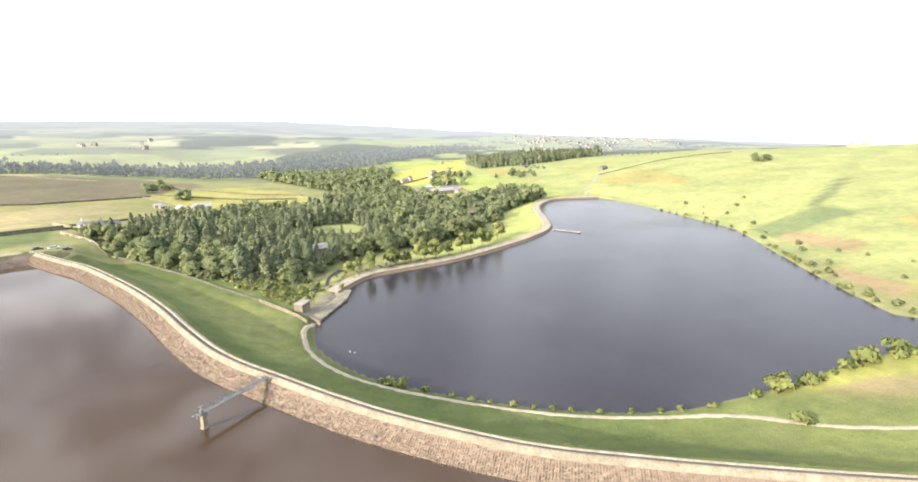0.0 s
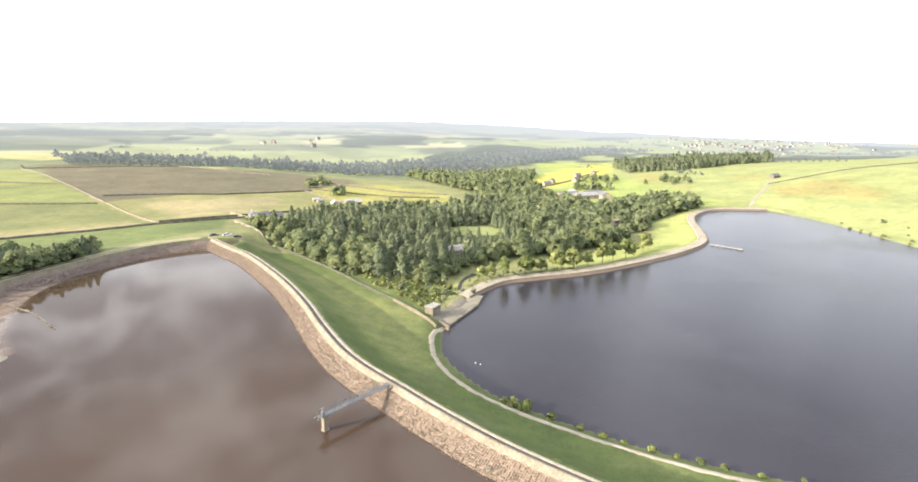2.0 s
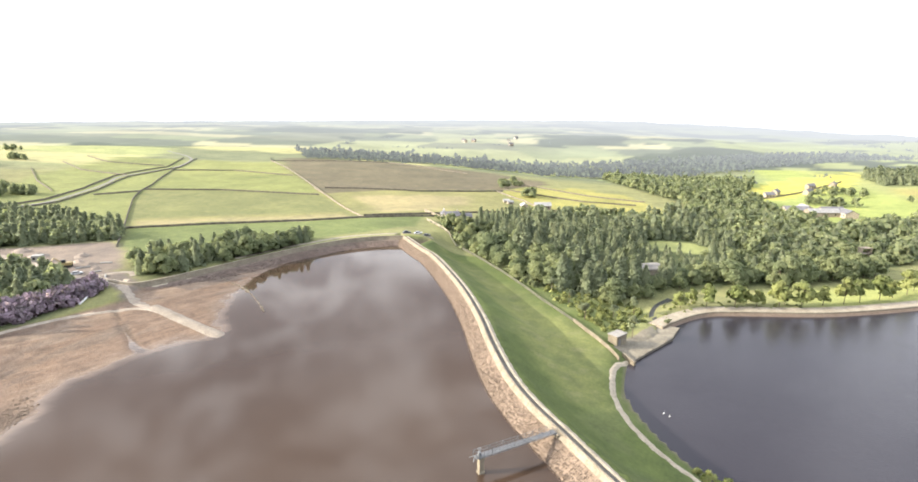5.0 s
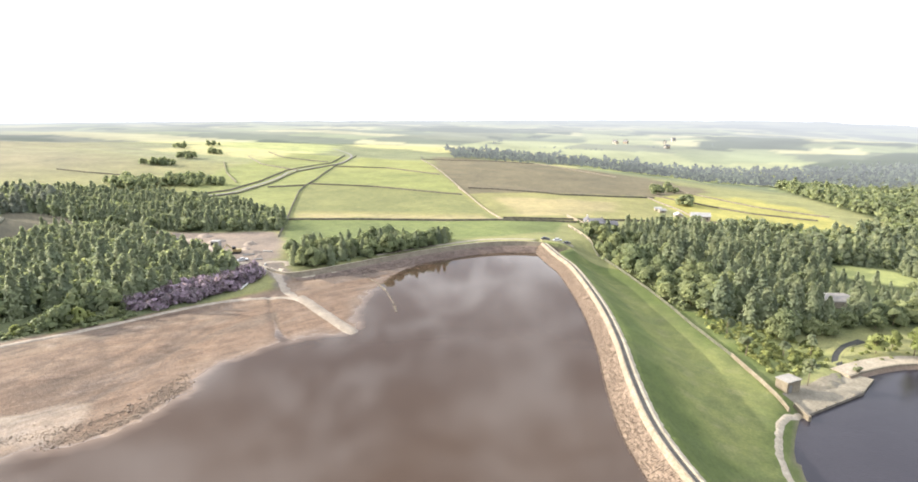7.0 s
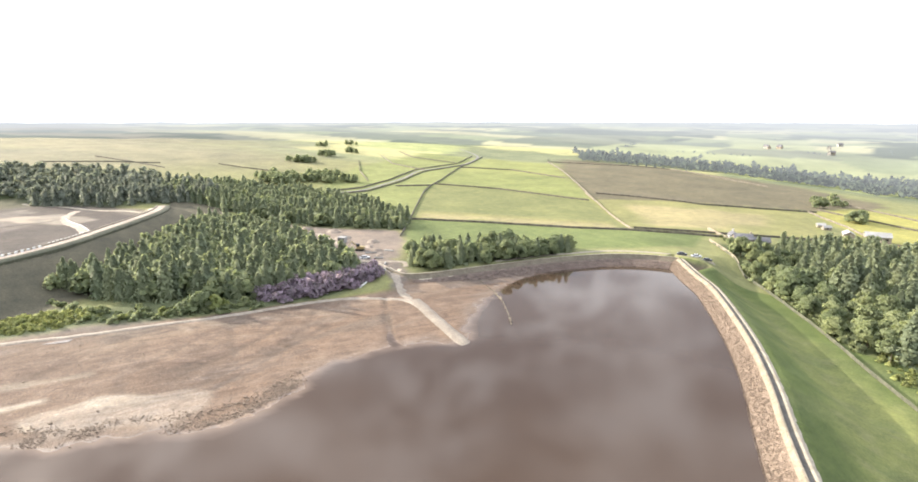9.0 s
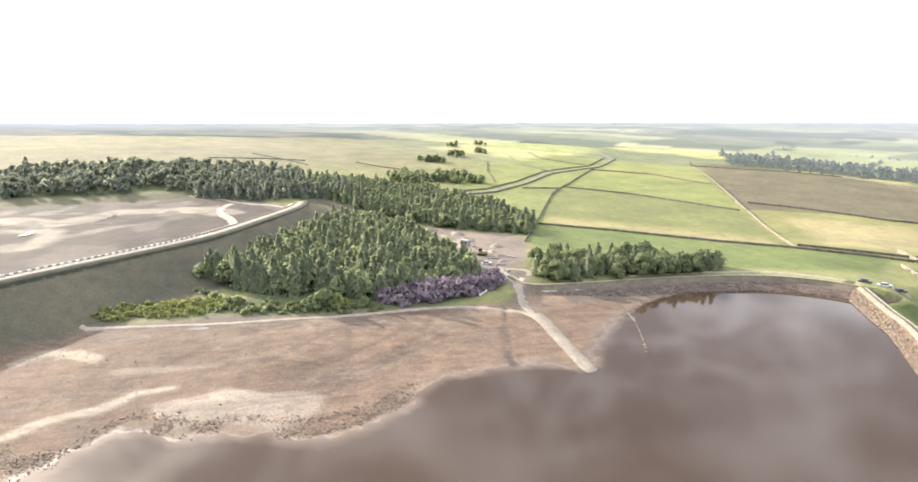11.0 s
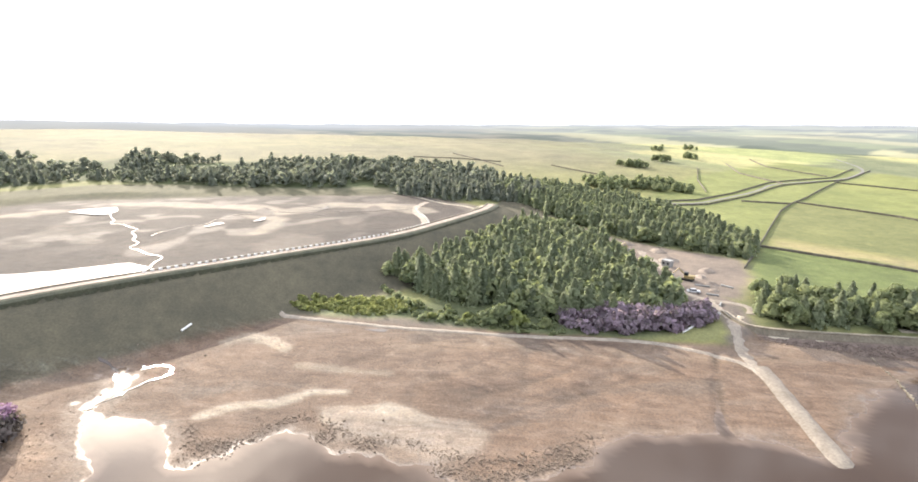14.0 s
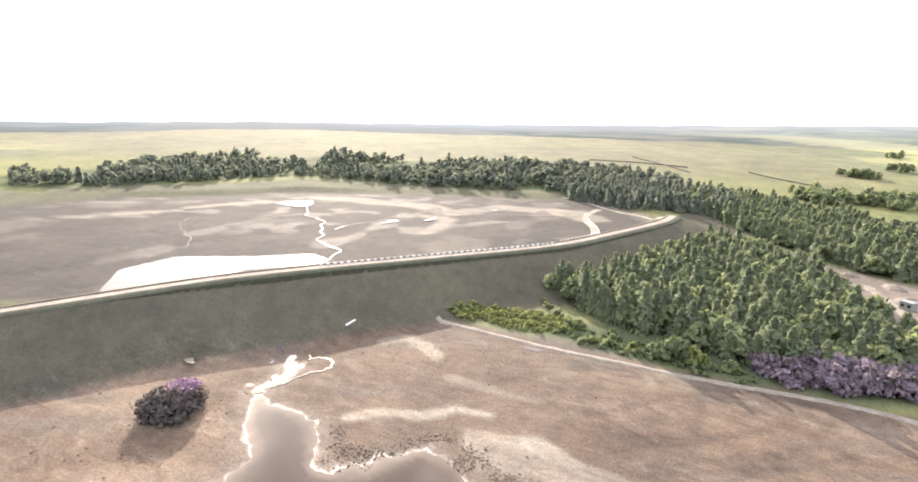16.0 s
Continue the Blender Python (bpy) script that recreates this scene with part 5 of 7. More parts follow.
MASS = {"conifer": [], "broad": [], "pale": [], "rhodo": [], "shore": [], "far": []}
SHRUB_CROWNS = [round_crown(90 + k, 2.3, 1.7, 5, 22, 0.36, 0.1) for k in range(3)]
FAR_SPRUCE = [spruce_crown(110 + k, 13.0 + k, 4.8, 14, 9, 2, 0.95) for k in range(4)]
FAR_ROUND = [round_crown(130 + k, 11.0, 5.2, 11, 16, 0.80, 0.2) for k in range(4)]
MID_ROUND = [round_crown(140 + k, 11.0, 5.2, 6, 11, 1.1, 0.2) for k in range(4)]
MID_SPRUCE = [spruce_crown(120 + k, 13.0 + k, 4.8, 9, 7, 2, 1.25) for k in range(4)]
TINY_ROUND = [round_crown(150 + k, 11.0, 5.5, 3, 6, 1.7, 0.15) for k in range(3)]


def mass(kind, crown, x, y, scale, turn, tall=1.0):
    v, f = crown
    c, s = math.cos(turn), math.sin(turn)
    w = np.column_stack([(v[:, 0] * c - v[:, 1] * s) * scale + x, (v[:, 0] * s + v[:, 1] * c) * scale + y, v[:, 2] * scale * tall + float(sheet_z(x, y)) - 0.4])
    n = crown_normals(v)
    MASS[kind].append((w, f, np.column_stack([n[:, 0] * c - n[:, 1] * s, n[:, 0] * s + n[:, 1] * c, n[:, 2]])))


def in_gap(x, y):
    """Open places in the main wood: the clearing, the sunken roof and the drain."""
    a = depth_in(x, y, CLEARING) < 0
    b = ((x - 8) / 8) ** 2 + ((y - 260) / 9) ** 2 > 1
    c = line_distance(x, y, ((9, 190), (10, 212), (12, 225), (17, 234)))[0] > 3
    d = ((x - 113) / 8) ** 2 + ((y - 324) / 18) ** 2 > 1
    e = ((x + 101) / 15) ** 2 + ((y - 309) / 21) ** 2 > 1
    return a & b & c & d & e


# main wood: spruce in the middle, broadleaf along the dam and the lake
x, y, r1, r2, r3 = scatter(WOOD_MAIN, 5.6, 3, in_gap)
back = (1 - 0.24 * smooth(y, 255, 300)) * (1 - 0.70 * np.exp(-((x - 24) / 26) ** 2 - ((y - 284) / 20) ** 2)) * (1 - 0.38 * np.exp(-((x - 7) / 9) ** 2 - ((y - 247) / 11) ** 2))
back *= 1 + 0.22 * wobble(x, y, 26, 2.0)
edge = depth_in(x, y, WOOD_MAIN)
south = line_distance(x, y, WOOD_MAIN[:7])[0]
fir = (south > 13 - 10 * smooth(x, -46, -28) * (1 - smooth(x, 12, 26)) + (10 - 6 * smooth(x, -46, -28)) * wobble(x, y, 15, 3.0)) & (r3 > 0.22) & (wobble(x, y, 33, 5.0) > -0.35) & (y < 420) & ((x < 45) | (r2 > 0.62))
near_s, near_b = 0, 0
order = np.argsort(south)
for i in order:
    if fir[i]:
        sc = (0.60 + 0.52 * r1[i]) * back[i]
        if near_s < 150 and y[i] < 330 and x[i] < 60:
            near_s += 1
            plant(SPRUCES, int(r2[i] * 997), x[i], y[i], sc, r2[i] * 6.28)
        else:
            mass("conifer", (FAR_SPRUCE if y[i] < 330 else MID_SPRUCE)[int(r2[i] * 997) % 4], x[i], y[i], sc, r2[i] * 6.28)
    else:
        sc = (0.48 + 0.60 * r1[i] * r3[i] + 0.18 * r1[i]) * back[i] * (1.32 if x[i] > 60 else 1.08)
        if near_b < 190 and south[i] < 30:
            near_b += 1
            plant(ROUNDS, int(r2[i] * 997), x[i], y[i], sc, r2[i] * 6.28)
        else:
            mass("broad", (FAR_ROUND if south[i] < 60 else MID_ROUND)[int(r2[i] * 997) % 4], x[i], y[i], sc * 1.05, r2[i] * 6.28)

# bushes and saplings against the wall at the dam's toe
rng = np.random.default_rng(17)
for q in resample(np.array(((-92, 281), (-72, 259.5), (-53.5, 237), (-37, 216))), 2.6):
    mass("broad", SHRUB_CROWNS[int(rng.integers(3))], q[0] + rng.normal(1.6, 0.8), q[1] + rng.normal(0.8, 0.8), rng.uniform(0.7, 1.5), rng.uniform(0, 6))

# strip of broadleaf behind the north embankment
x, y, r1, r2, r3 = scatter(WOOD_STRIP, 4.0, 5)
for i in range(len(x)):
    if r3[i] < 0.3:
        plant(SPRUCES, int(r2[i] * 997), x[i], y[i], 0.46 + 0.22 * r1[i], r2[i] * 6.28)
    else:
        plant(ROUNDS, int(r2[i] * 997), x[i], y[i], 0.46 + 0.36 * r1[i], r2[i] * 6.28)

# dark plantations west of the mud and beside the lane
for area, seed, gap, lo in ((WOOD_WEST, 7, 3.9, 0.56), (WOOD_ROAD, 8, 4.2, 0.46)):
    x, y, r1, r2, r3 = scatter(area, gap, seed, lambda a, b: line_distance(a, b, CREST_B_LINE)[0] > 19)
    front = line_distance(x, y, WOOD_WEST[:4] + WOOD_WEST[-3:])[0]
    for i in range(len(x)):
        sc = (lo + 0.35 * r1[i]) * (0.72 if line_distance(x[i:i + 1], y[i:i + 1], CREST_B_LINE)[0][0] < 31 else 1.0)
        if r3[i] < 0.38:
            mass("broad", FAR_ROUND[int(r2[i] * 997) % 4], x[i], y[i], sc, r2[i] * 6.28)
        elif area is WOOD_WEST and front[i] < 9 and near_s < 240:
            near_s += 1
            plant(SPRUCES, int(r2[i] * 997), x[i], y[i], sc, r2[i] * 6.28)
        else:
            mass("conifer", FAR_SPRUCE[int(r2[i] * 997) % 4], x[i], y[i], sc, r2[i] * 6.28)

# woods beyond the drained lake, the plantation on the hill, the valley side
for area, gap, seed, kind, crowns, lo in ((WOOD_FAR_SHORE, 7.5, 11, "shore", MID_ROUND, 0.62), (WOOD_BLOCK, 5.4, 14, "shore", MID_SPRUCE, 0.62), (WOOD_PLANTATION, 8.0, 12, "conifer", MID_SPRUCE, 0.75),
                                          (WOOD_VALLEY, 8.5, 13, "broad", MID_ROUND, 0.8)):
    x, y, r1, r2, r3 = scatter(area, gap, seed)
    thin = (wobble(x, y, 38, 6.0) < -0.30) & (area is WOOD_FAR_SHORE)
    for i in np.flatnonzero(~thin):
        pick_from = MID_SPRUCE if r3[i] < 0.12 else crowns
        mass(kind, pick_from[int(r2[i] * 997) % 4], x[i], y[i], (lo - 0.2 + 0.55 * r1[i]) * (1 + 0.25 * float(wobble(x[i:i + 1], y[i:i + 1], 40, 1.0)[0])), r2[i] * 6.28)
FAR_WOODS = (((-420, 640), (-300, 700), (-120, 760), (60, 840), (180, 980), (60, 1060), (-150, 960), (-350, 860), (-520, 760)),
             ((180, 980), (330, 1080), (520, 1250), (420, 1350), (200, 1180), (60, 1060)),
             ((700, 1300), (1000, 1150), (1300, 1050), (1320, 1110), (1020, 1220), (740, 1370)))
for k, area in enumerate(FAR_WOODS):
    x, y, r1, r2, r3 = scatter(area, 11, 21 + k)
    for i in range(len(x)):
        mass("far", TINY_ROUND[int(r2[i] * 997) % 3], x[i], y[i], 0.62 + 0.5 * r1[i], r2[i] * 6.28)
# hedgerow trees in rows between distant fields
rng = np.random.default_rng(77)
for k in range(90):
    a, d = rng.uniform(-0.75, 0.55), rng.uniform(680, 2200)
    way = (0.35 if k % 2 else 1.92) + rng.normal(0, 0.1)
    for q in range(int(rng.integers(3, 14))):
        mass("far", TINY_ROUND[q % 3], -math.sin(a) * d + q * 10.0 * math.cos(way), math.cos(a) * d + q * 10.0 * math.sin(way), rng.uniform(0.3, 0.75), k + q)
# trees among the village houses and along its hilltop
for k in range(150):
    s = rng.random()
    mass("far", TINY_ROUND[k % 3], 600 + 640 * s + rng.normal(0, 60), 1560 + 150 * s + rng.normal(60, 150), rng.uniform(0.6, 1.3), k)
# copses beside the winding lane
for cx, cy, n, w in ((-452, 231, 44, 22), (-450, 276, 30, 18), (-424, 280, 10, 10), (-565, 310, 20, 16), (-608, 364, 9, 9), (-640, 420, 9, 9), (-735, 430, 6, 12), (-750, 490, 6, 12), (-440, 262, 10, 16), (-85, 470, 9, 9),
                     (452, 412, 5, 7), (-118, 522, 8, 20), (160, 545, 14, 22), (190, 620, 14, 30), (250, 560, 10, 30)):
    for k in range(n):
        mass("broad", FAR_ROUND[k % 4], cx + rng.normal(0, w * 0.5), cy + rng.normal(0, w * 0.5), rng.uniform(0.5, 0.85), rng.uniform(0, 6))

RHODO_CROWNS = [round_crown(200 + k, 3.4, 2.3, 6, 58, 0.34, 0.05) for k in range(5)]
# rhododendron bank in flower, and one bush on the drained bed
x, y, r1, r2, r3 = scatter(((-181, 97), (-174, 103), (-170.5, 125), (-171, 138), (-178, 142), (-182, 120), (-186, 103)), 2.0, 31)
for i in range(len(x)):
    mass("rhodo", RHODO_CROWNS[i % 5], x[i], y[i], 1.15 + 0.6 * r1[i], r2[i] * 6.28)

# open-grown trees and scrub near the valve hut
for k, (tx, ty, sc) in enumerate(((22.5, 213.5, 0.85), (32, 218, 0.95), (42, 220.5, 1.0), (50, 224, 0.85), (58, 226, 1.0), (66, 229, 1.05), (74, 233, 0.9), (82, 237, 1.0),
                                  (89, 242, 0.95), (61, 231, 0.8), (46, 228, 0.9), (97, 247, 1.0), (27, 222, 0.7), (104, 254, 0.9), (112, 262, 1.0), (118, 271, 0.9))):
    plant(BIRCHES, k, tx - 3.0, ty + 5.0, sc * 1.12, k * 1.3)
for k, (tx, ty, sc) in enumerate(((-13.3, 191, 1.0), (2.6, 184.5, 1.0), (-20, 203, 0.9), (-4, 203, 0.8), (3, 208, 0.9), (-28, 214, 0.85), (14.5, 201, 0.6))):
    plant(PINES, k, tx, ty, sc, k * 2.1)
x, y, r1, r2, r3 = scatter(((-33, 216), (-14, 192), (-6, 180), (-2, 186), (7, 197), (8.5, 213), (4, 219), (-12, 218), (-30, 224)), 2.6, 41)
for i in range(len(x)):
    if r3[i] < 0.62:
        mass("pale", SHRUB_CROWNS[int(r2[i] * 97) % 3], x[i], y[i], 0.4 + 0.4 * r1[i], r2[i] * 6.28)
    elif r3[i] < 0.80:
        plant(SHRUBS, int(r2[i] * 97), x[i], y[i], 0.4 + 0.5 * r1[i], r2[i] * 6.28)
x, y, r1, r2, r3 = scatter(((13, 205), (19, 211), (40, 224), (70, 236), (60, 240), (20, 236), (13, 222)), 4.5, 42)
for i in range(len(x)):
    plant(SHRUBS, int(r2[i] * 97), x[i], y[i], 0.22 + 0.22 * r1[i], r2[i] * 6.28)
# bushes along the lower lake's near shore
for k, (tx, ty, sc) in enumerate(((90, 80.5, 0.7), (104, 81, 0.9), (113, 81.3, 1.5), (117, 82, 0.9), (123, 82.5, 1.0), (141, 86, 1.0), (150, 87, 1.6), (153, 88, 1.2), (162, 88, 1.6),
                                  (169, 88.5, 1.2), (102.4, 67.4, 1.0), (129, 84, 0.8), (135, 85, 0.7), (146, 87, 0.9), (18, 115.8, 0.9), (20.5, 113.8, 1.15), (26, 109.7, 0.75), (32, 105, 0.55),
                                  (16, 118, 0.6), (36, 102, 0.6), (40, 99.6, 0.5), (45, 96.5, 0.6), (49, 94, 0.5), (53, 92, 0.6), (57, 89.8, 0.5), (63, 87, 0.5), (70, 85, 0.6), (77, 83, 0.5), (82, 82, 0.6))):
    plant(SHRUBS, k, tx, ty, sc * (1.3 if tx > 100 and sc > 0.95 else 0.95), k * 1.7)
# garden bushes round the farmhouse
for k, (tx, ty, sc) in enumerate(((-112, 314, 0.7), (-108, 310, 0.9), (-99, 311, 1.0), (-116, 320, 0.6), (-100, 327, 0.9), (-107, 329, 0.8), (-94, 317, 1.1), (-97, 307, 0.9))):
    plant(DARK_SHRUBS, k, tx, ty, sc, k * 1.9)
# scrub along the far shore of the lower lake
rng = np.random.default_rng(5)
for k in range(70):
    s = rng.integers(15, 21)
    f = rng.random()
    px = LOW_SHORE[s][0] * (1 - f) + LOW_SHORE[s + 1][0] * f
    py = LOW_SHORE[s][1] * (1 - f) + LOW_SHORE[s + 1][1] * f
    plant(SHRUBS if k % 2 else DARK_SHRUBS, k, px + 1.2 + abs(rng.normal(0, 3 if k % 4 else 26)), py + rng.normal(0, 2), rng.uniform(0.30, 0.80), k)
# rough green bank below the west wood
x, y, r1, r2, r3 = scatter(((-206, 15), (-211, 24), (-211, 38), (-205, 55), (-197, 56.5), (-194, 43), (-201, 20)), 1.8, 44)
for i in range(len(x)):
    mass("pale", SHRUB_CROWNS[int(r2[i] * 97) % 3], x[i], y[i], 0.45 + 0.45 * r1[i], r2[i] * 6.28)
x, y, r1, r2, r3 = scatter(((-222, 44), (-202, 57), (-192, 71), (-182, 84), (-177, 97), (-171, 97), (-177, 80), (-186, 60), (-196, 47), (-210, 47)), 3.0, 45)
for i in range(len(x)):
    mass("broad", SHRUB_CROWNS[int(r2[i] * 97) % 3], x[i], y[i], 0.5 + 0.9 * r1[i] * r3[i], r2[i] * 6.28)
for k, (tx, ty, sc) in enumerate(((-190, 60, 0.9), (-182, 80, 1.7), (-181, 84, 1.8), (-184, 77, 1.5), (-186, 70, 0.9), (-178, 92, 0.9), (-196, 52, 0.8))):
    plant(DARK_SHRUBS if k % 2 else SHRUBS, k, tx, ty, sc, k * 1.1)
bush = holder("rhododendron_bush", -139, -31, float(sheet_z(-139, -31)) - 0.3)
crown = round_crown(301, 4.7, 7.6, 40, 110, 0.36, 0.02)
round_off(part("foliage", ([tuple(v) for v in crown[0]], crown[1]), BACKLIT_LEAF, bush), crown_normals(crown[0]))
crown = round_crown(302, 1.6, 4.2, 12, 60, 0.30, 0.05)
part("blossom", ([(v[0] - 2.6, v[1] + 0.6, v[2] + 3.2) for v in crown[0]], crown[1]), PINK, bush, "pink blossom")
part("stem", trunk_mesh(90, 2.5, 0.2, 0.1, 3), BARK, bush)
tagged(bush, "broad rhododendron mound, leaves darkened as backlit, pink blossom on bare mud", "shrub")
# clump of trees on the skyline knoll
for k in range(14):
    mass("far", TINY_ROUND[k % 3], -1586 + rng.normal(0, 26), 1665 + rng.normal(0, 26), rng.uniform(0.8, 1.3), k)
for kind, mat, label, cat in (("shore", HAZED_LEAF, "mixed woodland beyond the drained lake, haze greyed into its leaves", "trees"), ("pale", PALE_FAR, "low bright green scrub and young shrubs", "shrubs"), ("conifer", CONIFER_FAR, "dense dark green spruce plantation", "trees"), ("broad", BROAD_FAR, "dense mid-green broadleaf woodland", "trees"),
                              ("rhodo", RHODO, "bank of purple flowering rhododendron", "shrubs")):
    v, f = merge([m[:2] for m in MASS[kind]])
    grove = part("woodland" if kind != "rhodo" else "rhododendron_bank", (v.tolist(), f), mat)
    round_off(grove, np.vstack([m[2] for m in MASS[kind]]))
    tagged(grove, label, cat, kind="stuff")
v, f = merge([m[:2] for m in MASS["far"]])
# valley trees get the same painted haze glow as the far hills
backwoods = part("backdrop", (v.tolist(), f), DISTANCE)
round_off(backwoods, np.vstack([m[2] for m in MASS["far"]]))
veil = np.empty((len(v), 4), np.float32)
veil[:, :3], veil[:, 3] = (0.088, 0.112, 0.072), haze_glow_share(v[:, 0], v[:, 1], 520)
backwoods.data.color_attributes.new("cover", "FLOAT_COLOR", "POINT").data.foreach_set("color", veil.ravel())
tagged(backwoods, "far blue-green woodland along the valley under painted haze", "backdrop", kind="structure")
# prototypes that found no place are taken away
for group_ in (SPRUCES, ROUNDS, BIRCHES, PINES, SHRUBS, DARK_SHRUBS):
    for p in group_:
        if p not in used:
            for o in (*p.children, p):
                bpy.data.objects.remove(o)

# ---- field walls and fences ----
def on_ground(line, step=3.0):
    p = resample(line, step)
    return np.column_stack([p, sheet_z(p[:, 0], p[:, 1])])


def field_wall(line, label, h=1.05, w=0.5, mat=DRY_STONE, rough=0.07, name="field_wall"):
    ob = part(name, swept(on_ground(line), [(w * 0.5, -0.5), (w * 0.32, h), (0, h + 0.12), (-w * 0.32, h), (-w * 0.5, -0.5)], rough, 2.0), mat)
    return tagged(ob, label, "wall", "field walls")


GREY_WALL = "dark grey dry-stone wall between pastures"
for line in (((-224, 190), (-258, 222.5), (-227, 243.5), (-198, 262.5), (-153, 294.5)), ((-153, 294.5), (-122, 316), (-104, 330)),
             ((-258, 222.5), (-300, 262), (-341, 301), (-362, 326), (-384, 357)), ((-384, 357), (-418, 400), (-452, 444), (-478, 476)),
             ((-366, 334), (-310, 355), (-229, 366)), ((-452, 446), (-398, 470), (-313, 453)), ((-157, 302), (-122, 327.5), (-90, 363), (-78, 376)),
             ((-436, 583), (-330, 478), (-225, 368)), ((-244, 398), (-171, 425), (-112, 481)), ((-114, 492), (-40, 470), (3, 475)), ((-61, 402), (-11, 401), (34, 440)),
             ((-118, 478), (-85, 440), (-61, 402)), ((-110, 545), (-40, 510), (10, 500)), ((-480, 640), (-436, 583), (-300, 640), (-180, 590)),
             ((-372, 240), (-372, 270), (-395, 316), (-445, 386), (-470, 470), (-536, 565)), ((-388, 240), (-388, 272), (-412, 318), (-462, 388), (-488, 472), (-552, 560)),
             ((-378, 300), (-362, 326)), ((-420, 300), (-480, 330), (-560, 380)), ((-455, 395), (-520, 400), (-600, 440)), ((-500, 480), (-570, 470), (-640, 500))):
    field_wall(line, GREY_WALL)
for line in (((-613, 83), (-605, 123), (-581, 172)), ((-561, 219), (-529, 233), (-507, 247)), ((-655, 132), (-600, 150), (-544, 166))):
    field_wall(line, "low dark wall across open moorland", 0.9)
field_wall(((-153, 294.5), (-225, 368.4), (-250, 392)), "pale fence line along the pasture's edge", 1.0, 0.35, PALE_STONE)
field_wall(((-130, 336), (-117, 322), (-103, 306)), "pale stone garden wall beside the farmhouse", 1.6, 0.6, PALE_STONE, 0.03)
field_wall(((-116, 304), (-95, 281), (-74.5, 259.5), (-56, 237), (-39, 215), (-27, 200), (-16.6, 188)), "dark greenish dry-stone wall along the dam's toe", 0.9, 0.4, DARK_WALL_STONE)
field_wall(((-116, 304), (-104, 291), (-92, 278)), "pale coped stone wall beside the dam's toe", 1.25, 0.5, PALE_STONE, 0.02)
field_wall(((-16.6, 188), (-8.5, 177), (-0.8, 166)), "pale coped stone wall running down to the hut", 1.1, 0.5, PALE_STONE, 0.02)
field_wall(((100, 560), (160, 640), (240, 775)), "grey stone wall along a far lane", 1.3, 0.7)
field_wall(((313, 487), (420, 520), (560, 560)), GREY_WALL, 0.8, 0.4)


# ---- footbridge to the draw-off pier ----
def footbridge():
    a, b = Vector((-23.7, 91.3, 0)), Vector((-11.3, 103.9, 0))
    d = (b - a).normalized()
    ln = (b - a).length
    top = holder("footbridge", -22.5, 92.1, MID_Z, math.degrees(math.atan2(d.y, d.x)))
    # along local x: from the pier to the crest
    x0, x1, zd = -1.2, ln - 1.7, CREST_Z + 0.15 - MID_Z
    bm = bmesh.new()
    box(bm, 0, 0, -3.0, 1.25, 1.1, 3.4, 0.08)
    box(bm, 0, 0, 0.4, 1.0, 0.9, zd - 0.85, 0.06)
    box(bm, 0, 0, zd - 0.45, 1.3, 1.3, 0.3, 0.05)
    part("pier", bm, PALE_STONE, top, "pale square masonry pier")
    bm = bmesh.new()
    box(bm, (x0 + x1) / 2, 0, zd, x1 - x0, 1.15, 0.07)
    part("deck", bm, STEEL, top)
    for s in (-0.62, 0.62):
        bm = bmesh.new()
        for z in (zd - 0.12, zd + 0.62, zd + 1.15):
            bar(bm, (x0, s, z), (x1, s, z), 0.04, 6)
        n = 11
        for k in range(n + 1):
            px = x0 + (x1 - x0) * k / n
            bar(bm, (px, s, zd - 0.12), (px, s, zd + 1.15), 0.045, 5)
            if k < n:
                q = x0 + (x1 - x0) * (k + 1) / n
                bar(bm, (px, s, zd - 0.12 if k % 2 else zd + 1.1), (q, s, zd + 1.1 if k % 2 else zd - 0.12), 0.035, 5)
        part("railing", bm, STEEL, top)
    bm = bmesh.new()
    box(bm, -0.3, 0, zd + 0.07, 0.5, 0.5, 0.8, 0.04)
    bar(bm, (-0.3, 0, zd + 0.8), (-0.3, 0, zd + 1.6), 0.06)
    for k in range(6):
        t0, t1 = k * math.pi / 3, (k + 1) * math.pi / 3
        bar(bm, (-0.3 + 0.35 * math.cos(t0), 0.35 * math.sin(t0), zd + 1.5), (-0.3 + 0.35 * math.cos(t1), 0.35 * math.sin(t1), zd + 1.5), 0.04, 5)
    bar(bm, (-1.9, -0.7, zd - 0.1), (-1.2, 0.0, zd + 0.4), 0.06)
    bar(bm, (-1.9, 0.7, zd - 0.1), (-1.2, 0.0, zd + 0.4), 0.06)
    part("valve_gear", bm, STEEL, top, "grey valve spindle and handwheel")
    bm = bmesh.new()
    box(bm, x1 + 0.6, 0, -1.0, 1.6, 2.4, zd + 0.9, 0.06)
    part("abutment", bm, PALE_STONE, top)
    return tagged(top, "grey steel lattice footbridge out to a pale masonry pier", "footbridge")


footbridge()
marker = holder("marker_post", 8.0, 77.8, MID_Z)
bm = bmesh.new()
box(bm, 0, 0, -1.0, 0.7, 0.7, 1.9, 0.06)
part("post", bm, CONCRETE, marker)
bm = bmesh.new()
box(bm, 0, 0, 0.9, 0.85, 0.85, 0.18, 0.04)
part("cap", bm, PALE_STONE, marker)
tagged(marker, "short square concrete post at the dam's waterline", "post")


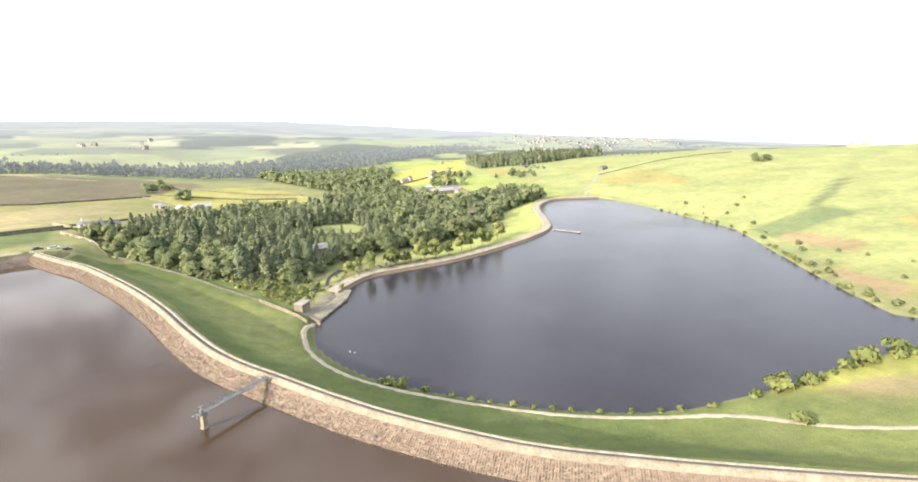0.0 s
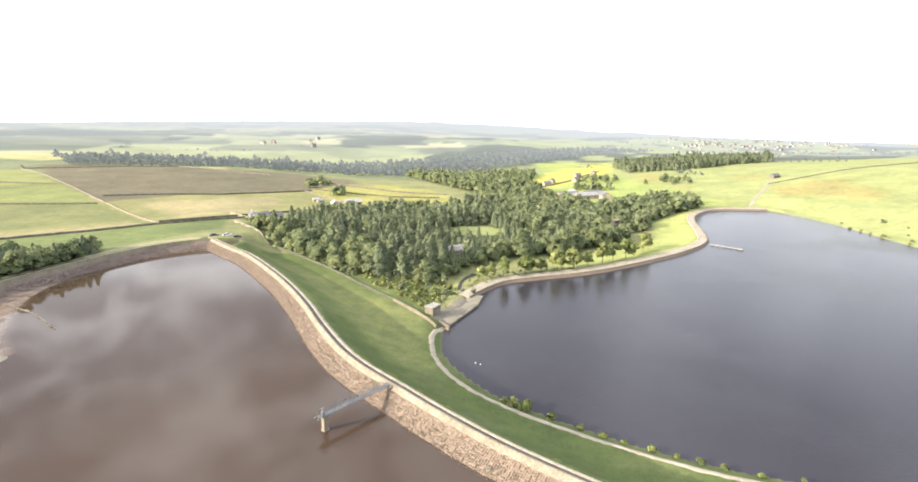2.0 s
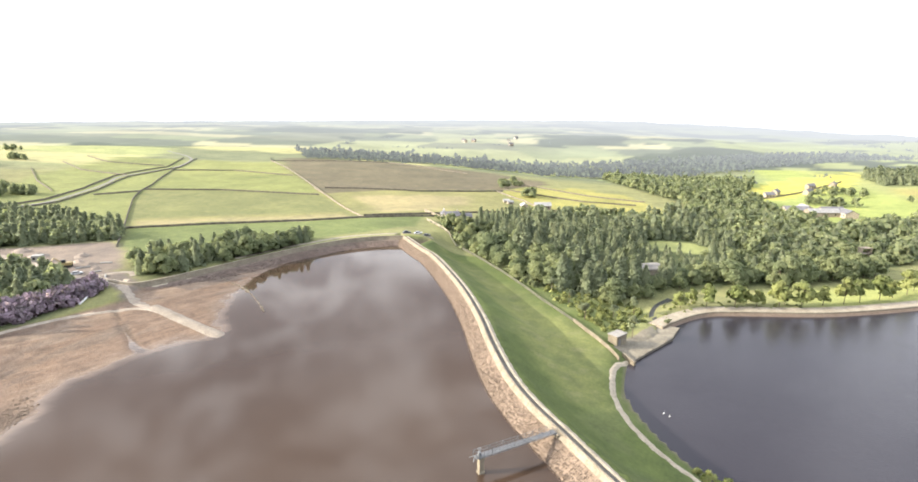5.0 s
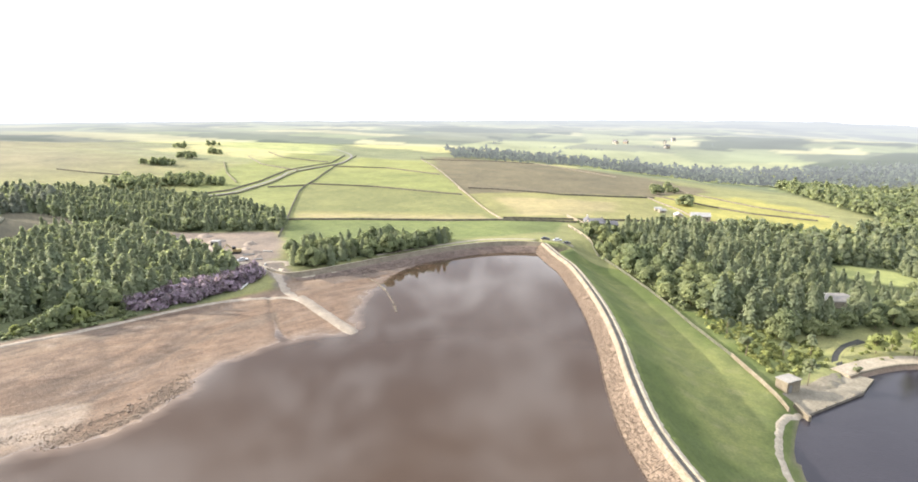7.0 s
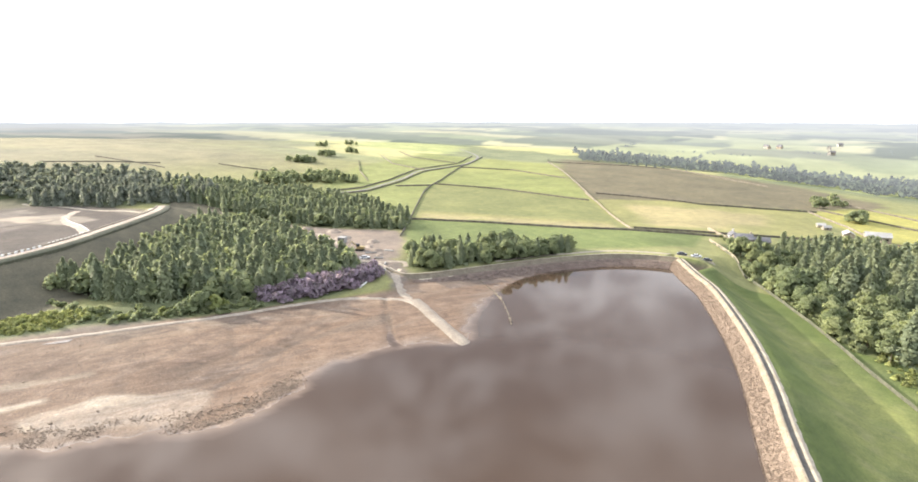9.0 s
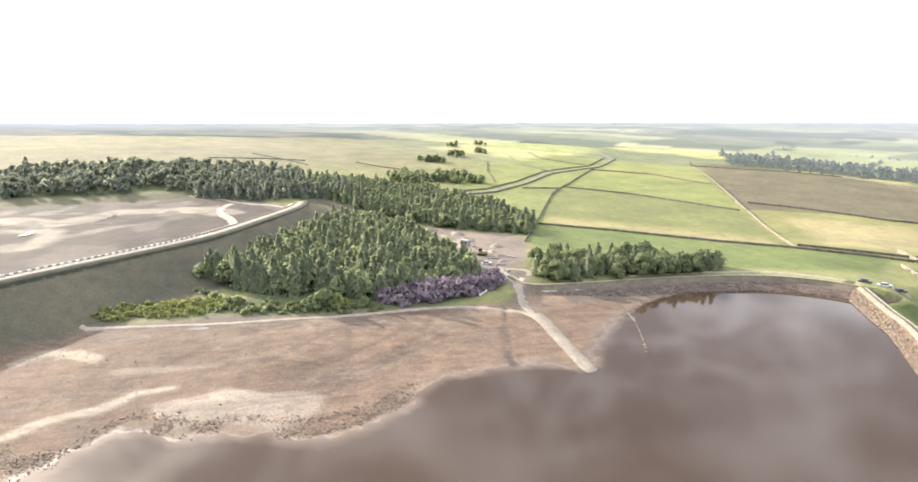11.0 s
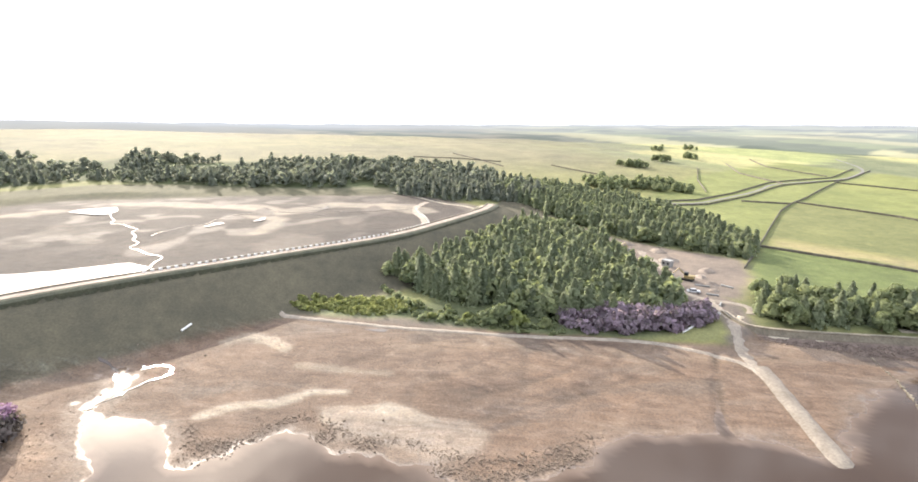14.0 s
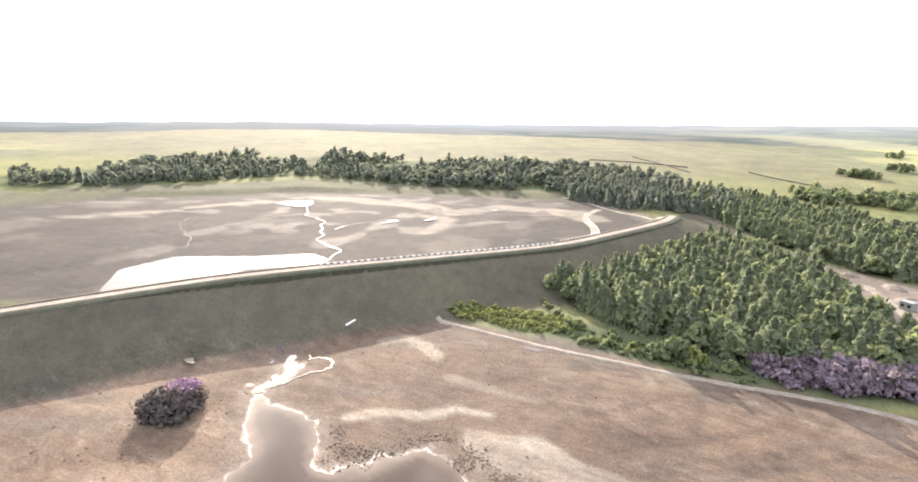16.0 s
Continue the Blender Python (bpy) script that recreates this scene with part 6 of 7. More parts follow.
# ---- buildings ----
def gable_house(name, x, y, turn, lx, ly, wall_h, roof_h, wall_mat, roof_mat, label, windows=2, chimney=True, category="house", z=None):
    z = float(sheet_z(x, y)) - 0.2 if z is None else z
    top = holder(name, x, y, z, turn)
    bm = bmesh.new()
    v = [bm.verts.new(p) for p in ((-lx / 2, -ly / 2, -1), (lx / 2, -ly / 2, -1), (lx / 2, ly / 2, -1), (-lx / 2, ly / 2, -1),
                                   (-lx / 2, -ly / 2, wall_h), (lx / 2, -ly / 2, wall_h), (lx / 2, ly / 2, wall_h), (-lx / 2, ly / 2, wall_h),
                                   (-lx / 2, 0, wall_h + roof_h), (lx / 2, 0, wall_h + roof_h))]
    for f in ((0, 1, 5, 4), (2, 3, 7, 6), (1, 2, 6, 9, 5), (3, 0, 4, 8, 7), (3, 2, 1, 0)):
        bm.faces.new([v[i] for i in f])
    part("wall", bm, wall_mat, top)
    bm = bmesh.new()
    for s in (-1, 1):
        e, t = 0.35, 0.18
        k = roof_h / (ly / 2)
        pts = [(s * (ly / 2 + e), wall_h - e * k), (0, wall_h + roof_h), (0, wall_h + roof_h + t), (s * (ly / 2 + e), wall_h - e * k + t)]
        a = [bm.verts.new((-lx / 2 - e, p[0], p[1] + 0.02)) for p in pts]
        b = [bm.verts.new((lx / 2 + e, p[0], p[1] + 0.02)) for p in pts]
        for i in range(4):
            bm.faces.new((a[i], a[(i + 1) % 4], b[(i + 1) % 4], b[i]))
        bm.faces.new(a[::-1])
        bm.faces.new(b)
    bmesh.ops.recalc_face_normals(bm, faces=bm.faces)
    part("roof", bm, roof_mat, top)
    for s in (-1, 1):
        for k in range(windows):
            px = -lx / 2 + lx * (k + 0.5) / windows
            bm = bmesh.new()
            box(bm, px, s * (ly / 2 + 0.02), wall_h * 0.42, 1.0, 0.10, 1.2)
            w = part("window", bm, DARK_GLASS, top)
            bm = bmesh.new()
            box(bm, px, s * (ly / 2 + 0.08), wall_h * 0.42 - 0.16, 1.3, 0.16, 0.12)
            part("sill", bm, PALE_STONE, w)
    if chimney:
        bm = bmesh.new()
        box(bm, lx * 0.42, 0, wall_h + roof_h * 0.7, 0.7, 0.6, roof_h * 0.3 + 1.1, 0.04)
        part("chimney", bm, wall_mat, top)
    return tagged(top, label, category)


gable_house("farmhouse", -104.5, 316, 35, 8.5, 5.6, 3.3, 2.1, HOUSE_STONE, SLATE, "stone farmhouse with a pitched slate roof beside the wood", 3)
gable_house("farm_cottage", -111.5, 323, 120, 6.5, 4.4, 2.4, 1.6, WHITE_PAINT, SLATE, "small whitewashed cottage with a grey roof", 2)
gable_house("outbuilding", -97.5, 322, 35, 7, 5, 2.6, 1.8, HOUSE_STONE, SLATE, "low stone outbuilding next to the farmhouse", 1, False, "outbuilding")
gable_house("barn", -64, 407, 20, 12, 7, 3.4, 2.0, HOUSE_STONE, PALE_ROOF, "long barn with a bright sheet-metal roof", 3, False, "barn")
gable_house("barn", -77, 403, 110, 8, 5, 2.4, 1.4, HOUSE_STONE, PALE_ROOF, "small barn with a pale sheet roof", 2, False, "barn")
for sx, sy, tn in ((-95.5, 423, 30), (-91, 417, 40)):
    gable_house("shed", sx, sy, tn, 4.5, 3, 1.9, 0.9, HOUSE_STONE, PALE_ROOF, "little pale field shed by a stone wall", 1, False, "shed")
for sx, sy, tn, lx, mat in ((122, 489, 15, 18, SLATE), (138, 481, 15, 22, PALE_ROOF), (154, 480, 100, 14, SLATE), (147, 492, 15, 16, SLATE), (131, 498, 100, 12, PALE_ROOF)):
    gable_house("farm_building", sx, sy, tn, lx, 9, 3.8, 2.4, HOUSE_STONE, mat, "stone farm range among far pastures", 3, False, "farm building")
for sx, sy, tn in ((138, 628, 60), (168, 632, 45), (186, 694, 30), (214, 716, 60), (125, 594, 20)):
    gable_house("house", sx, sy, tn, 9, 6, 3.8, 2.4, HOUSE_STONE, SLATE, "grey stone house along the far lane", 3)
gable_house("barn", 340, 520, 20, 9, 5, 2.8, 1.8, DRY_STONE, SLATE, "lone stone barn at a track's end", 2, False, "barn")
gable_house("barn", 640, 452, 70, 24, 10, 4.5, 2.5, HOUSE_STONE, PALE_ROOF, "pale-roofed barn on the hilltop pasture", 2, False, "barn")


def village():
    rng = np.random.default_rng(9)
    first = gable_house("village_house", 700, 1500, 20, 9, 6, 4.2, 2.6, CONCRETE, SLATE, "pale house in the village on the far hillside", 3)
    first["group"] = "village houses"
    second = gable_house("village_house", 760, 1520, 60, 10, 6, 4.2, 2.6, HOUSE_STONE, SLATE, "stone house in the village on the far hillside", 3)
    second["group"] = "village houses"
    for k in range(100):
        s = rng.random()
        px, py = 640 + 560 * s + rng.normal(0, 50), 1520 + 130 * s + rng.normal(0, 130)
        copy_thing(first if k % 3 else second, pose(px, py, float(sheet_z(px, py)) + 5.5, 0, 0, rng.uniform(0, 180)))
    for k in range(8):
        px, py = -330 + rng.normal(0, 60), 1250 + rng.normal(0, 40)
        copy_thing(second if k % 2 else first, pose(px, py, float(sheet_z(px, py)) + 5.5, 0, 0, rng.uniform(0, 180)))


village()


def valve_hut():
    turn = 56
    x, y = -1.9, 177.6
    z = float(sheet_z(x, y)) - 0.1
    top = holder("valve_hut", x, y, z, turn)
    bm = bmesh.new()
    box(bm, 0, 0, -0.6, 5.0, 3.4, 3.7, 0.04)
    part("wall", bm, PALE_STONE, top)
    bm = bmesh.new()
    box(bm, 0, 0, 3.1, 5.4, 3.8, 0.22, 0.04)
    part("roof", bm, CONCRETE, top, "flat pale concrete roof slab")
    bm = bmesh.new()
    box(bm, -1.2, -1.72, 0.0, 1.0, 0.10, 2.1)
    d = part("door", bm, STEEL, top, "grey steel door")
    bm = bmesh.new()
    box(bm, -0.85, -1.80, 1.0, 0.08, 0.08, 0.2)
    part("handle", bm, STEEL, d)
    return tagged(top, "small square stone hut with a flat roof beside the lake", "hut")


valve_hut()


def roofed_tank():
    z = float(sheet_z(8, 262)) - 1.7
    top = holder("filter_house", 8, 262, z, 32)
    bm = bmesh.new()
    box(bm, 0, 0, -1, 12, 9, 5.0, 0.05)
    part("wall", bm, HOUSE_STONE, top)
    bm = bmesh.new()
    n = 10
    rows = []
    for k in range(n + 1):
        a = math.pi * k / n
        rows.append([bm.verts.new((sx, -4.8 * math.cos(a), 4.0 + 1.5 * math.sin(a))) for sx in (-6.4, 6.4)])
    for p, q in zip(rows, rows[1:]):
        bm.faces.new((p[0], p[1], q[1], q[0]))
    bm.faces.new([r[0] for r in rows][::-1])
    bm.faces.new([r[1] for r in rows])
    bm.faces.new((rows[0][1], rows[0][0], rows[-1][0], rows[-1][1]))
    bmesh.ops.recalc_face_normals(bm, faces=bm.faces)
    part("roof", bm, ASPHALT, top, "curved pale grey roof")
    return tagged(top, "low building with a curved pale roof among trees", "building")


roofed_tank()


def gantry():
    z = float(sheet_z(116, 333)) - 0.1
    top = holder("gantry", 116, 333, z, 20)
    for px in (-2.5, 2.5):
        bm = bmesh.new()
        box(bm, px, 0, 0, 0.5, 3.0, 7.0, 0.05)
        part("post", bm, HOUSE_STONE, top)
    for zz in (3.8, 6.6):
        bm = bmesh.new()
        box(bm, 0, 0, zz, 5.4, 3.0, 0.4, 0.04)
        part("beam", bm, HOUSE_STONE, top)
    return tagged(top, "tall grey concrete frame rising among dark trees", "structure")


gantry()


def jetty():
    a, b = Vector((153.3, 283.2, 0)), Vector((163.5, 271.5, 0))
    d = b - a
    top = holder("jetty", a.x, a.y, 0.0, math.degrees(math.atan2(d.y, d.x)))
    ln = d.length
    for k in range(6):
        bm = bmesh.new()
        box(bm, ln * (k + 0.5) / 6, 0, 0.35, ln / 6 - 0.06, 1.0, 0.2, 0.03)
        part("deck_panel", bm, CONCRETE, top)
    bm = bmesh.new()
    box(bm, ln + 0.8, 0, 0.30, 2.2, 2.6, 0.3, 0.04)
    part("platform", bm, CONCRETE, top)
    for k in range(5):
        for s in (-0.45, 0.45):
            bm = bmesh.new()
            bar(bm, (ln * (k + 0.3) / 4.6, s, -2.5), (ln * (k + 0.3) / 4.6, s, 1.2), 0.09)
            part("pile", bm, STEEL, top)
    return tagged(top, "pale floating jetty with a square end platform on dark water", "jetty")


jetty()
for k, (bx, by) in enumerate(((10.6, 141.1), (11.9, 140.1))):
    bm = bmesh.new()
    bmesh.ops.create_icosphere(bm, subdivisions=2, radius=0.18, matrix=Matrix.Translation((0, 0, 0.06)) @ Matrix.Diagonal((1, 1, 0.8, 1)))
    bar(bm, (0, 0, 0.2), (0, 0, 0.5), 0.05)
    buoy = part("buoy", bm, WHITE_PAINT)
    buoy.matrix_basis = pose(bx, by, 0.0)
    tagged(buoy, "small white buoy floating on dark water", "buoy")


def car(x, y, turn, paint, label):
    z = float(sheet_z(x, y)) + 0.12
    top = holder("car", x, y, z, turn)
    bm = bmesh.new()
    box(bm, 0, 0, 0.28, 4.3, 1.75, 0.62, 0.14)
    body = part("body", bm, paint, top)
    bm = bmesh.new()
    r = bmesh.ops.create_cube(bm, size=1, matrix=Matrix.Translation((-0.2, 0, 1.13)) @ Matrix.Diagonal((2.5, 1.55, 0.5, 1)))
    for v in r["verts"]:
        if v.co.z > 1.1:
            v.co.x = -0.2 + (v.co.x + 0.2) * 0.72
            v.co.y *= 0.86
    part("window", bm, DARK_GLASS, top)
    bm = bmesh.new()
    box(bm, -0.2, 0, 1.38, 1.75, 1.34, 0.06, 0.02)
    part("roof", bm, paint, top)
    for px in (-1.35, 1.35):
        for s in (-0.82, 0.82):
            bm = bmesh.new()
            bar(bm, (px, s - 0.11, 0.32), (px, s + 0.11, 0.32), 0.32, 12)
            w = part("wheel", bm, TYRE, top)
            bm = bmesh.new()
            bar(bm, (px, s - 0.13, 0.32), (px, s + 0.13, 0.32), 0.18, 10)
            part("rim", bm, STEEL, w)
    for s in (-0.6, 0.6):
        bm = bmesh.new()
        box(bm, 2.14, s, 0.58, 0.06, 0.3, 0.14)
        part("headlight", bm, WHITE_PAINT, top)
    return tagged(top, label, "car")


car(-109.4, 258.8, 32, CAR_DARK, "dark car parked on the lane at the dam's corner")
car(-104.6, 262.6, 38, CAR_PALE, "silver car parked on the lane at the dam's corner")
car(-101.2, 266.0, 45, CAR_DARK, "dark car parked near the farm lane")
car(-199.5, 152.5, 70, CAR_PALE, "silver car standing by the works entrance")

# ---- yard edge on the lower lake ----
weir = holder("weir_wall", 9, 178, 0.5)
bm = swept(np.array(((2.6, 167.6), (8.8, 178.5), (15.2, 189.5))), [(0.25, -1.5), (0.25, 0.75), (-0.25, 0.75), (-0.25, -1.5)], 0.0, 2.0)
w = part("wall", bm, DRY_STONE, weir)
w.matrix_parent_inverse = Matrix.Translation(weir.location).inverted()
for k in range(7):
    f = k / 6
    bm = bmesh.new()
    box(bm, 2.8 + 12.2 * f - 9, 168 + 21.2 * f - 178, 0.05, 0.3, 0.3, 0.5, 0.05)
    part("post", bm, PALE_STONE, weir)
tagged(weir, "dark stone edge wall with stubby posts at the yard's edge", "wall")
side = part("field_wall", swept(np.array(((0.2, 170.5, 1.2), (3.6, 166.2, 0.6))), [(0.35, -1.5), (0.35, 0.7), (-0.35, 0.7), (-0.35, -1.5)], 0.0, 1.0), PALE_STONE)
tagged(side, "short pale wing wall where the path meets the yard", "wall")
drain_line = on_ground(dense(((11.5, 194), (9.6, 203), (10, 213), (12.5, 224), (17, 233)), 2), 1.5)
drain = part("drain", swept(drain_line, [(1.3, -0.4), (1.3, 0.16), (1.1, 0.16), (0.9, 0.05), (-0.9, 0.05), (-1.1, 0.16), (-1.3, 0.16), (-1.3, -0.4)], 0.0, 1.5), BLACK_STONE)
tagged(drain, "dark curved stone-lined drain leading out of the wood", "drain")

# ---- upper dam: parapet, road and a line of white barriers ----
upper_dam = holder("dam", CREST_B_LINE[10][0], CREST_B_LINE[10][1], CREST_B_Z)
inv_b = Matrix.Translation(upper_dam.location).inverted()
for nm, prof, mat in (("parapet", [(2.6, CREST_B_Z - 0.8), (2.6, CREST_B_Z + 0.5), (2.1, CREST_B_Z + 0.5), (2.1, CREST_B_Z - 0.8)], PALE_STONE),
                      ("road", [(2.1, CREST_B_Z - 0.6), (2.1, CREST_B_Z + 0.12), (-1.9, CREST_B_Z + 0.12), (-1.9, CREST_B_Z - 0.6)], DIRT),
                      ("kerb", [(-1.9, CREST_B_Z - 0.6), (-1.9, CREST_B_Z + 0.2), (-2.3, CREST_B_Z + 0.2), (-2.5, CREST_B_Z - 0.6)], PALE_STONE),
                      ("verge", [(-2.3, CREST_B_Z - 1.6), (-2.3, CREST_B_Z + 0.1), (-3.2, CREST_B_Z - 0.02), (-4.5, CREST_B_Z - 0.56), (-4.5, CREST_B_Z - 2.6)], TURF)):
    ob = part(nm, swept(CREST_B_LINE, prof, 0.0, 3.0), mat, upper_dam)
    ob.matrix_parent_inverse = inv_b
tagged(upper_dam, "high grassy dam with a pale parapet and crest track", "dam")


def barrier():
    top = holder("barrier", 0, 0, -50)
    bm = bmesh.new()
    box(bm, 0, 0, 0.12, 1.1, 0.3, 0.55, 0.05)
    part("block", bm, WHITE_PAINT, top)
    bm = bmesh.new()
    box(bm, 0, 0, 0.0, 1.0, 0.5, 0.14, 0.03)
    part("foot", bm, WHITE_PAINT, top)
    return tagged(top, "white plastic road barrier in a long line", "barrier", "barriers along the haul road")


first_barrier = barrier()
crest_row = resample(CREST_B_LINE, 2.3)
crest_row = crest_row + side_of(crest_row) * 1.5
haul = resample(dense(((-263, 51.5), (-281, 65.5), (-296, 69.5), (-314, 70), (-332, 67.5), (-346, 66.5)), 3), 2.3)
spots = [(p, q, CREST_B_Z + 0.12) for p, q in zip(crest_row[:-1], crest_row[1:]) if -30 < p[1] < 49]
spots += [(p, q, float(sheet_z(p[0], p[1])) + 0.1) for p, q in zip(haul[:-1], haul[1:])]
for k, ((hx, hy), (qx, qy), hz) in enumerate(spots):
    m = pose(hx, hy, hz, 0, 0, math.degrees(math.atan2(qy - hy, qx - hx)))
    if k == 0:
        first_barrier.matrix_basis = m
    else:
        copy_thing(first_barrier, m)
road("road", ((-255, 36), (-268, 50), (-284, 62.5), (-300, 68), (-318, 68), (-345, 66), (-372, 75)), 5.5, DIRT, "pale haul road across the drained lake bed", 0.15, 0.4, 12)
road("road", ((-317, 101), (-335, 103), (-352, 98), (-366, 86), (-395, 70), (-415, 55)), 4.0, GRAVEL, "pale track along the drained lake's edge", 0.15, 0.3, 13)

# ---- works compound ----
def cabin(x, y, turn, lx, mat, label):
    z = float(sheet_z(x, y))
    top = holder("site_cabin", x, y, z, turn)
    bm = bmesh.new()
    box(bm, 0, 0, 0.0, lx, 2.6, 2.6, 0.05)
    part("body", bm, mat, top)
    bm = bmesh.new()
    box(bm, 0, 0, 2.6, lx + 0.2, 2.8, 0.12, 0.03)
    part("roof", bm, PALE_ROOF, top)
    for k in range(2):
        bm = bmesh.new()
        box(bm, -lx * 0.25 + lx * 0.5 * k, -1.32, 1.0, 0.9, 0.06, 0.9)
        part("window", bm, DARK_GLASS, top)
    return tagged(top, label, "cabin")


def excavator(x, y, turn):
    z = float(sheet_z(x, y))
    top = holder("excavator", x, y, z, turn)
    for s in (-1.1, 1.1):
        bm = bmesh.new()
        box(bm, 0, s, 0, 4.0, 0.6, 0.9, 0.2)
        part("track", bm, TYRE, top)
    bm = bmesh.new()
    box(bm, -0.4, 0, 0.9, 3.4, 2.5, 1.1, 0.15)
    part("body", bm, PLANT_YELLOW, top)
    bm = bmesh.new()
    box(bm, 0.5, 0.7, 2.0, 1.4, 1.0, 1.2, 0.08)
    part("cab", bm, DARK_GLASS, top)
    bm = bmesh.new()
    bar(bm, (1.0, -0.3, 1.6), (3.8, -0.3, 4.0), 0.25, 6, 0.2)
    bar(bm, (3.8, -0.3, 4.0), (5.8, -0.3, 1.6), 0.2, 6, 0.15)
    arm = part("boom", bm, PLANT_YELLOW, top)
    bm = bmesh.new()
    box(bm, 5.8, -0.3, 0.6, 1.0, 1.2, 0.9, 0.15)
    part("bucket", bm, STEEL, arm)
    return tagged(top, "yellow tracked excavator standing on bare dirt", "excavator")


cabin(-232, 161, 30, 3.8, PALE_ROOF, "pale grey site cabin standing on bare ground")
excavator(-262, 153, 40)
excavator(-212, 158, 220)


def heap(x, y, r, h, seed, mat, label, name="dirt_mound"):
    rng = np.random.default_rng(seed)
    verts, faces = [(0, 0, h)], []
    for k, (rr, hh) in enumerate(((0.35, 0.8), (0.7, 0.4), (1.0, -0.1))):
        for j in range(12):
            a = j * math.pi / 6
            q = r * rr * rng.uniform(0.82, 1.15)
            verts.append((q * math.cos(a), q * math.sin(a) * 0.75, h * hh * rng.uniform(0.85, 1.15)))
    faces += [(0, 1 + j, 1 + (j + 1) % 12) for j in range(12)]
    faces += [(1 + k * 12 + j, 13 + k * 12 + j, 13 + k * 12 + (j + 1) % 12, 1 + k * 12 + (j + 1) % 12) for k in range(2) for j in range(12)]
    ob = part(name, (verts, faces), mat)
    ob.matrix_basis = pose(x, y, float(sheet_z(x, y)), 0, 0, seed * 31)
    return tagged(ob, label, "mound")


for k, (hx, hy, r, h) in enumerate(((-240, 166, 5, 1.8), (-222, 172, 4, 1.4), (-215, 165, 3, 1.0), (-256, 170, 5, 1.6), (-206, 163, 3.5, 1.2), (-270, 162, 4, 1.3), (-199, 160, 2.2, 0.8), (-190, 148, 2.2, 0.9))):
    heap(hx, hy, r, h, k + 3, DIRT, "low heap of brown spoil on the works ground")


def tube(name, a, b, r, label, mat=WHITE_PAINT):
    za, zb = float(sheet_z(*a)) + r * 0.8, float(sheet_z(*b)) + r * 0.8
    bm = bmesh.new()
    bar(bm, (a[0], a[1], za), (b[0], b[1], zb), r, 10)
    bmesh.ops.bevel(bm, geom=[e for e in bm.edges if e.is_boundary or len(e.link_faces) == 2 and e.calc_face_angle(0) > 1.0], offset=r * 0.2, segments=1, affect="EDGES")
    return tagged(part(name, bm, mat), label, "pipe")


tube("pipe", (-167.2, 129.2), (-170.0, 134.0), 0.3, "white pipe length lying on the grassy bank")
tube("pipe", (-187, -11), (-190, -9.2), 0.32, "white pipe length lying at the dam's foot")
for k, (a, b) in enumerate((((-206, 157), (-203, 161)), ((-196, 155), (-193.5, 158)), ((-213, 153.5), (-216, 157)), ((-187, 154.5), (-184, 152)), ((-204, 166), (-200, 168)))):
    tube("pipe", a, b, 0.32, "pale pipe length lying on the works ground", PALE_ROOF)
for k, (px, py) in enumerate(((-181, 146.5), (-178.5, 148))):
    m = pose(px, py, float(sheet_z(px, py)) + 0.1, 0, 0, 35 * k)
    copy_thing(first_barrier, m)

# ---- loose stones on the drained bed ----
def strewn(cx, cy, size, seed, lowest=-100.0):
    rng = np.random.default_rng(seed)
    count = len(cx)
    cz = np.maximum(sheet_z(cx, cy), lowest)
    corner = np.array([(x, y, w) for w in (-1, 1) for y in (-1, 1) for x in (-1, 1)], float) * 0.5
    dims = size * rng.gamma(4.0, 0.25, (count, 1)) * rng.uniform(0.7, 1.3, (count, 3)) * np.array((1.2, 1.0, 0.75))
    v = corner[None] * dims[:, None] * rng.uniform(0.6, 1.1, (count, 8, 3))
    a = rng.uniform(0, 3.14, count)[:, None]
    x = v[..., 0] * np.cos(a) - v[..., 1] * np.sin(a) + cx[:, None]
    y = v[..., 0] * np.sin(a) + v[..., 1] * np.cos(a) + cy[:, None]
    z = v[..., 2] + cz[:, None] + dims[:, 2:3] * 0.2
    quad = np.array(((0, 2, 3, 1), (4, 5, 7, 6), (0, 1, 5, 4), (2, 6, 7, 3), (0, 4, 6, 2), (1, 3, 7, 5)))
    return np.stack([x, y, z], -1).reshape(-1, 3).tolist(), (quad[None] + (np.arange(count) * 8)[:, None, None]).reshape(-1, 4).tolist()


rng = np.random.default_rng(12)
shore = resample(np.array(((-141, 6), (-134, 7.5), (-131.5, 12), (-133.5, 18), (-139, 23), (-140, 28), (-137, 34), (-131, 39), (-129, 47), (-120.5, 60), (-119, 71), (-125, 86))), 0.3)
pick = rng.integers(0, len(shore), 1900)
rx, ry = shore[pick, 0] - np.abs(rng.normal(0, 1.3, 1900)), shore[pick, 1] + rng.normal(0, 1.2, 1900)
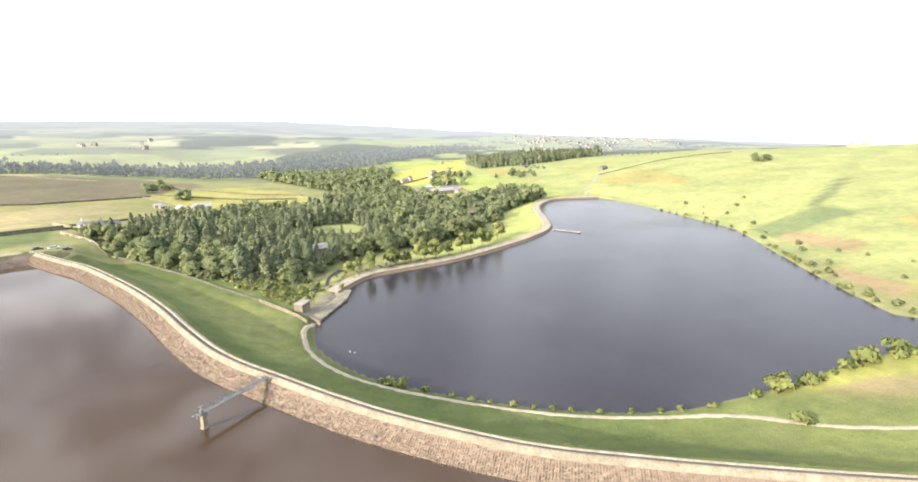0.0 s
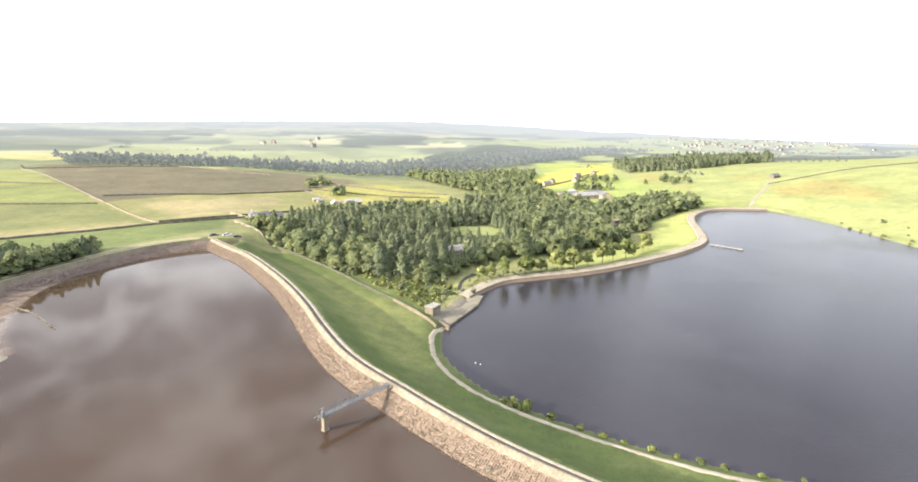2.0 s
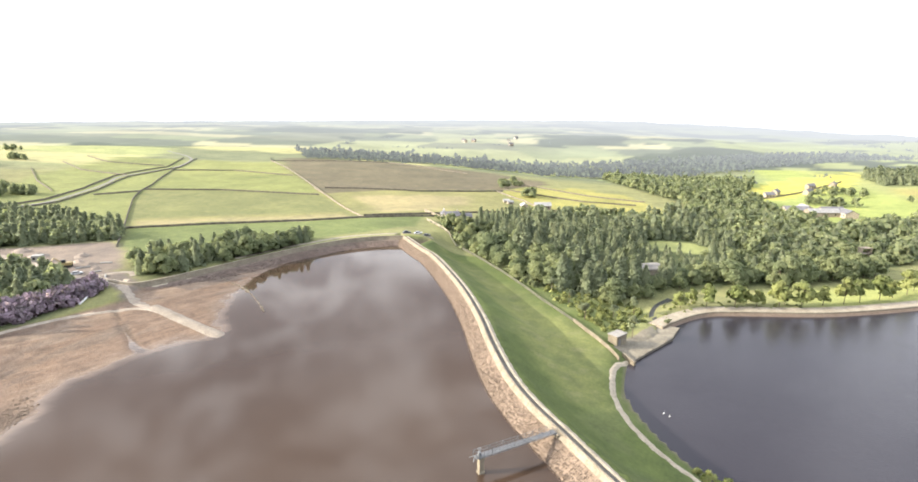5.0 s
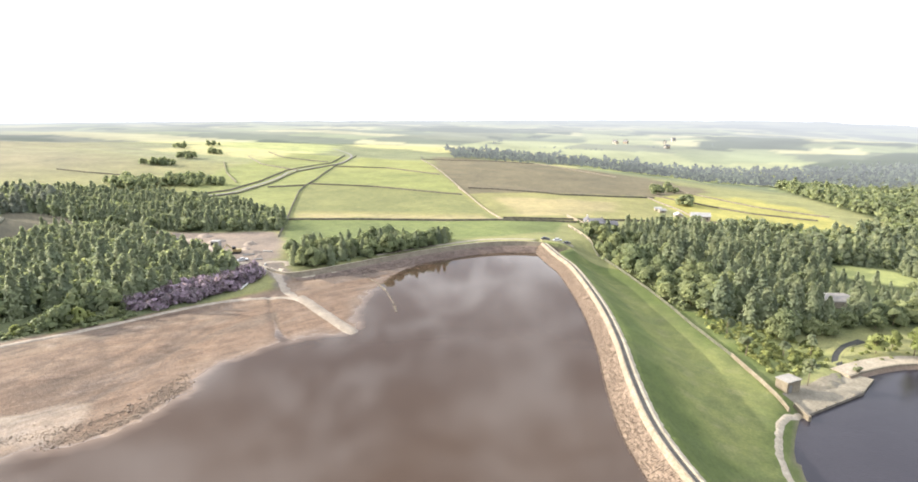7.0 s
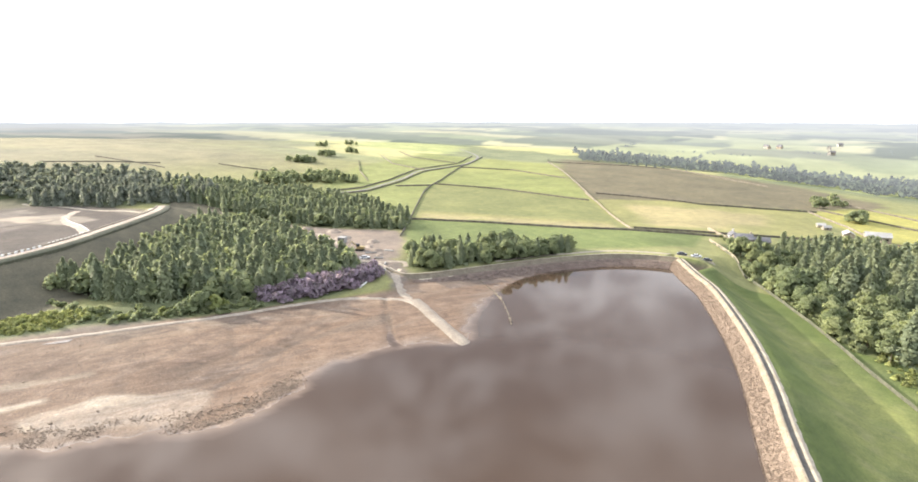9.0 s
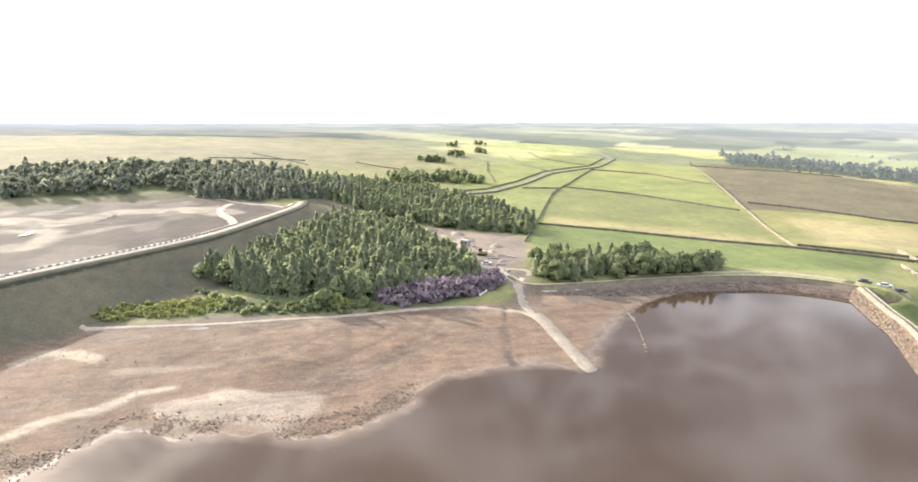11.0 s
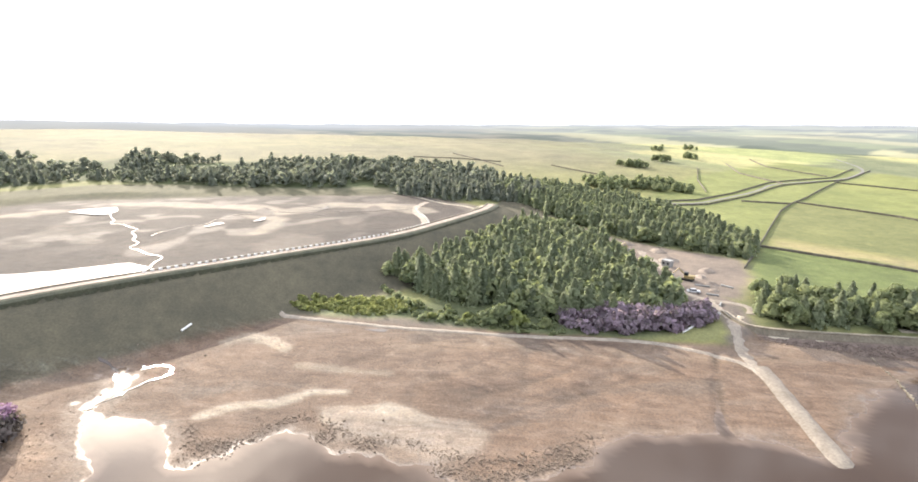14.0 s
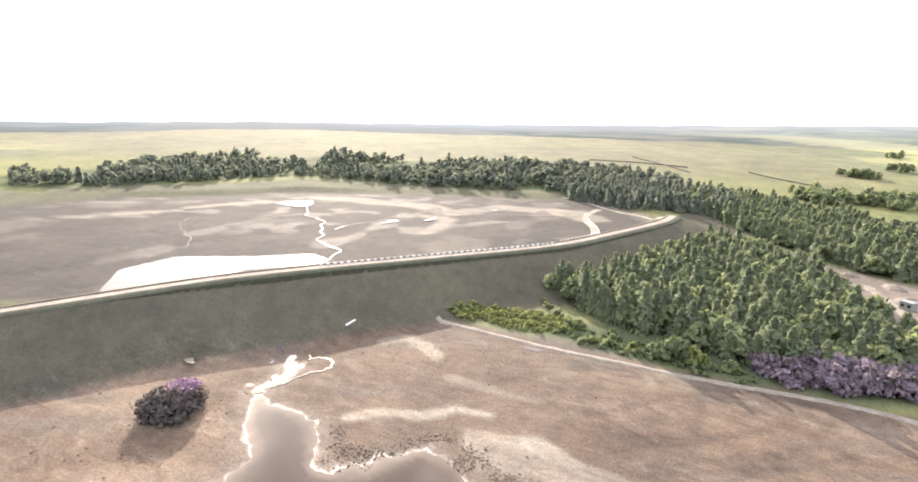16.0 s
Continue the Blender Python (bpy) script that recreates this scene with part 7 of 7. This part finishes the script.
# the stony spit and a few banks of cobbles
spit = resample(np.array(((-119, 54), (-115.5, 60), (-115, 67), (-117, 75), (-120, 82))), 0.3)
pick = rng.integers(0, len(spit), 1500)
ax, ay = spit[pick, 0] - np.abs(rng.normal(0, 1.8, 1500)), spit[pick, 1] + rng.normal(0, 1.6, 1500)
cx, cy = np.concatenate([rng.normal(-133.5, 1.6, 260), rng.normal(-129.5, 1.2, 200), rng.normal(-132, 2.2, 320)]), np.concatenate([rng.normal(32.5, 1.6, 260), rng.normal(41, 2.4, 200), rng.normal(12, 3.0, 320)])
bx, by = rng.uniform(-190, -125, 700), rng.uniform(-55, 60, 700)
ex, ey = rng.normal(-137, 10, 700), rng.normal(-32, 9, 700)
rx, ry = np.concatenate([rx, ax, cx, bx, ex]), np.concatenate([ry, ay, cy, by, ey])
ok = (depth_in(rx, ry, MID_LINE) < 0.8) & (depth_in(rx, ry, MUD) > 1)
tagged(part("shore_stones", strewn(rx[ok], ry[ok], 0.15, 6), PITCHING), "brown stones strewn along the muddy shoreline", "stones", kind="stuff")
old = resample(np.array(((-150, 172.5), (-136, 166.5), (-127.5, 161.5), (-117, 153), (-111, 147.5))), 0.55)
tagged(part("stone_row", strewn(old[:, 0] + 0.1, old[:, 1], 0.32, 8, MID_Z - 0.05), PALE_STONE), "row of pale stones running into the shallows", "stones", kind="stuff")


# ---- pools and rills ----
def pool(area, z, label, material=POND_WATER):
    p = np.array(area, float)
    return water_sheet("water", dense(area + area[:1], 1.0)[:-1], z, material, label, 0.0)


def spot_pool(x, y, a, b, turn, lift=0.05):
    c, s = math.cos(turn), math.sin(turn)
    pts = []
    for k in range(12):
        t = k * math.pi / 6
        q = 1 + 0.22 * math.sin(3 * t + x) + 0.12 * math.sin(5 * t + y)
        u, v = a * q * math.cos(t), b * q * math.sin(t)
        pts.append((x + u * c - v * s, y + u * s + v * c))
    z = float(sheet_z(x, y)) + lift
    hi = max(float(sheet_z(px, py)) for px, py in pts)
    return pool(tuple(pts), max(z, hi + 0.02) if hi - z < 0.25 else z + 0.08, "shallow bright pool lying on bare mud")


for x, y, a, b, tn in ((-183.5, 43.5, 3.2, 1.0, 1.3), (-160.5, -43.5, 3.5, 1.2, 1.1),
                       (-320, -38, 3, 6, 1.2), (-331, -18, 2, 6, 1.3), (-362, 14, 2, 4, 1.4)):
    spot_pool(x, y, a, b, tn)


far_pool = ((-372, -138), (-388, -143), (-396, -132), (-388, -116), (-364, -103), (-352, -106), (-361, -125))
pool(far_pool, float(np.mean([float(sheet_z(px, py)) for px, py in far_pool])) + 0.05, "broad bright pool at the far edge of the drained lake")


def rill(line, width, seed):
    p = dense(line, 2)
    k = np.arange(len(p))
    p = p + side_of(p) * (np.sin(k * 0.83 + seed) * 0.9 + np.sin(k * 0.37 + 3 * seed) * 1.5 + np.sin(k * 0.21 + 2 * seed) * 1.6)[:, None] * min(1.0, width / 2.0)
    ob = part("water", draped(p, width * 0.27, 0.14, 1.0, 4, width * 0.07, seed), POND_WATER)
    return tagged(ob, "thin bright rill winding over bare mud", "water", kind="structure")


rill(((-151, -18.5), (-155, -18.5), (-159.5, -16.5), (-165, -18.2), (-170.7, -20.6), (-176, -24.4)), 4.0, 3)
rill(((-154.2, -17.3), (-157.9, -12.2), (-163.0, -6.6), (-168.2, -7.4), (-170.5, -11.8), (-168.1, -14.6), (-170.5, -17.9)), 4.0, 4)
rill(((-243, -41), (-263, -47), (-277, -58), (-307, -72), (-332, -88), (-361, -112)), 4.0, 5)
rill(((-300, -62), (-312, -52), (-324, -44), (-340, -38), (-352, -26)), 2.2, 6)
rill(((-348, 60), (-340, 40), (-345, 22), (-356, 8), (-352, -10), (-362, -24)), 2.0, 7)
rill(((-331, 16), (-345, 6), (-360, 12), (-372, 2)), 1.8, 8)
rill(((-250, -110), (-275, -125), (-290, -145), (-310, -150)), 1.6, 9)
